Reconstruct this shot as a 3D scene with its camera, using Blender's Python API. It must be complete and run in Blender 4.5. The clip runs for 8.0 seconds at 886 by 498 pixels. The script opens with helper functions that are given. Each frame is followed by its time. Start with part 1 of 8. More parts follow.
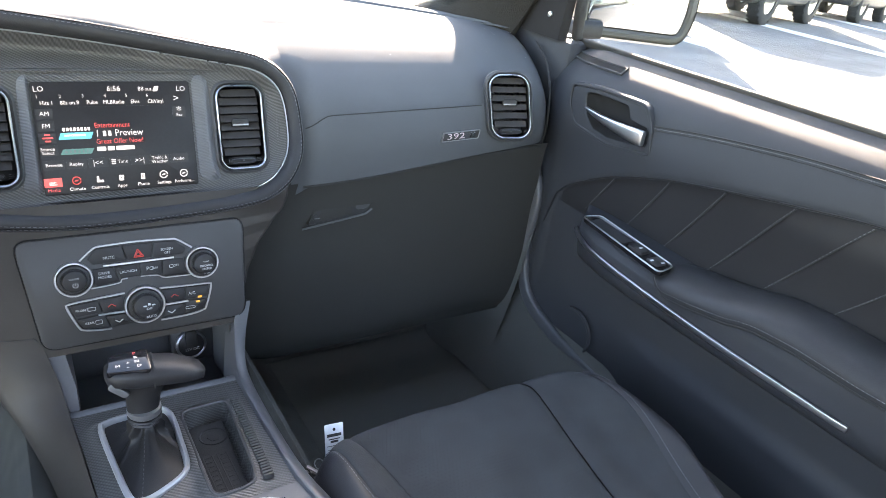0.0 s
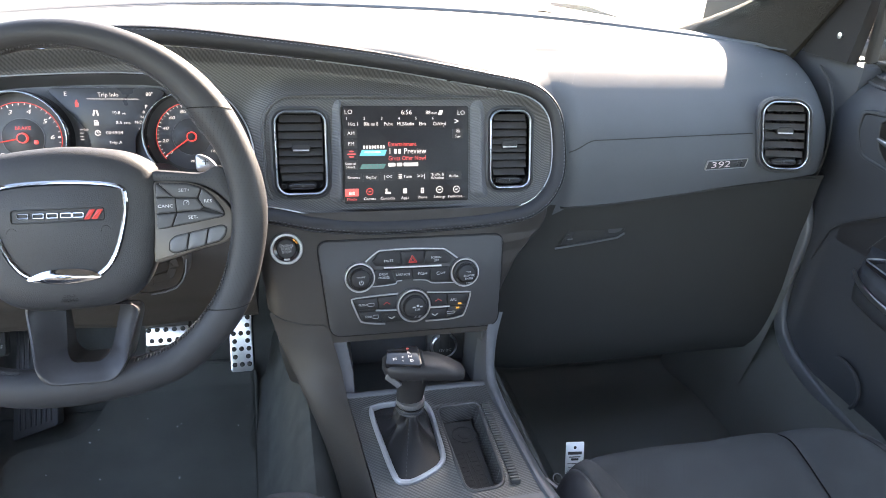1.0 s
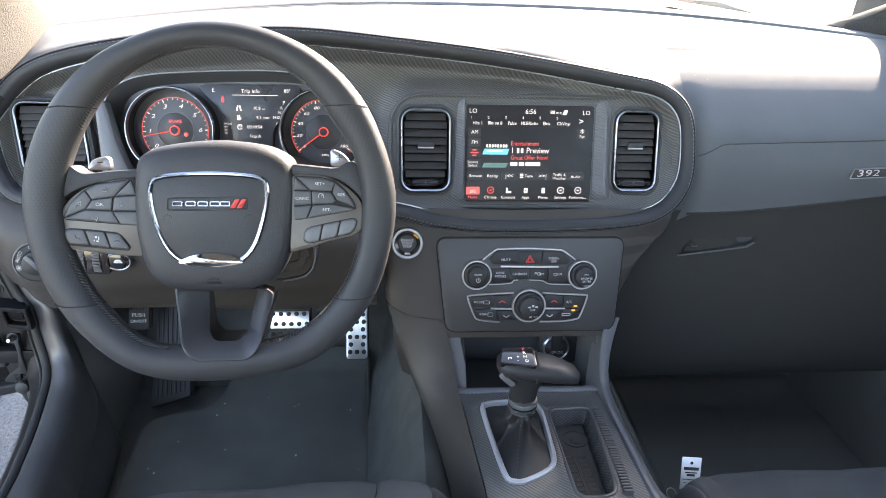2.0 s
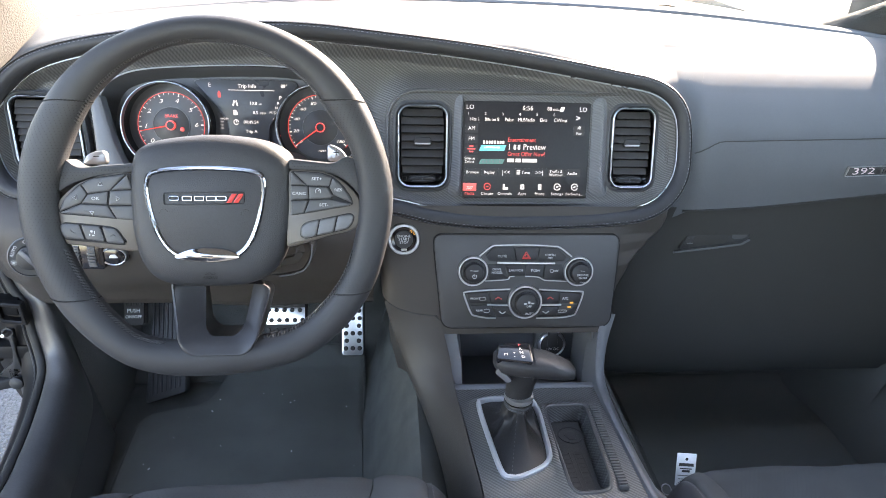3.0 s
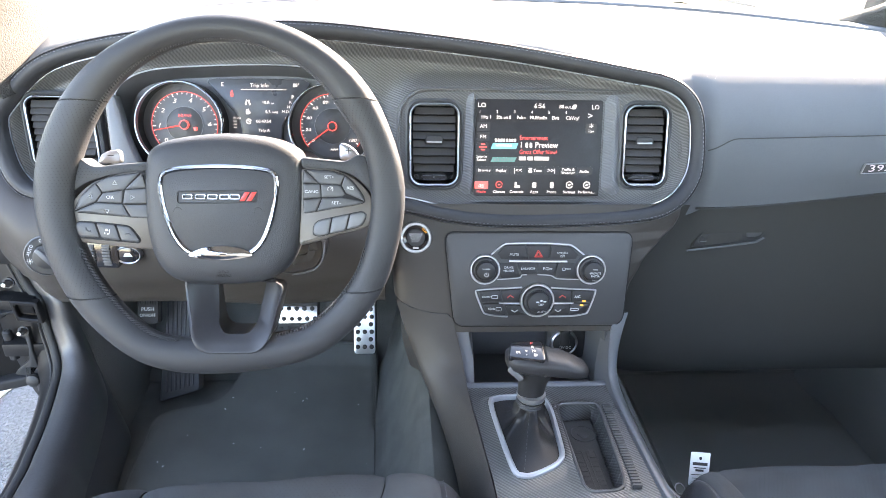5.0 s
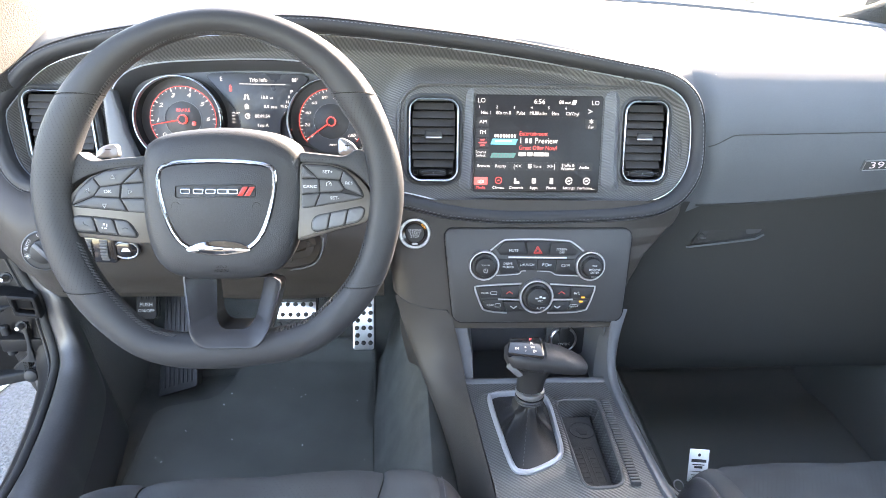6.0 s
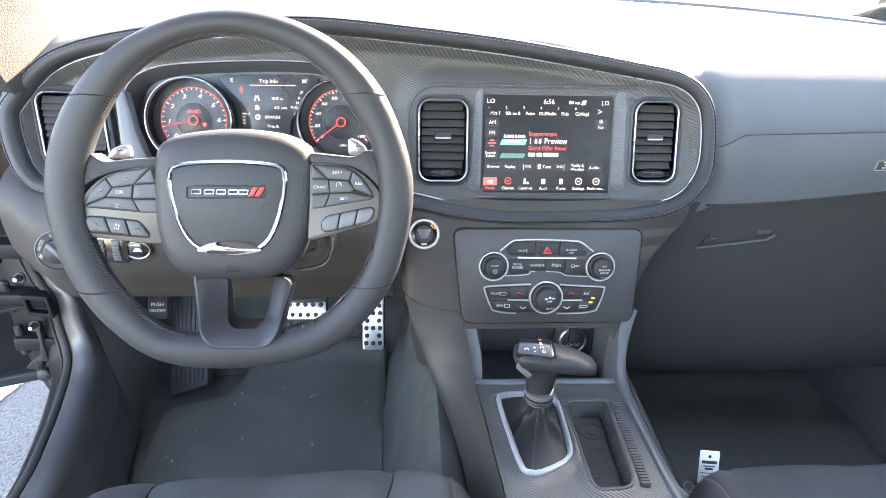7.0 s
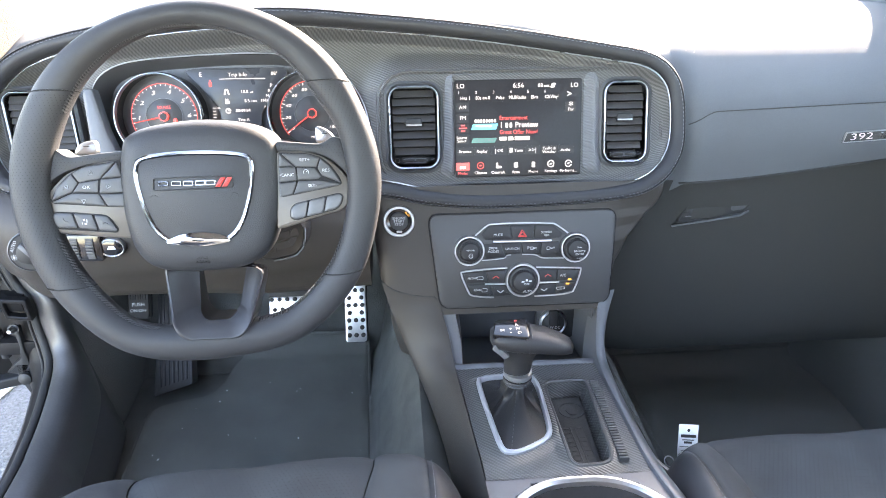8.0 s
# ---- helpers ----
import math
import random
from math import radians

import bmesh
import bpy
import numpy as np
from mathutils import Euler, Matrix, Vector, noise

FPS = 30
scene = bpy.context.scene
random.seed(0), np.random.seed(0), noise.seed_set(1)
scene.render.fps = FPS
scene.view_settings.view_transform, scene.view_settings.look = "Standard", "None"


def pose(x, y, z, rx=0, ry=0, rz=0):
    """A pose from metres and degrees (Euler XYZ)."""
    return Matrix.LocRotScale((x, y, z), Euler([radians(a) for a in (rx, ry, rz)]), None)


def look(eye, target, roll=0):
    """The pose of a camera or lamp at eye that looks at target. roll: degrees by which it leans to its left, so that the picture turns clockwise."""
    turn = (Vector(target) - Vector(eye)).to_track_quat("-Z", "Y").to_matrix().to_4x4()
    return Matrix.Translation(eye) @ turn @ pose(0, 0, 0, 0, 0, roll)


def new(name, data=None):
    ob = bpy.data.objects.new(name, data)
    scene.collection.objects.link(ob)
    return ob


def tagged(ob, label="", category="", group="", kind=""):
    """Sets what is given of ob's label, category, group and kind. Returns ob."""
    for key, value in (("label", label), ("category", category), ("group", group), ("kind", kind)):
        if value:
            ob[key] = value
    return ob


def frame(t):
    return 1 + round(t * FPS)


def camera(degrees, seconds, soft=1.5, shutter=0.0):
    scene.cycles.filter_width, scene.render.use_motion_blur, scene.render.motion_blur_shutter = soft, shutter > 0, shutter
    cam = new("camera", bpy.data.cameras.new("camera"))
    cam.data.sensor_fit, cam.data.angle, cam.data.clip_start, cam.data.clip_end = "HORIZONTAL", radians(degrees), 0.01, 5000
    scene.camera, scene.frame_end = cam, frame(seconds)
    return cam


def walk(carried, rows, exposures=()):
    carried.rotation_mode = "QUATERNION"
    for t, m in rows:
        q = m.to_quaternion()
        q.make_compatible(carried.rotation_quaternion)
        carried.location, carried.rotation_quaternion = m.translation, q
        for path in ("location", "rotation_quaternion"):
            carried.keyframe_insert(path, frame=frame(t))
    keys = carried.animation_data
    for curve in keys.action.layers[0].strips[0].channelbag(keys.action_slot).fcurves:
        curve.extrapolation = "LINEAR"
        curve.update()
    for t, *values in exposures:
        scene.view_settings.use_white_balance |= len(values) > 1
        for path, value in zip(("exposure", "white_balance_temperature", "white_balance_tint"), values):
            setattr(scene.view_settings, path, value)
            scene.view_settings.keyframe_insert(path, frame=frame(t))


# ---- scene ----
cam = camera(66.9, 8.0, soft=0.7)
PATH = [
    (0, (-0.117, -0.879, 1.096), (0.935, 0.574, 0.213), 8.5),
    (0.5, (-0.149, -0.884, 1.106), (0.623, 0.729, 0.209), 7.7),
    (1, (-0.173, -0.878, 1.11), (0.296, 0.841, 0.202), 4.2),
    (1.5, (-0.192, -0.877, 1.115), (0.028, 0.88, 0.186), 2.8),
    (1.7, (-0.192, -0.877, 1.114), (-0.026, 0.880, 0.187), 2.2),
    (2.8, (-0.194, -0.878, 1.112), (-0.027, 0.880, 0.171), 2.5),
    (3, (-0.194, -0.878, 1.111), (-0.016, 0.879, 0.174), 2.7),
    (3.5, (-0.197, -0.878, 1.112), (-0.026, 0.882, 0.176), 3.0),
    (4, (-0.195, -0.878, 1.11), (-0.038, 0.879, 0.168), 2.6),
    (4.5, (-0.195, -0.879, 1.11), (-0.043, 0.879, 0.168), 2.5),
    (4.7, (-0.195, -0.879, 1.110), (-0.048, 0.879, 0.171), 2.2),
    (5.8, (-0.194, -0.877, 1.107), (-0.052, 0.879, 0.168), 2.1),
    (6, (-0.194, -0.877, 1.107), (-0.048, 0.878, 0.159), 2.3),
    (6.5, (-0.194, -0.879, 1.108), (-0.063, 0.877, 0.159), 2.2),
    (7, (-0.194, -0.878, 1.107), (-0.076, 0.88, 0.16), 1.9),
    (7.5, (-0.194, -0.878, 1.109), (-0.088, 0.883, 0.166), 1.7),
    (7.7, (-0.190, -0.880, 1.106), (-0.089, 0.883, 0.168), 1.2),
    (8, (-0.172, -0.889, 1.096), (-0.031, 0.863, 0.142), 0.1),
]
walk(cam, [(t, look(e, g, r)) for t, e, g, r in PATH], [(0, 4.18, 7900, 18), (1.5, 4.0, 7900, 18), (3.5, 4.34, 7900, 18), (4.5, 4.68, 7900, 18), (5.5, 4.74, 7900, 18), (8.0, 4.84, 7900, 18)])

# ---- world, sun, exposure ----
EXPO = 3.9          # stops, as in the first row of the walk
SUN_AZ, SUN_EL = 39.0, 28.5          # degrees to the right of straight ahead, and up
world = bpy.data.worlds.new("sky")
scene.world = world
world.use_nodes = True
wn = world.node_tree
sky = wn.nodes.new("ShaderNodeTexSky")
sky.sky_type, sky.sun_disc = "NISHITA", False
sky.sun_elevation, sky.sun_rotation = radians(SUN_EL), radians(SUN_AZ)
wn.links.new(sky.outputs[0], wn.nodes["Background"].inputs[0])
wn.nodes["Background"].inputs[1].default_value = 0.12
sun = new("sun", bpy.data.lights.new("sun", "SUN"))
sun.data.energy, sun.data.angle, sun.data.color = 4.0, radians(0.55), (1.0, 0.94, 0.86)
sd = Vector((math.sin(radians(SUN_AZ)) * math.cos(radians(SUN_EL)), math.cos(radians(SUN_AZ)) * math.cos(radians(SUN_EL)), math.sin(radians(SUN_EL))))
sun.matrix_basis = look(sd * 30, (0, 0, 0))


# ---- materials ----
def material(name, color, rough=0.5, metal=0.0, grain=0.0, scale=400.0, vary=0.25, stain=6.0, kind="noise", spec=0.5, coat=0.0):
    """A surface with colour drift at two scales and a fine relief of the given height in metres."""
    m = bpy.data.materials.new(name)
    m.use_nodes = True
    nt = m.node_tree
    b = nt.nodes["Principled BSDF"]
    co = nt.nodes.new("ShaderNodeTexCoord")
    big, fine = nt.nodes.new("ShaderNodeTexNoise"), nt.nodes.new("ShaderNodeTexNoise")
    big.inputs["Scale"].default_value, big.inputs["Detail"].default_value = stain, 5
    fine.inputs["Scale"].default_value, fine.inputs["Detail"].default_value = scale, 3
    mix = nt.nodes.new("ShaderNodeMath")
    mix.operation = "ADD"
    nt.links.new(co.outputs["Object"], big.inputs["Vector"])
    nt.links.new(co.outputs["Object"], fine.inputs["Vector"])
    nt.links.new(big.outputs[0], mix.inputs[0])
    nt.links.new(fine.outputs[0], mix.inputs[1])
    ramp = nt.nodes.new("ShaderNodeValToRGB")
    lo, hi = [max(0, c * (1 - vary)) for c in color], [min(1, c * (1 + vary)) for c in color]
    half = nt.nodes.new("ShaderNodeMath")
    half.operation, half.inputs[1].default_value = "MULTIPLY", 0.5
    nt.links.new(mix.outputs[0], half.inputs[0])
    nt.links.new(half.outputs[0], ramp.inputs[0])
    ramp.color_ramp.elements[0].position, ramp.color_ramp.elements[1].position = 0.3, 0.7
    ramp.color_ramp.elements[0].color, ramp.color_ramp.elements[1].color = (*lo, 1), (*hi, 1)
    nt.links.new(ramp.outputs[0], b.inputs["Base Color"])
    rr = nt.nodes.new("ShaderNodeMapRange")
    rr.inputs[3].default_value, rr.inputs[4].default_value = max(0.03, rough - 0.08), min(1, rough + 0.08)
    nt.links.new(big.outputs[0], rr.inputs[0])
    nt.links.new(rr.outputs[0], b.inputs["Roughness"])
    b.inputs["Metallic"].default_value = metal
    b.inputs["Specular IOR Level"].default_value = spec
    b.inputs["Coat Weight"].default_value = coat
    if grain:
        bump = nt.nodes.new("ShaderNodeBump")
        bump.inputs["Distance"].default_value = grain
        src = fine
        if kind == "leather":
            src = nt.nodes.new("ShaderNodeTexVoronoi")
            src.feature = "DISTANCE_TO_EDGE"
            src.inputs["Scale"].default_value = scale
            nt.links.new(co.outputs["Object"], src.inputs["Vector"])
        nt.links.new(src.outputs[0], bump.inputs["Height"])
        nt.links.new(bump.outputs[0], b.inputs["Normal"])
    return m


def carbon(name, dark, light, pitch=0.0042, rough=0.32):
    """Twill weave: slanting ribs crossed by a finer slant the other way."""
    m = bpy.data.materials.new(name)
    m.use_nodes = True
    nt = m.node_tree
    b = nt.nodes["Principled BSDF"]
    co = nt.nodes.new("ShaderNodeTexCoord")

    def slant(vec, period):
        d = nt.nodes.new("ShaderNodeVectorMath")
        d.operation = "DOT_PRODUCT"
        d.inputs[1].default_value = [v * 2 * math.pi / period for v in vec]
        nt.links.new(co.outputs["Object"], d.inputs[0])
        s = nt.nodes.new("ShaderNodeMath")
        s.operation = "SINE"
        nt.links.new(d.outputs["Value"], s.inputs[0])
        return s
    a, c = slant((0.75, 0.9, 0.9), pitch), slant((0.9, -0.75, -0.75), pitch * 0.8)
    mul = nt.nodes.new("ShaderNodeMath")
    mul.operation, mul.inputs[1].default_value = "MULTIPLY", 0.3
    nt.links.new(c.outputs[0], mul.inputs[0])
    add = nt.nodes.new("ShaderNodeMath")
    nt.links.new(a.outputs[0], add.inputs[0])
    nt.links.new(mul.outputs[0], add.inputs[1])
    ramp = nt.nodes.new("ShaderNodeMapRange")
    ramp.inputs[1].default_value, ramp.inputs[2].default_value = -1.2, 1.2
    nt.links.new(add.outputs[0], ramp.inputs[0])
    mx = nt.nodes.new("ShaderNodeMix")
    mx.data_type = "RGBA"
    mx.inputs[6].default_value, mx.inputs[7].default_value = (*dark, 1), (*light, 1)
    nt.links.new(ramp.outputs[0], mx.inputs[0])
    nt.links.new(mx.outputs[2], b.inputs["Base Color"])
    b.inputs["Roughness"].default_value = rough
    bump = nt.nodes.new("ShaderNodeBump")
    bump.inputs["Distance"].default_value = 0.0004
    nt.links.new(ramp.outputs[0], bump.inputs["Height"])
    nt.links.new(bump.outputs[0], b.inputs["Normal"])
    return m


def glow(name, color, strength):
    m = bpy.data.materials.new(name)
    m.use_nodes = True
    b = m.node_tree.nodes["Principled BSDF"]
    b.inputs["Base Color"].default_value = (*[c * 0.3 for c in color], 1)
    b.inputs["Emission Color"].default_value = (*color, 1)
    b.inputs["Emission Strength"].default_value = strength
    b.inputs["Roughness"].default_value = 0.3
    return m


def glass(name, color=(1, 1, 1), rough=0.0):
    m = bpy.data.materials.new(name)
    m.use_nodes = True
    nt = m.node_tree
    nt.nodes.remove(nt.nodes["Principled BSDF"])
    tr, gl = nt.nodes.new("ShaderNodeBsdfTransparent"), nt.nodes.new("ShaderNodeBsdfGlossy")
    mx = nt.nodes.new("ShaderNodeMixShader")
    tr.inputs[0].default_value = (*color, 1)
    gl.inputs["Roughness"].default_value = rough
    mx.inputs[0].default_value = 0.05
    nt.links.new(tr.outputs[0], mx.inputs[1])
    nt.links.new(gl.outputs[0], mx.inputs[2])
    nt.links.new(mx.outputs[0], nt.nodes["Material Output"].inputs[0])
    return m


LIT = 1.0 / 2 ** EXPO
M_PAD = material("dash vinyl", (0.098, 0.105, 0.114), 0.78, spec=0.12, grain=0.0002, scale=700, kind="leather", vary=0.12)
M_SOFT = material("soft black plastic", (0.05, 0.052, 0.055), 0.55, grain=0.00015, scale=900, kind="leather", vary=0.12)
M_LOWER = material("lower grey plastic", (0.043, 0.038, 0.034), 0.5, spec=0.3, grain=0.00015, scale=900, kind="leather", vary=0.12)
M_SATIN = material("satin grey plastic", (0.085, 0.088, 0.095), 0.38, vary=0.08)
M_DOOR = material("door trim vinyl", (0.035, 0.038, 0.044), 0.58, spec=0.3, grain=0.00015, scale=900, kind="leather", vary=0.12)
M_BLACKSATIN = material("black satin", (0.026, 0.026, 0.029), 0.36, spec=0.4, vary=0.1)
M_PANEL = material("graphite panel", (0.042, 0.042, 0.043), 0.45, grain=0.00012, scale=1500, vary=0.1)
M_FACE = material("charcoal gauge face", (0.066, 0.070, 0.077), 0.45, vary=0.06)
M_LCD = material("lit grey display", (0.050, 0.053, 0.060), 0.30, vary=0.05, spec=0.4)
M_BLACK = material("matt black plastic", (0.015, 0.015, 0.016), 0.55, grain=0.0001, scale=1200, vary=0.15)
# black carpet with the lens haze over dark footwells put into its colour
M_TOECARPET = material("black footwell carpet paled for haze", (0.115, 0.118, 0.110), 1.0, grain=0.0008, scale=1500, vary=0.12, stain=3)
M_KICK = material("black kick carpet paled for haze", (0.095, 0.097, 0.092), 1.0, grain=0.0008, scale=1500, vary=0.12, stain=3)
M_DEEP = material("black cavity plastic", (0.022, 0.022, 0.023), 0.7, vary=0.2)
M_GLOSS = material("piano black", (0.012, 0.012, 0.014), 0.12, vary=0.1)
M_LEATHER = material("black leather", (0.031, 0.032, 0.035), 0.48, spec=0.3, grain=0.00022, scale=560, kind="leather", vary=0.12)
M_RIM = material("smooth rim leather", (0.031, 0.032, 0.035), 0.48, spec=0.28, grain=0.00012, scale=1100, kind="leather", vary=0.10)
M_PERF = material("grip leather", (0.031, 0.032, 0.035), 0.48, spec=0.28, grain=0.0001, scale=900, kind="leather", vary=0.1)
M_SEAT = material("insert suede", (0.036, 0.040, 0.043), 0.95, grain=0.0006, scale=1500, vary=0.42, stain=22)
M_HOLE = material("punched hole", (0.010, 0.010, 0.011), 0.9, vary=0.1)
M_SPOKE = material("satin bronze-grey plastic", (0.085, 0.074, 0.064), 0.36, spec=0.35, vary=0.06)
M_SWITCH = material("charcoal switch plastic", (0.050, 0.051, 0.054), 0.42, spec=0.4, vary=0.06)
# paler, bluer copy of the switch plastic: light put into the colour
M_SWITCH_LIT = material("switch plastic coloured as lit", (0.085, 0.088, 0.094), 0.36, spec=0.5, vary=0.05)
M_INSET = material("inset door leather", (0.022, 0.022, 0.024), 0.46, spec=0.35, grain=0.00015, scale=800, kind="leather", vary=0.15)
M_BAND = material("scuffed satin sill", (0.050, 0.049, 0.050), 0.36, vary=0.18, stain=25)
M_JAMB = material("dull black jamb paint", (0.010, 0.010, 0.011), 0.5, spec=0.2, vary=0.3)
M_BRACKET = material("dark grey bracket paint", (0.024, 0.025, 0.027), 0.5, spec=0.3, vary=0.15)
M_ZINC = material("dull zinc", (0.32, 0.32, 0.32), 0.45, 1.0, vary=0.15)
M_VENT = material("vent slat plastic", (0.034, 0.032, 0.031), 0.55, spec=0.3, vary=0.1)
M_BADGE = material("red-edged bright numerals", (0.80, 0.66, 0.66), 0.35, 0.1, vary=0.05)
M_BOOT = material("soft boot leather", (0.012, 0.012, 0.013), 0.46, spec=0.3, grain=0.0002, scale=700, kind="leather", vary=0.15)
M_SUEDE = material("black suede", (0.035, 0.038, 0.041), 0.95, grain=0.0006, scale=1500, vary=0.42, stain=18)
M_MAT = material("dusty black mat pile", (0.104, 0.109, 0.100), 1.0, grain=0.0015, scale=1500, vary=0.35, stain=9)
M_CARPET = material("black carpet", (0.082, 0.085, 0.079), 1.0, grain=0.0015, scale=1500, vary=0.4, stain=20)
M_CARBON = carbon("carbon weave", (0.034, 0.034, 0.034), (0.085, 0.084, 0.083))
M_PODWEAVE = carbon("satin pod weave", (0.092, 0.095, 0.101), (0.112, 0.115, 0.122), rough=0.36)
# polished chrome with dark cabin reflections put into its base colour
M_DARKCHROME = material("chrome darkened for its reflections", (0.36, 0.37, 0.39), 0.12, 1.0, vary=0.05)
M_RINGPAINT = material("satin silver paint", (0.36, 0.37, 0.39), 0.40, 0.5, vary=0.06)
M_VENTRING = material("satin grey-silver frame", (0.36, 0.38, 0.41), 0.28, 1.0, vary=0.06)
M_CHROME = material("polished chrome", (0.75, 0.76, 0.78), 0.09, 1.0, vary=0.05)
M_SILVER = material("satin silver", (0.55, 0.56, 0.58), 0.3, 1.0, vary=0.06)
M_BRIGHT = material("satin bright trim", (0.40, 0.40, 0.41), 0.34, 0.85, vary=0.05)
M_PEDAL = material("brushed pedal metal", (0.7, 0.7, 0.7), 0.35, 1.0, vary=0.08)
M_RUBBER = material("black rubber", (0.02, 0.02, 0.02), 0.75, grain=0.0003, scale=900, vary=0.2)
M_DARKTHREAD = material("dark thread", (0.055, 0.055, 0.058), 0.8, vary=0.1)
M_GLOVE = material("glovebox plastic", (0.040, 0.040, 0.038), 0.75, spec=0.2, grain=0.00015, scale=900, kind="leather", vary=0.12)
M_THREAD = material("grey thread", (0.17, 0.174, 0.185), 0.8, vary=0.1)
M_MARK = material("white printing", (0.5, 0.5, 0.5), 0.5, vary=0.03)
M_RED = material("red enamel", (0.6, 0.05, 0.04), 0.35, vary=0.05)
M_HEAD = material("headliner cloth", (0.30, 0.29, 0.27), 0.95, grain=0.0006, scale=1400, vary=0.15)
M_CLOTH = material("woven pillar cloth", (0.019, 0.018, 0.016), 0.95, grain=0.0016, scale=420, vary=0.35)
M_DUSTRIM = material("dusty grey plastic", (0.075, 0.072, 0.062), 0.6, grain=0.0006, scale=350, vary=0.4, stain=20)
M_PAINT = material("black car paint", (0.012, 0.012, 0.014), 0.2, coat=0.8, vary=0.2)
M_DUSTY = material("dusty speckled black paint", (0.085, 0.080, 0.066), 0.42, grain=0.0016, scale=170, coat=0.25, vary=0.75, stain=3.0)
M_CARD = material("white card", (0.8, 0.82, 0.82), 0.7, vary=0.05)
M_ASPHALT = material("asphalt", (0.135, 0.137, 0.141), 0.95, grain=0.008, scale=130, vary=0.5, stain=1.3)
M_LINE = material("worn white road paint", (0.7, 0.7, 0.68), 0.85, grain=0.004, scale=130, vary=0.15)
M_GLASS = glass("window glass", (0.93, 0.95, 0.94))
M_MIRROR = material("mirror glass", (0.9, 0.92, 0.93), 0.03, 1.0, vary=0.0)
M_SCREEN = material("dark screen glass", (0.022, 0.020, 0.021), 0.38, vary=0.1, spec=0.25)
M_STEEL = material("zinc steel", (0.5, 0.5, 0.5), 0.35, 1.0, vary=0.15)
G_WHITE = glow("white light", (1, 0.97, 0.95), 1.0 * LIT)
G_RED = glow("red light", (1, 0.10, 0.085), 0.9 * LIT)
G_BLUE = glow("blue light", (0.1, 0.65, 0.9), 0.9 * LIT)
G_GREEN = glow("dim green light", (0.1, 0.3, 0.27), 0.6 * LIT)
G_AMBER = glow("amber light", (1, 0.5, 0.08), 1.0 * LIT)


# ---- modelling helpers ----
def thing(name, at, label, category, group="", kind=""):
    ob = new(name)
    ob.matrix_basis = Matrix.Translation(at)
    ob.empty_display_size = 0.02
    return tagged(ob, label, category, group, kind)


def part(name, bm, mat, parent=None, label="", m=None, smooth=40):
    """Link a bmesh as one mesh object; m places it in the world."""
    if m is not None:
        bmesh.ops.transform(bm, matrix=m, verts=bm.verts)
    bmesh.ops.recalc_face_normals(bm, faces=bm.faces)
    me = bpy.data.meshes.new(name)
    bm.to_mesh(me)
    bm.free()
    me.materials.append(mat)
    if smooth:
        me.polygons.foreach_set("use_smooth", [True] * len(me.polygons))
        me.set_sharp_from_angle(angle=radians(smooth))
    ob = new(name, me)
    if parent is not None:
        ob.parent = parent
        if parent.type == "EMPTY":
            ob.matrix_parent_inverse = Matrix.Translation(parent.matrix_basis.translation).inverted()
    if label:
        ob["label"] = label
    return ob


def solid(name, bm, mat, label, category, m=None, kind="", smooth=40, group=""):
    return tagged(part(name, bm, mat, None, "", m, smooth), label, category, group, kind)


def catmull(pts, k=8, closed=False):
    pts = [Vector(p) for p in pts]
    n, out = len(pts), []
    for i in range(n if closed else n - 1):
        if closed:
            a, b, c, d = (pts[(i + j) % n] for j in (-1, 0, 1, 2))
        else:
            a, b, c, d = pts[max(i - 1, 0)], pts[i], pts[i + 1], pts[min(i + 2, n - 1)]
        for s in range(k):
            t = s / k
            out.append(0.5 * (2 * b + (c - a) * t + (2 * a - 5 * b + 4 * c - d) * t * t + (3 * b - a - 3 * c + d) * t ** 3))
    if not closed:
        out.append(pts[-1])
    return out


def resample(pts, n, closed=False):
    pts = [Vector(p) for p in pts]
    if closed:
        pts = pts + [pts[0]]
    cum = [0]
    for a, b in zip(pts, pts[1:]):
        cum.append(cum[-1] + (b - a).length)
    out, j = [], 0
    for i in range(n):
        s = cum[-1] * i / (n if closed else n - 1)
        while j < len(cum) - 2 and cum[j + 1] < s:
            j += 1
        t = (s - cum[j]) / max(1e-9, cum[j + 1] - cum[j])
        out.append(pts[j].lerp(pts[j + 1], min(1, t)))
    return out


def rrect(cx, cy, w, h, r, k=6):
    out = []
    r = min(r, w / 2 - 1e-5, h / 2 - 1e-5)
    for sx, sy, a0 in ((1, 1, 0), (-1, 1, 90), (-1, -1, 180), (1, -1, 270)):
        for i in range(k + 1):
            a = radians(a0 + 90 * i / k)
            out.append(Vector((cx + sx * (w / 2 - r) + r * math.cos(a), cy + sy * (h / 2 - r) + r * math.sin(a))))
    return out


def roundpoly(pts, r, k=5):
    """A closed polygon with its corners rounded."""
    pts, out, n = [Vector(p[:2]) for p in pts], [], len(pts)
    for i in range(n):
        a, b, c = pts[i - 1], pts[i], pts[(i + 1) % n]
        u, v = (a - b), (c - b)
        d = min(r, u.length * 0.48, v.length * 0.48)
        p, q = b + u.normalized() * d, b + v.normalized() * d
        for s in range(k + 1):
            t = s / k
            out.append(p * (1 - t) ** 2 + b * 2 * t * (1 - t) + q * t * t)
    return out


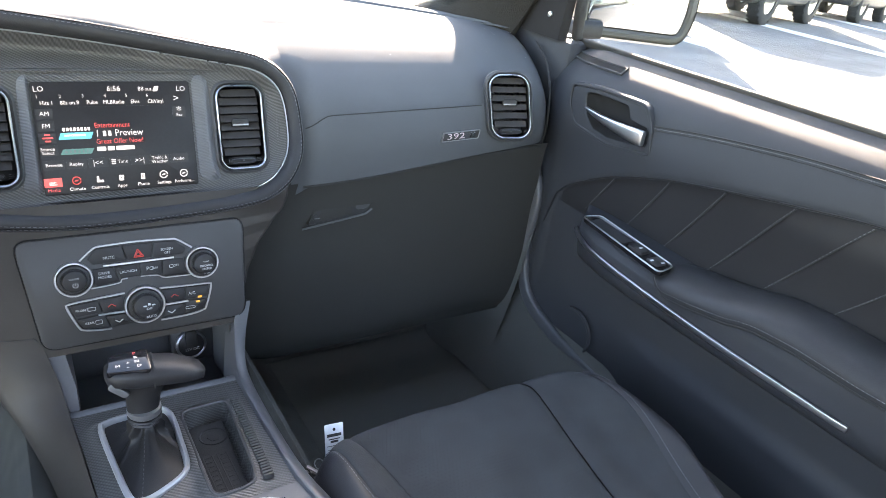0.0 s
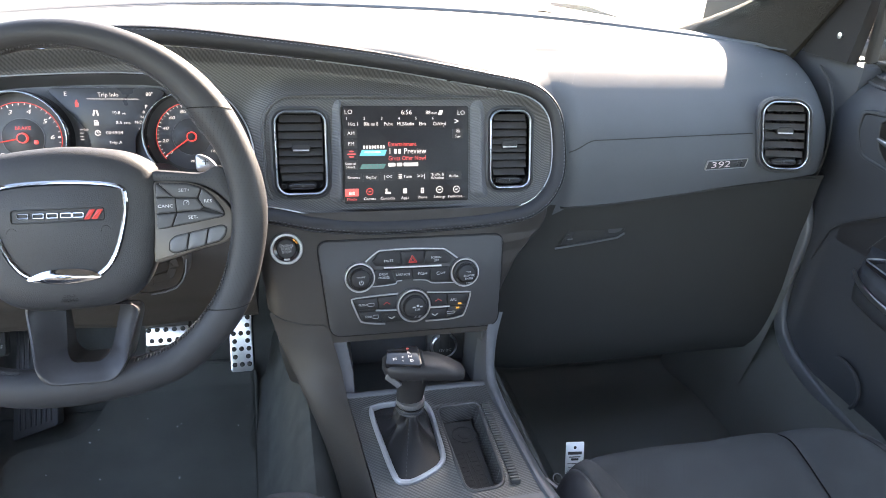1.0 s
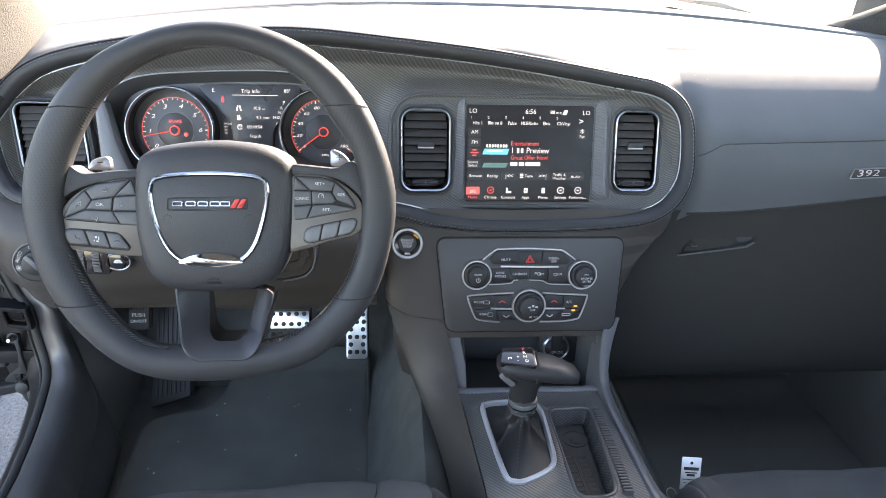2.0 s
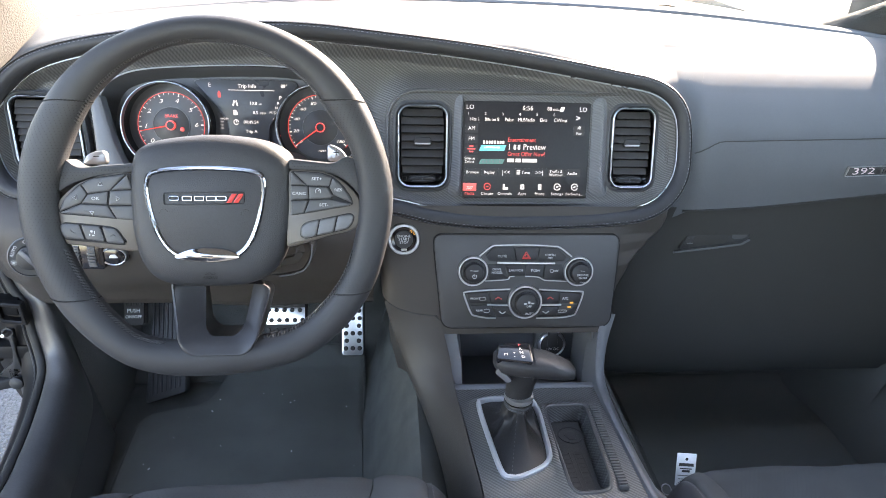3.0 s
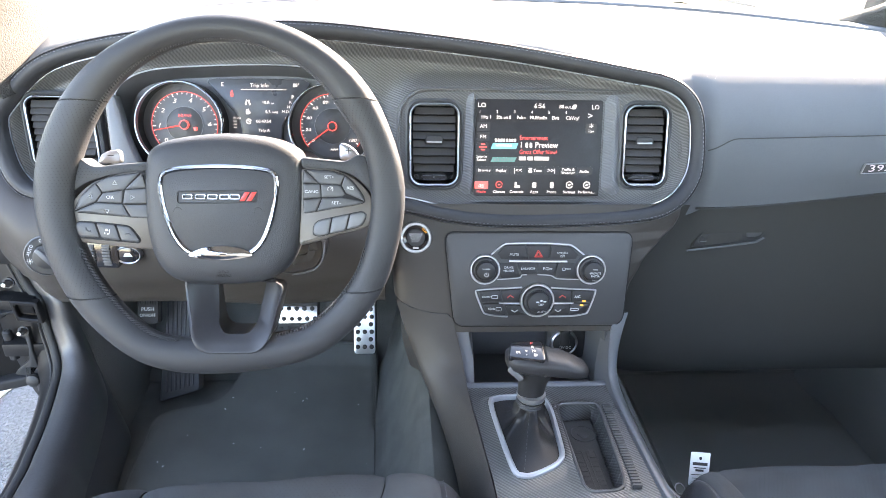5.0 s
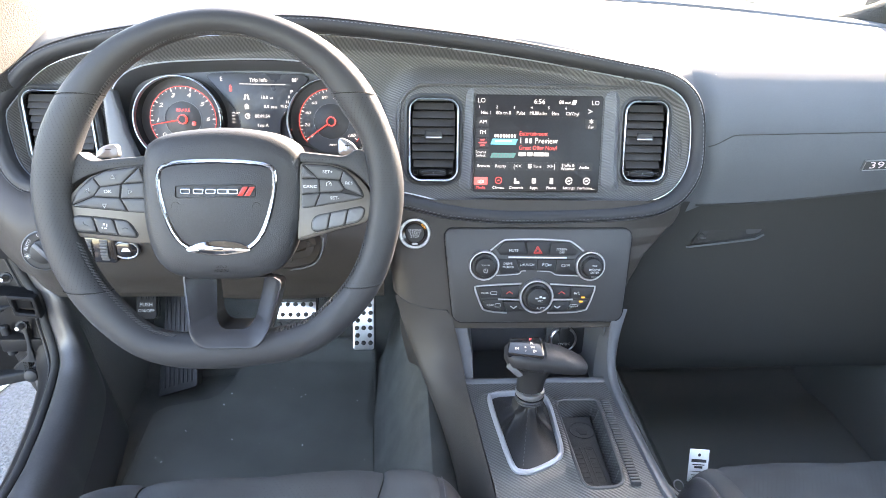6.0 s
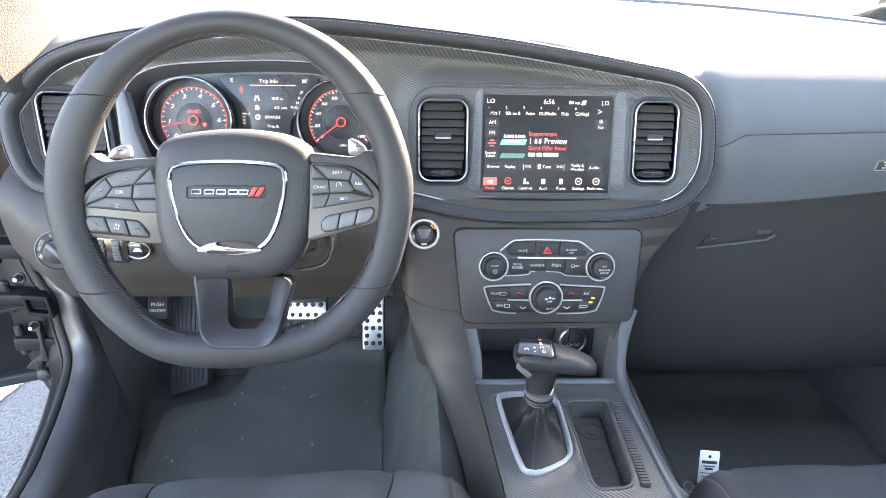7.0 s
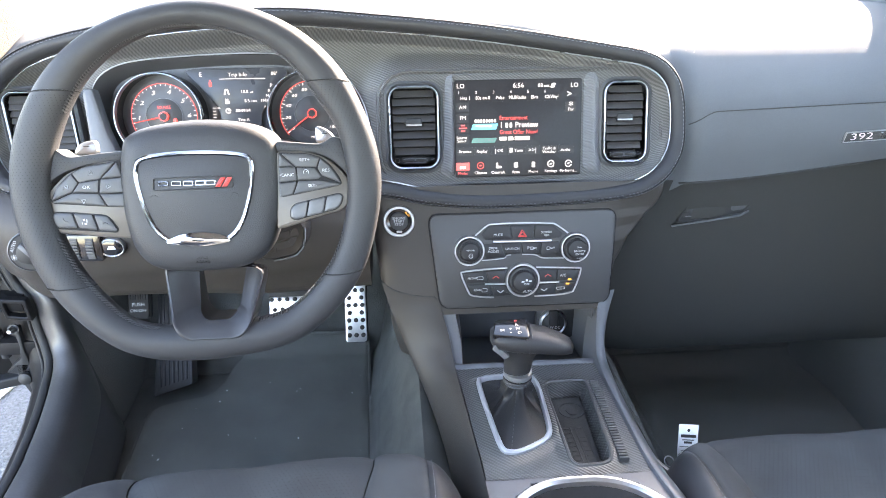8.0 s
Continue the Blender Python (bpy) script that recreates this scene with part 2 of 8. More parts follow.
def offset(pts, d):
    """Move a closed outline inwards by d."""
    n = len(pts)
    area = sum(pts[i - 1].x * pts[i].y - pts[i].x * pts[i - 1].y for i in range(n))
    s, out = (1 if area > 0 else -1), []
    for i in range(n):
        e = pts[(i + 1) % n] - pts[i - 1]
        nrm = Vector((-e.y, e.x))
        if nrm.length > 1e-9:
            nrm.normalize()
        out.append(pts[i] + nrm * d * s)
    return out


def loft(rings, closed=True, caps=(True, True), bm=None):
    bm = bm or bmesh.new()
    rows = [[bm.verts.new(Vector(p).to_3d() if len(p) == 2 else p) for p in ring] for ring in rings]
    n = len(rows[0])
    for a, b in zip(rows, rows[1:]):
        for i in range(n if closed else n - 1):
            j = (i + 1) % n
            bm.faces.new((a[i], a[j], b[j], b[i]))
    if closed and caps[0]:
        bm.faces.new(rows[0][::-1])
    if closed and caps[1]:
        bm.faces.new(rows[-1])
    return bm


def at_n(pts, n):
    return [Vector((p.x, p.y, n)) for p in pts]


def plate(outline, n0, n1, b=0.001, bm=None, dome=0.0):
    """A slab over an outline with softened front edges."""
    o = [Vector(p[:2]) for p in outline]
    rings = [at_n(o, n0), at_n(o, n1 - b), at_n(offset(o, b * 0.3), n1 - b * 0.3), at_n(offset(o, b), n1)]
    if dome:
        c = sum(o, Vector((0, 0))) / len(o)
        rings += [at_n([c + (p - c) * s for p in offset(o, b)], n1 + dome * (1 - s * s)) for s in (0.8, 0.5, 0.2)]
    return loft(rings, bm=bm)


def frame_ring(outer, inner, n0, n1, b=0.0008, bm=None):
    o, i = [Vector(p[:2]) for p in outer], [Vector(p[:2]) for p in inner]
    rings = [at_n(o, n0), at_n(o, n1 - b), at_n(offset(o, b), n1), at_n(offset(i, -b), n1), at_n(i, n1 - b), at_n(i, n0)]
    rings.append(rings[0])
    bm = bm or bmesh.new()
    rows = [[bm.verts.new(p) for p in r] for r in rings[:-1]]
    rows.append(rows[0])
    n = len(o)
    for a, c in zip(rows, rows[1:]):
        for k in range(n):
            j = (k + 1) % n
            bm.faces.new((a[k], a[j], c[j], c[k]))
    return bm


def box(x0, x1, y0, y1, z0, z1, b=0.0, bm=None):
    x0, x1, y0, y1, z0, z1 = min(x0, x1), max(x0, x1), min(y0, y1), max(y0, y1), min(z0, z1), max(z0, z1)
    one = bmesh.new()
    bmesh.ops.create_cube(one, size=1, matrix=Matrix.LocRotScale(((x0 + x1) / 2, (y0 + y1) / 2, (z0 + z1) / 2), None, (x1 - x0, y1 - y0, z1 - z0)))
    if b:
        bmesh.ops.bevel(one, geom=one.edges[:], offset=b, segments=2, profile=0.5, affect="EDGES")
    if bm is None:
        return one
    me = bpy.data.meshes.new("tmp")
    one.to_mesh(me)
    one.free()
    bm.from_mesh(me)
    bpy.data.meshes.remove(me)
    return bm


def sweep(path, prof, up, closed=False, bm=None, prof_closed=True):
    """Carry a profile (a: to the side, b: along up) along a path."""
    path = [Vector(p) for p in path]
    n, rings = len(path), []
    for i, p in enumerate(path):
        a, b = (path[i - 1], path[(i + 1) % n]) if closed else (path[max(i - 1, 0)], path[min(i + 1, n - 1)])
        t = (b - a).normalized()
        u = Vector(up[i]) if isinstance(up, list) else Vector(up)
        side = t.cross(u).normalized()
        u = side.cross(t).normalized()
        rings.append([p + side * q[0] + u * q[1] for q in prof])
    bm = bm or bmesh.new()
    rows = [[bm.verts.new(p) for p in r] for r in rings]
    if closed:
        rows.append(rows[0])
    m = len(prof)
    for a, b in zip(rows, rows[1:]):
        for k in range(m if prof_closed else m - 1):
            j = (k + 1) % m
            bm.faces.new((a[k], a[j], b[j], b[k]))
    if not closed and prof_closed:
        bm.faces.new(rows[0][::-1]), bm.faces.new(rows[-1])
    return bm


def circle(r, k=10, ry=None, a0=0):
    return [Vector((r * math.cos(2 * math.pi * i / k + a0), (ry or r) * math.sin(2 * math.pi * i / k + a0))) for i in range(k)]


def arc(cx, cy, r, a0, a1, k=24):
    return [Vector((cx + r * math.cos(radians(a0 + (a1 - a0) * i / k)), cy + r * math.sin(radians(a0 + (a1 - a0) * i / k)))) for i in range(k + 1)]


def tube(path, r, up=(0, 0, 1), closed=False, k=8, bm=None, ry=None):
    return sweep(path, circle(r, k, ry), up, closed, bm)


def lathe(prof, k=40, bm=None):
    """Turn a profile of (radius, height) round z."""
    rings = [[Vector((r * math.cos(2 * math.pi * i / k), r * math.sin(2 * math.pi * i / k), h)) for i in range(k)] for r, h in prof]
    return loft(rings, bm=bm)


def stitches(path, up, length=0.0034, gap=0.0021, w=0.00032, lift=0.0003, bm=None):
    bm = bm or bmesh.new()
    path = [Vector(p) for p in path]
    total = sum((b - a).length for a, b in zip(path, path[1:]))
    fine = resample(path, max(3, int(total / 0.0011)))
    step, run = max(2, round((length + gap) / 0.0011)), max(1, round(length / 0.0011))
    for i in range(0, len(fine) - run, step):
        a, b = fine[i], fine[i + run]
        t = (b - a).normalized()
        s = t.cross(Vector(up)).normalized()
        u = s.cross(t)
        v = [bm.verts.new(p) for p in (a + s * w, a - s * w, b - s * w, b + s * w)]
        c = (a + b) / 2 + u * (lift + w)
        top = [bm.verts.new(c + s * w * 0.7), bm.verts.new(c - s * w * 0.7)]
        bm.faces.new((v[0], v[1], top[1], top[0])), bm.faces.new((v[1], v[2], top[1])), bm.faces.new((v[2], v[3], top[0], top[1])), bm.faces.new((v[3], v[0], top[0]))
    return bm


def punches(spots, r=0.0005):
    """Rows of small punched holes: flat dark discs let into a skin at (place, normal)."""
    bm = bmesh.new()
    for p, n in spots:
        u = n.orthogonal().normalized()
        v = n.cross(u)
        bm.faces.new([bm.verts.new(p + u * (r * math.cos(a)) + v * (r * math.sin(a))) for a in [math.pi * i / 3 for i in range(6)]])
    return bm


def lettering(s, size, mat, parent, m, align="CENTER", name="lettering", depth=0.0001, squeeze=1.0, shear=0.0):
    cu = bpy.data.curves.new("letters", "FONT")
    cu.body, cu.size, cu.align_x, cu.align_y, cu.extrude, cu.resolution_u = s, size, align, "CENTER", depth, 2
    ob = bpy.data.objects.new("letters", cu)
    me = bpy.data.meshes.new_from_object(ob)
    bpy.data.objects.remove(ob)
    bm = bmesh.new()
    bm.from_mesh(me)
    bpy.data.meshes.remove(me), bpy.data.curves.remove(cu)
    for q in bm.verts:
        q.co.x += shear * q.co.y
    if squeeze != 1.0:
        bmesh.ops.scale(bm, vec=(squeeze, 1, 1), verts=bm.verts)
    return part(name, bm, mat, parent, "", m, smooth=0)


def smooth01(x, a, b):
    t = min(1, max(0, (x - a) / (b - a)))
    return t * t * (3 - 2 * t)


def lerp_table(tab, x):
    if x <= tab[0][0]:
        return tab[0][1]
    for (a, va), (b, vb) in zip(tab, tab[1:]):
        if x <= b:
            t = (x - a) / (b - a)
            t = t * t * (3 - 2 * t) * 0.4 + t * 0.6
            return va + (vb - va) * t
    return tab[-1][1]


# the leaning face of the dashboard: x across, y up along the face, z out towards the seats
FACE = pose(0, 0, 0.86, 73, 0, 0)
OUT = FACE.to_3x3() @ Vector((0, 0, 1))


def on_face(x, v, n=0.0):
    return FACE @ Vector((x, v, n))


# ---- ground and car shell ----
def quad_strip(rows, bm=None):
    return loft(rows, closed=False, bm=bm)


bm = bmesh.new()
bmesh.ops.create_grid(bm, x_segments=8, y_segments=8, size=600)
solid("ground", bm, M_ASPHALT, "grey asphalt car park in bright sun", "asphalt", kind="structure")

solid("road_marking", box(-0.12, 0.0, -1.6, 4.5, 0.001, 0.005), M_LINE, "worn white parking line painted on asphalt", "road marking", pose(-1.190, 0.293, 0, 0, 0, -18.5), kind="structure")

for x0, x1, y0, y1 in ((8.15, 8.05, 7.6, 1.2), (13.4, 12.1, 9.6, 3.6), (19.2, 17.6, 10.4, 4.0)):
    across, along = Vector((0.24, 0.0, 0.0)), (Vector((x0, y0, 0.001)), Vector((x1, y1, 0.001)))
    lift = Vector((0, 0, 0.004))
    ring_ = [along[0] - across, along[0] + across, along[1] + across, along[1] - across]
    solid("road_marking", loft([ring_, [p + lift for p in ring_]]), M_LINE, "broad worn white bay line on shaded asphalt", "road marking", kind="structure", smooth=0)

# floor pan with toe boards
prof = [(-1.75, 0.262), (-0.9, 0.262), (0.05, 0.262), (0.17, 0.275), (0.25, 0.33), (0.34, 0.45), (0.40, 0.62), (0.43, 0.86)]
prof = [(p.x, p.y) for p in catmull(prof, 5)]
# the passenger half takes the carpet colour raised for haze
for xs_, nm, mt, lb in (((-0.78, -0.5, -0.2, 0.0), "floor_driver", M_CARPET, "black carpeted driver floor rising to the toe board"), ((0.0, 0.2, 0.5, 0.78), "floor_passenger", M_TOECARPET, "black carpeted passenger floor, paled for haze, rising to the toe board")):
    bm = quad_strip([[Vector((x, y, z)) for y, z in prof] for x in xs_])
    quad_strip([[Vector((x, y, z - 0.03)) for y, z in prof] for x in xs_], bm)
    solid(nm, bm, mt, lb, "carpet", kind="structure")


def beam(name, path, w, h, mat, label, category, up=(1, 0, 0)):
    return solid(name, sweep(path, rrect(0, 0, w, h, min(w, h) * 0.35, 4), up), mat, label, category, kind="structure")


# roof and the shut rear of the cabin
roof = [(x, 1.40 - 0.09 * (abs(x) / 0.62) ** 2.4) for x in np.linspace(-0.62, 0.62, 15)]
ys = [(-0.26, -0.045), (-0.5, -0.01), (-1.0, 0.0), (-1.6, -0.03), (-1.9, -0.08)]
bm = quad_strip([[Vector((x, y, z + d)) for x, z in roof] for y, d in ys])
quad_strip([[Vector((x, y, z + d + 0.035)) for x, z in roof] for y, d in ys], bm)
solid("ceiling", bm, M_HEAD, "pale cloth headliner under the roof", "ceiling", kind="structure")
solid("wall_rear", box(-0.76, 0.76, -1.80, -1.76, 0.2, 0.95), M_SOFT, "plain dark rear bulkhead closing the cabin", "wall", kind="structure")
for sx, nm in ((-1, "left"), (1, "right")):
    beam("pillar_rear_" + nm, [(sx * 0.74, -1.02, 0.35), (sx * 0.73, -1.02, 0.9), (sx * 0.60, -1.08, 1.34)], 0.05, 0.11, M_CLOTH, "upright door pillar trimmed in pale cloth", "pillar", (0, 1, 0))
    beam("roof_rail_" + nm, [(sx * 0.615, -0.24, 1.30), (sx * 0.61, -1.0, 1.345), (sx * 0.61, -1.8, 1.28)], 0.05, 0.05, M_CLOTH, "pale cloth roof rail over the doors", "roof rail", (0, 0, 1))
beam("roof_header", [(x, -0.245 + 0.02 * (1 - (x / 0.62) ** 2), 1.345 - 0.05 * (abs(x) / 0.62) ** 2.4) for x in np.linspace(-0.62, 0.62, 11)], 0.07, 0.03, M_CLOTH, "pale cloth header over the windscreen", "header", (0, 0, 1))


def pillar_a(sx, nm, aft):
    fore = catmull([(0.605, 0.36, 0.920), (0.632, 0.25, 0.972), (0.642, 0.12, 1.045), (0.632, -0.06, 1.17), (0.615, -0.25, 1.305)] if sx > 0 else [(0.672, 0.235, 0.890), (0.676, 0.14, 0.962), (0.660, 0.02, 1.075), (0.635, -0.13, 1.21), (0.615, -0.25, 1.305)], 5)
    aft = catmull(aft, 5)
    rings = []
    for a, b in zip(fore, aft):
        c, out = a.lerp(b, 0.5), Vector((0.055 if sx < 0 else 0.030, 0, 0.015))
        w = (b - a).length
        ring_ = [a + out, a, a.lerp(b, 0.12) - Vector((0.012, 0, 0)), c - Vector((0.010 + 0.06 * w, 0, 0)), a.lerp(b, 0.88) - Vector((0.010, 0, 0)), b, b + out * 0.6]
        rings.append([Vector((sx * p.x, p.y, p.z)) for p in ring_])
    return solid("pillar_front_" + nm, loft(rings), M_CLOTH, "windscreen pillar trimmed in pale woven cloth", "pillar", kind="structure")


pillar_a(-1, "left", [(0.672, -0.035, 0.868), (0.705, -0.055, 0.985), (0.690, -0.12, 1.10), (0.655, -0.24, 1.22), (0.625, -0.34, 1.300)])
pillar_a(1, "right", [(0.690, 0.14, 0.900), (0.702, 0.10, 0.970), (0.690, 0.01, 1.08), (0.658, -0.15, 1.21), (0.625, -0.31, 1.300)])


# windscreen
def base_y(x):
    return 0.53 - 0.36 * (abs(x) / 0.66) ** 2.5


def screen_row(s, lift=0.0):
    row = []
    for x in np.linspace(-1, 1, 25):
        bx, tx = 0.70 * x, 0.60 * x
        by, ty = base_y(0.66 * x) + 0.02, -0.25 + 0.06 * (1 - x * x)
        bz, tz = 0.925, 1.345 - 0.045 * abs(x) ** 2.4
        row.append(Vector((bx + (tx - bx) * s, by + (ty - by) * s, bz + (tz - bz) * s + 0.05 * s * (1 - s) + lift)))
    return row


bm = quad_strip([screen_row(s) for s in np.linspace(0, 1, 9)])
quad_strip([screen_row(s, 0.005) for s in np.linspace(0, 1, 9)], bm)
wind = solid("window_1", bm, M_GLASS, "large curved windscreen of clear glass", "windscreen", kind="structure")
wind.visible_shadow = False
part("ceramic_band", quad_strip([screen_row(s, -0.002) for s in (0.0, 0.008, 0.014)]), M_GLOSS, wind, "black printed glass border")
part("label_sticker", quad_strip([screen_row(s, -0.003)[18:21] for s in (0.075, 0.10, 0.12)]), M_CARD, wind, "pale sticker on the glass")

# bonnet beyond the glass
rows = []
for y in np.linspace(0.5, 1.75, 12):
    s = (y - 0.5) / 1.25
    rows.append([Vector((x, y + 0.13 - 0.30 * (abs(x) / 0.8) ** 2.5 * (1 - s), 0.915 - 0.05 * s - 0.10 * s ** 3 - 0.03 * (abs(x) / 0.8) ** 3 + 0.012 * math.exp(-((abs(x) - 0.42) / 0.05) ** 2))) for x in np.linspace(-0.93, 0.93, 33)])
bm = quad_strip(rows)
quad_strip([[p - Vector((0, 0, 0.03)) for p in r] for r in rows], bm)
solid("bonnet", bm, M_DUSTY, "black painted bonnet beyond the windscreen", "bonnet", kind="structure")

# ---- dashboard ----
dash = thing("dashboard", (0, 0.2, 0.6), "black padded dashboard with stitched roll and carbon trim, sunlit on top", "dashboard")

LOOP = [(-0.708, -0.035), (-0.690, 0.004), (-0.628, 0.056), (-0.499, 0.086), (-0.327, 0.1), (-0.186, 0.092), (-0.039, 0.077), (0.113, 0.053), (0.182, 0.038), (0.219, 0.006),
        (0.231, -0.045), (0.226, -0.098), (0.192, -0.141), (0.129, -0.159), (-0.029, -0.165), (-0.122, -0.158), (-0.200, -0.143), (-0.35, -0.138), (-0.5, -0.138), (-0.64, -0.134), (-0.690, -0.108)]
loop2 = resample(catmull([Vector((*p, 0)) for p in LOOP], 12, True), 260, True)
loop2 = [Vector((p.x, p.y)) for p in loop2]
inner2 = offset(loop2, 0.020)


def roll_n(p):
    return 0.014 + 0.014 * math.exp(-((p.x + 0.40) / 0.22) ** 2) * smooth01(p.y, 0.0, 0.09) + 0.004 * smooth01(-p.x, 0.45, 0.6) + 0.010 * smooth01(-p.y, 0.05, 0.13) * smooth01(p.x, -0.30, -0.18)


mid = offset(loop2, 0.010)
path = [on_face(p.x, p.y, roll_n(p)) for p in mid]
prof = [(-0.0098, -0.020), (-0.0102, -0.004), (-0.0090, -0.0004), (-0.0070, 0.0018), (-0.0062, 0.0006), (-0.0054, 0.0024), (-0.002, 0.0036), (0.002, 0.0034), (0.0055, 0.0018), (0.0082, -0.0014), (0.0102, -0.007), (0.0110, -0.024), (0.0, -0.028)]
roll = part("padded_roll", sweep(path, [Vector(p) for p in prof], OUT, True), M_LEATHER, dash, "black leather roll with a seam along its outer edge")
for d, up in ((0.0022, 0.0012), (0.0060, 0.0030)):
    row = offset(loop2, d)
    part("stitching", stitches([on_face(p.x, p.y, roll_n(p) + up) for p in row], OUT, 0.0030, 0.0022, 0.00026, 0.0002), M_THREAD, roll, "fine grey double-needle stitching")

# carbon trim inside the roll, dished, with a raised pod round the screen and the vents
POD = (0.006, -0.056, 0.388, 0.150, 0.040)


def sd_rrect(x, v, cx, cy, w, h, r):
    qx, qy = abs(x - cx) - w / 2 + r, abs(v - cy) - h / 2 + r
    return math.hypot(max(qx, 0), max(qy, 0)) + min(max(qx, qy), 0) - r


CLUSTER = [(-0.560, -0.07), (-0.556, 0.0), (-0.520, 0.032), (-0.43, 0.042), (-0.32, 0.043), (-0.25, 0.026), (-0.213, -0.015), (-0.206, -0.07), (-0.25, -0.105), (-0.38, -0.112), (-0.51, -0.105)]
clus2 = [Vector((p.x, p.y)) for p in resample(catmull([Vector((*p, 0)) for p in CLUSTER], 10, True), 140, True)]


def inside(p, poly):
    hit, j = False, len(poly) - 1
    for i in range(len(poly)):
        a, b = poly[i], poly[j]
        if (a.y > p.y) != (b.y > p.y) and p.x < (b.x - a.x) * (p.y - a.y) / (b.y - a.y) + a.x:
            hit = not hit
        j = i
    return hit


LN = np.array([[p.x, p.y] for p in inner2])


def trim_n(x, v):
    d = float(np.sqrt(((LN - (x, v)) ** 2).sum(1).min()))
    crown = math.exp(-((x + 0.45) / 0.2) ** 2) * smooth01(v, 0.0, 0.06)
    rim = (0.012 + 0.008 * crown) * (1 - smooth01(d, 0.0, 0.016 + 0.012 * crown))
    pod = sd_rrect(x, v, *POD)
    dish = -0.010 * smooth01(pod, 0.0, 0.028) if x > -0.21 else -0.010
    if -0.30 < x <= -0.21:
        dish = -0.010
    return dish + rim + 0.003 * (1 - smooth01(pod, -0.006, 0.003))


nx, nv = 236, 70
xs, vs = np.linspace(-0.70, 0.225, nx), np.linspace(-0.155, 0.095, nv)
grow = offset(loop2, 0.012)
vert, bm = {}, bmesh.new()
keep = set()
VENTS = {"centre left": (-0.141, -0.054, 0.067, 0.110), "centre right": (0.1485, -0.053, 0.061, 0.110), "driver": (-0.620, -0.0435, 0.084, 0.094)}
for i, x in enumerate(xs):
    for j, v in enumerate(vs):
        p = Vector((x, v))
        if inside(p, grow) and not inside(p, clus2) and all(sd_rrect(x, v, *q, 0.015) > -0.004 for q in VENTS.values()):
            keep.add((i, j))
for i in range(nx - 1):
    for j in range(nv - 1):
        cell = [(i, j), (i + 1, j), (i + 1, j + 1), (i, j + 1)]
        if all(c in keep for c in cell):
            for c in cell:
                if c not in vert:
                    vert[c] = bm.verts.new(on_face(xs[c[0]], vs[c[1]], trim_n(xs[c[0]], vs[c[1]])))
            bm.faces.new([vert[c] for c in cell])
part("carbon_trim", bm, M_CARBON, dash, "black woven carbon-look trim", smooth=60)
part("accent_line", tube([on_face(p.x, p.y, trim_n(p.x, p.y) + 0.0012) for p in offset(inner2, 0.0015)], 0.0009, OUT, True, 6), M_VENTRING, dash, "thin pale line round the trim")
# raised bezel of the pod
pod_o = rrect(*POD, 8)
part("pod_bezel", sweep([on_face(p.x, p.y, 0.0025) for p in pod_o], [Vector(p) for p in ((-0.003, -0.003), (-0.002, 0.001), (0.0, 0.0018), (0.002, 0.001), (0.003, -0.003))], OUT, True), M_CARBON, dash)
DIVIDERS = (([(-0.124, -0.1180, -0.0865), (-0.10, -0.1110, -0.0865), (-0.06, -0.1060, -0.0865), (0.0, -0.1040, -0.0865), (0.016, -0.1010, -0.0865)], 0.80),
            ([(-0.124, 0.1250, 0.0885), (-0.10, 0.1185, 0.0885), (-0.06, 0.1160, 0.0885), (0.0, 0.1150, 0.0885), (0.016, 0.1120, 0.0885)], 0.45))
for table, crest in DIVIDERS:      # each row: height, soft edge beside the vent, steep edge beside the screen
    rows = []
    for v in np.linspace(-0.124, 0.016, 28):
        xa, xb = lerp_table([(r[0], r[1]) for r in table], v), table[0][2]
        end = smooth01(v, -0.126, -0.110) * smooth01(-v, -0.018, -0.006)
        row = []
        for t in np.linspace(0, 1, 22):
            n = 0.0075 * smooth01(t, 0.0, crest) if t < crest else 0.0075 - 0.0055 * smooth01(t, crest, 1.0)
            row.append(on_face(xa + (xb - xa) * t, v, 0.0008 + n * end))
        rows.append([on_face(xa, v, -0.004)] + row + [on_face(xb, v, -0.004)])
    part("divider", quad_strip(rows), M_PODWEAVE, dash, "satin grey divider curving beside the screen", smooth=70)

# the great pad on top and the passenger's fascia


def edge_v(x):
    return lerp_table([(-0.708, -0.03), (-0.690, 0.004), (-0.628, 0.056), (-0.56, 0.074), (-0.499, 0.086), (-0.41, 0.096), (-0.327, 0.1), (-0.26, 0.098), (-0.186, 0.092), (-0.039, 0.077), (0.113, 0.053), (0.182, 0.04), (0.23, 0.035)], x)


def pad_back(x):
    by = base_y(x * 0.95) + 0.02
    crown = 0.012 * (1 - (x / 0.7) ** 2)
    tz = 0.930 + 0.6 * crown
    return [(by, 0.931), (by - 0.030, 0.932), (by - 0.064, 0.9326), (by - 0.070, 0.9312), (by - 0.0735, 0.9286), (by - 0.085, 0.928), (by * 0.6 + 0.010, tz)], tz


rows = []
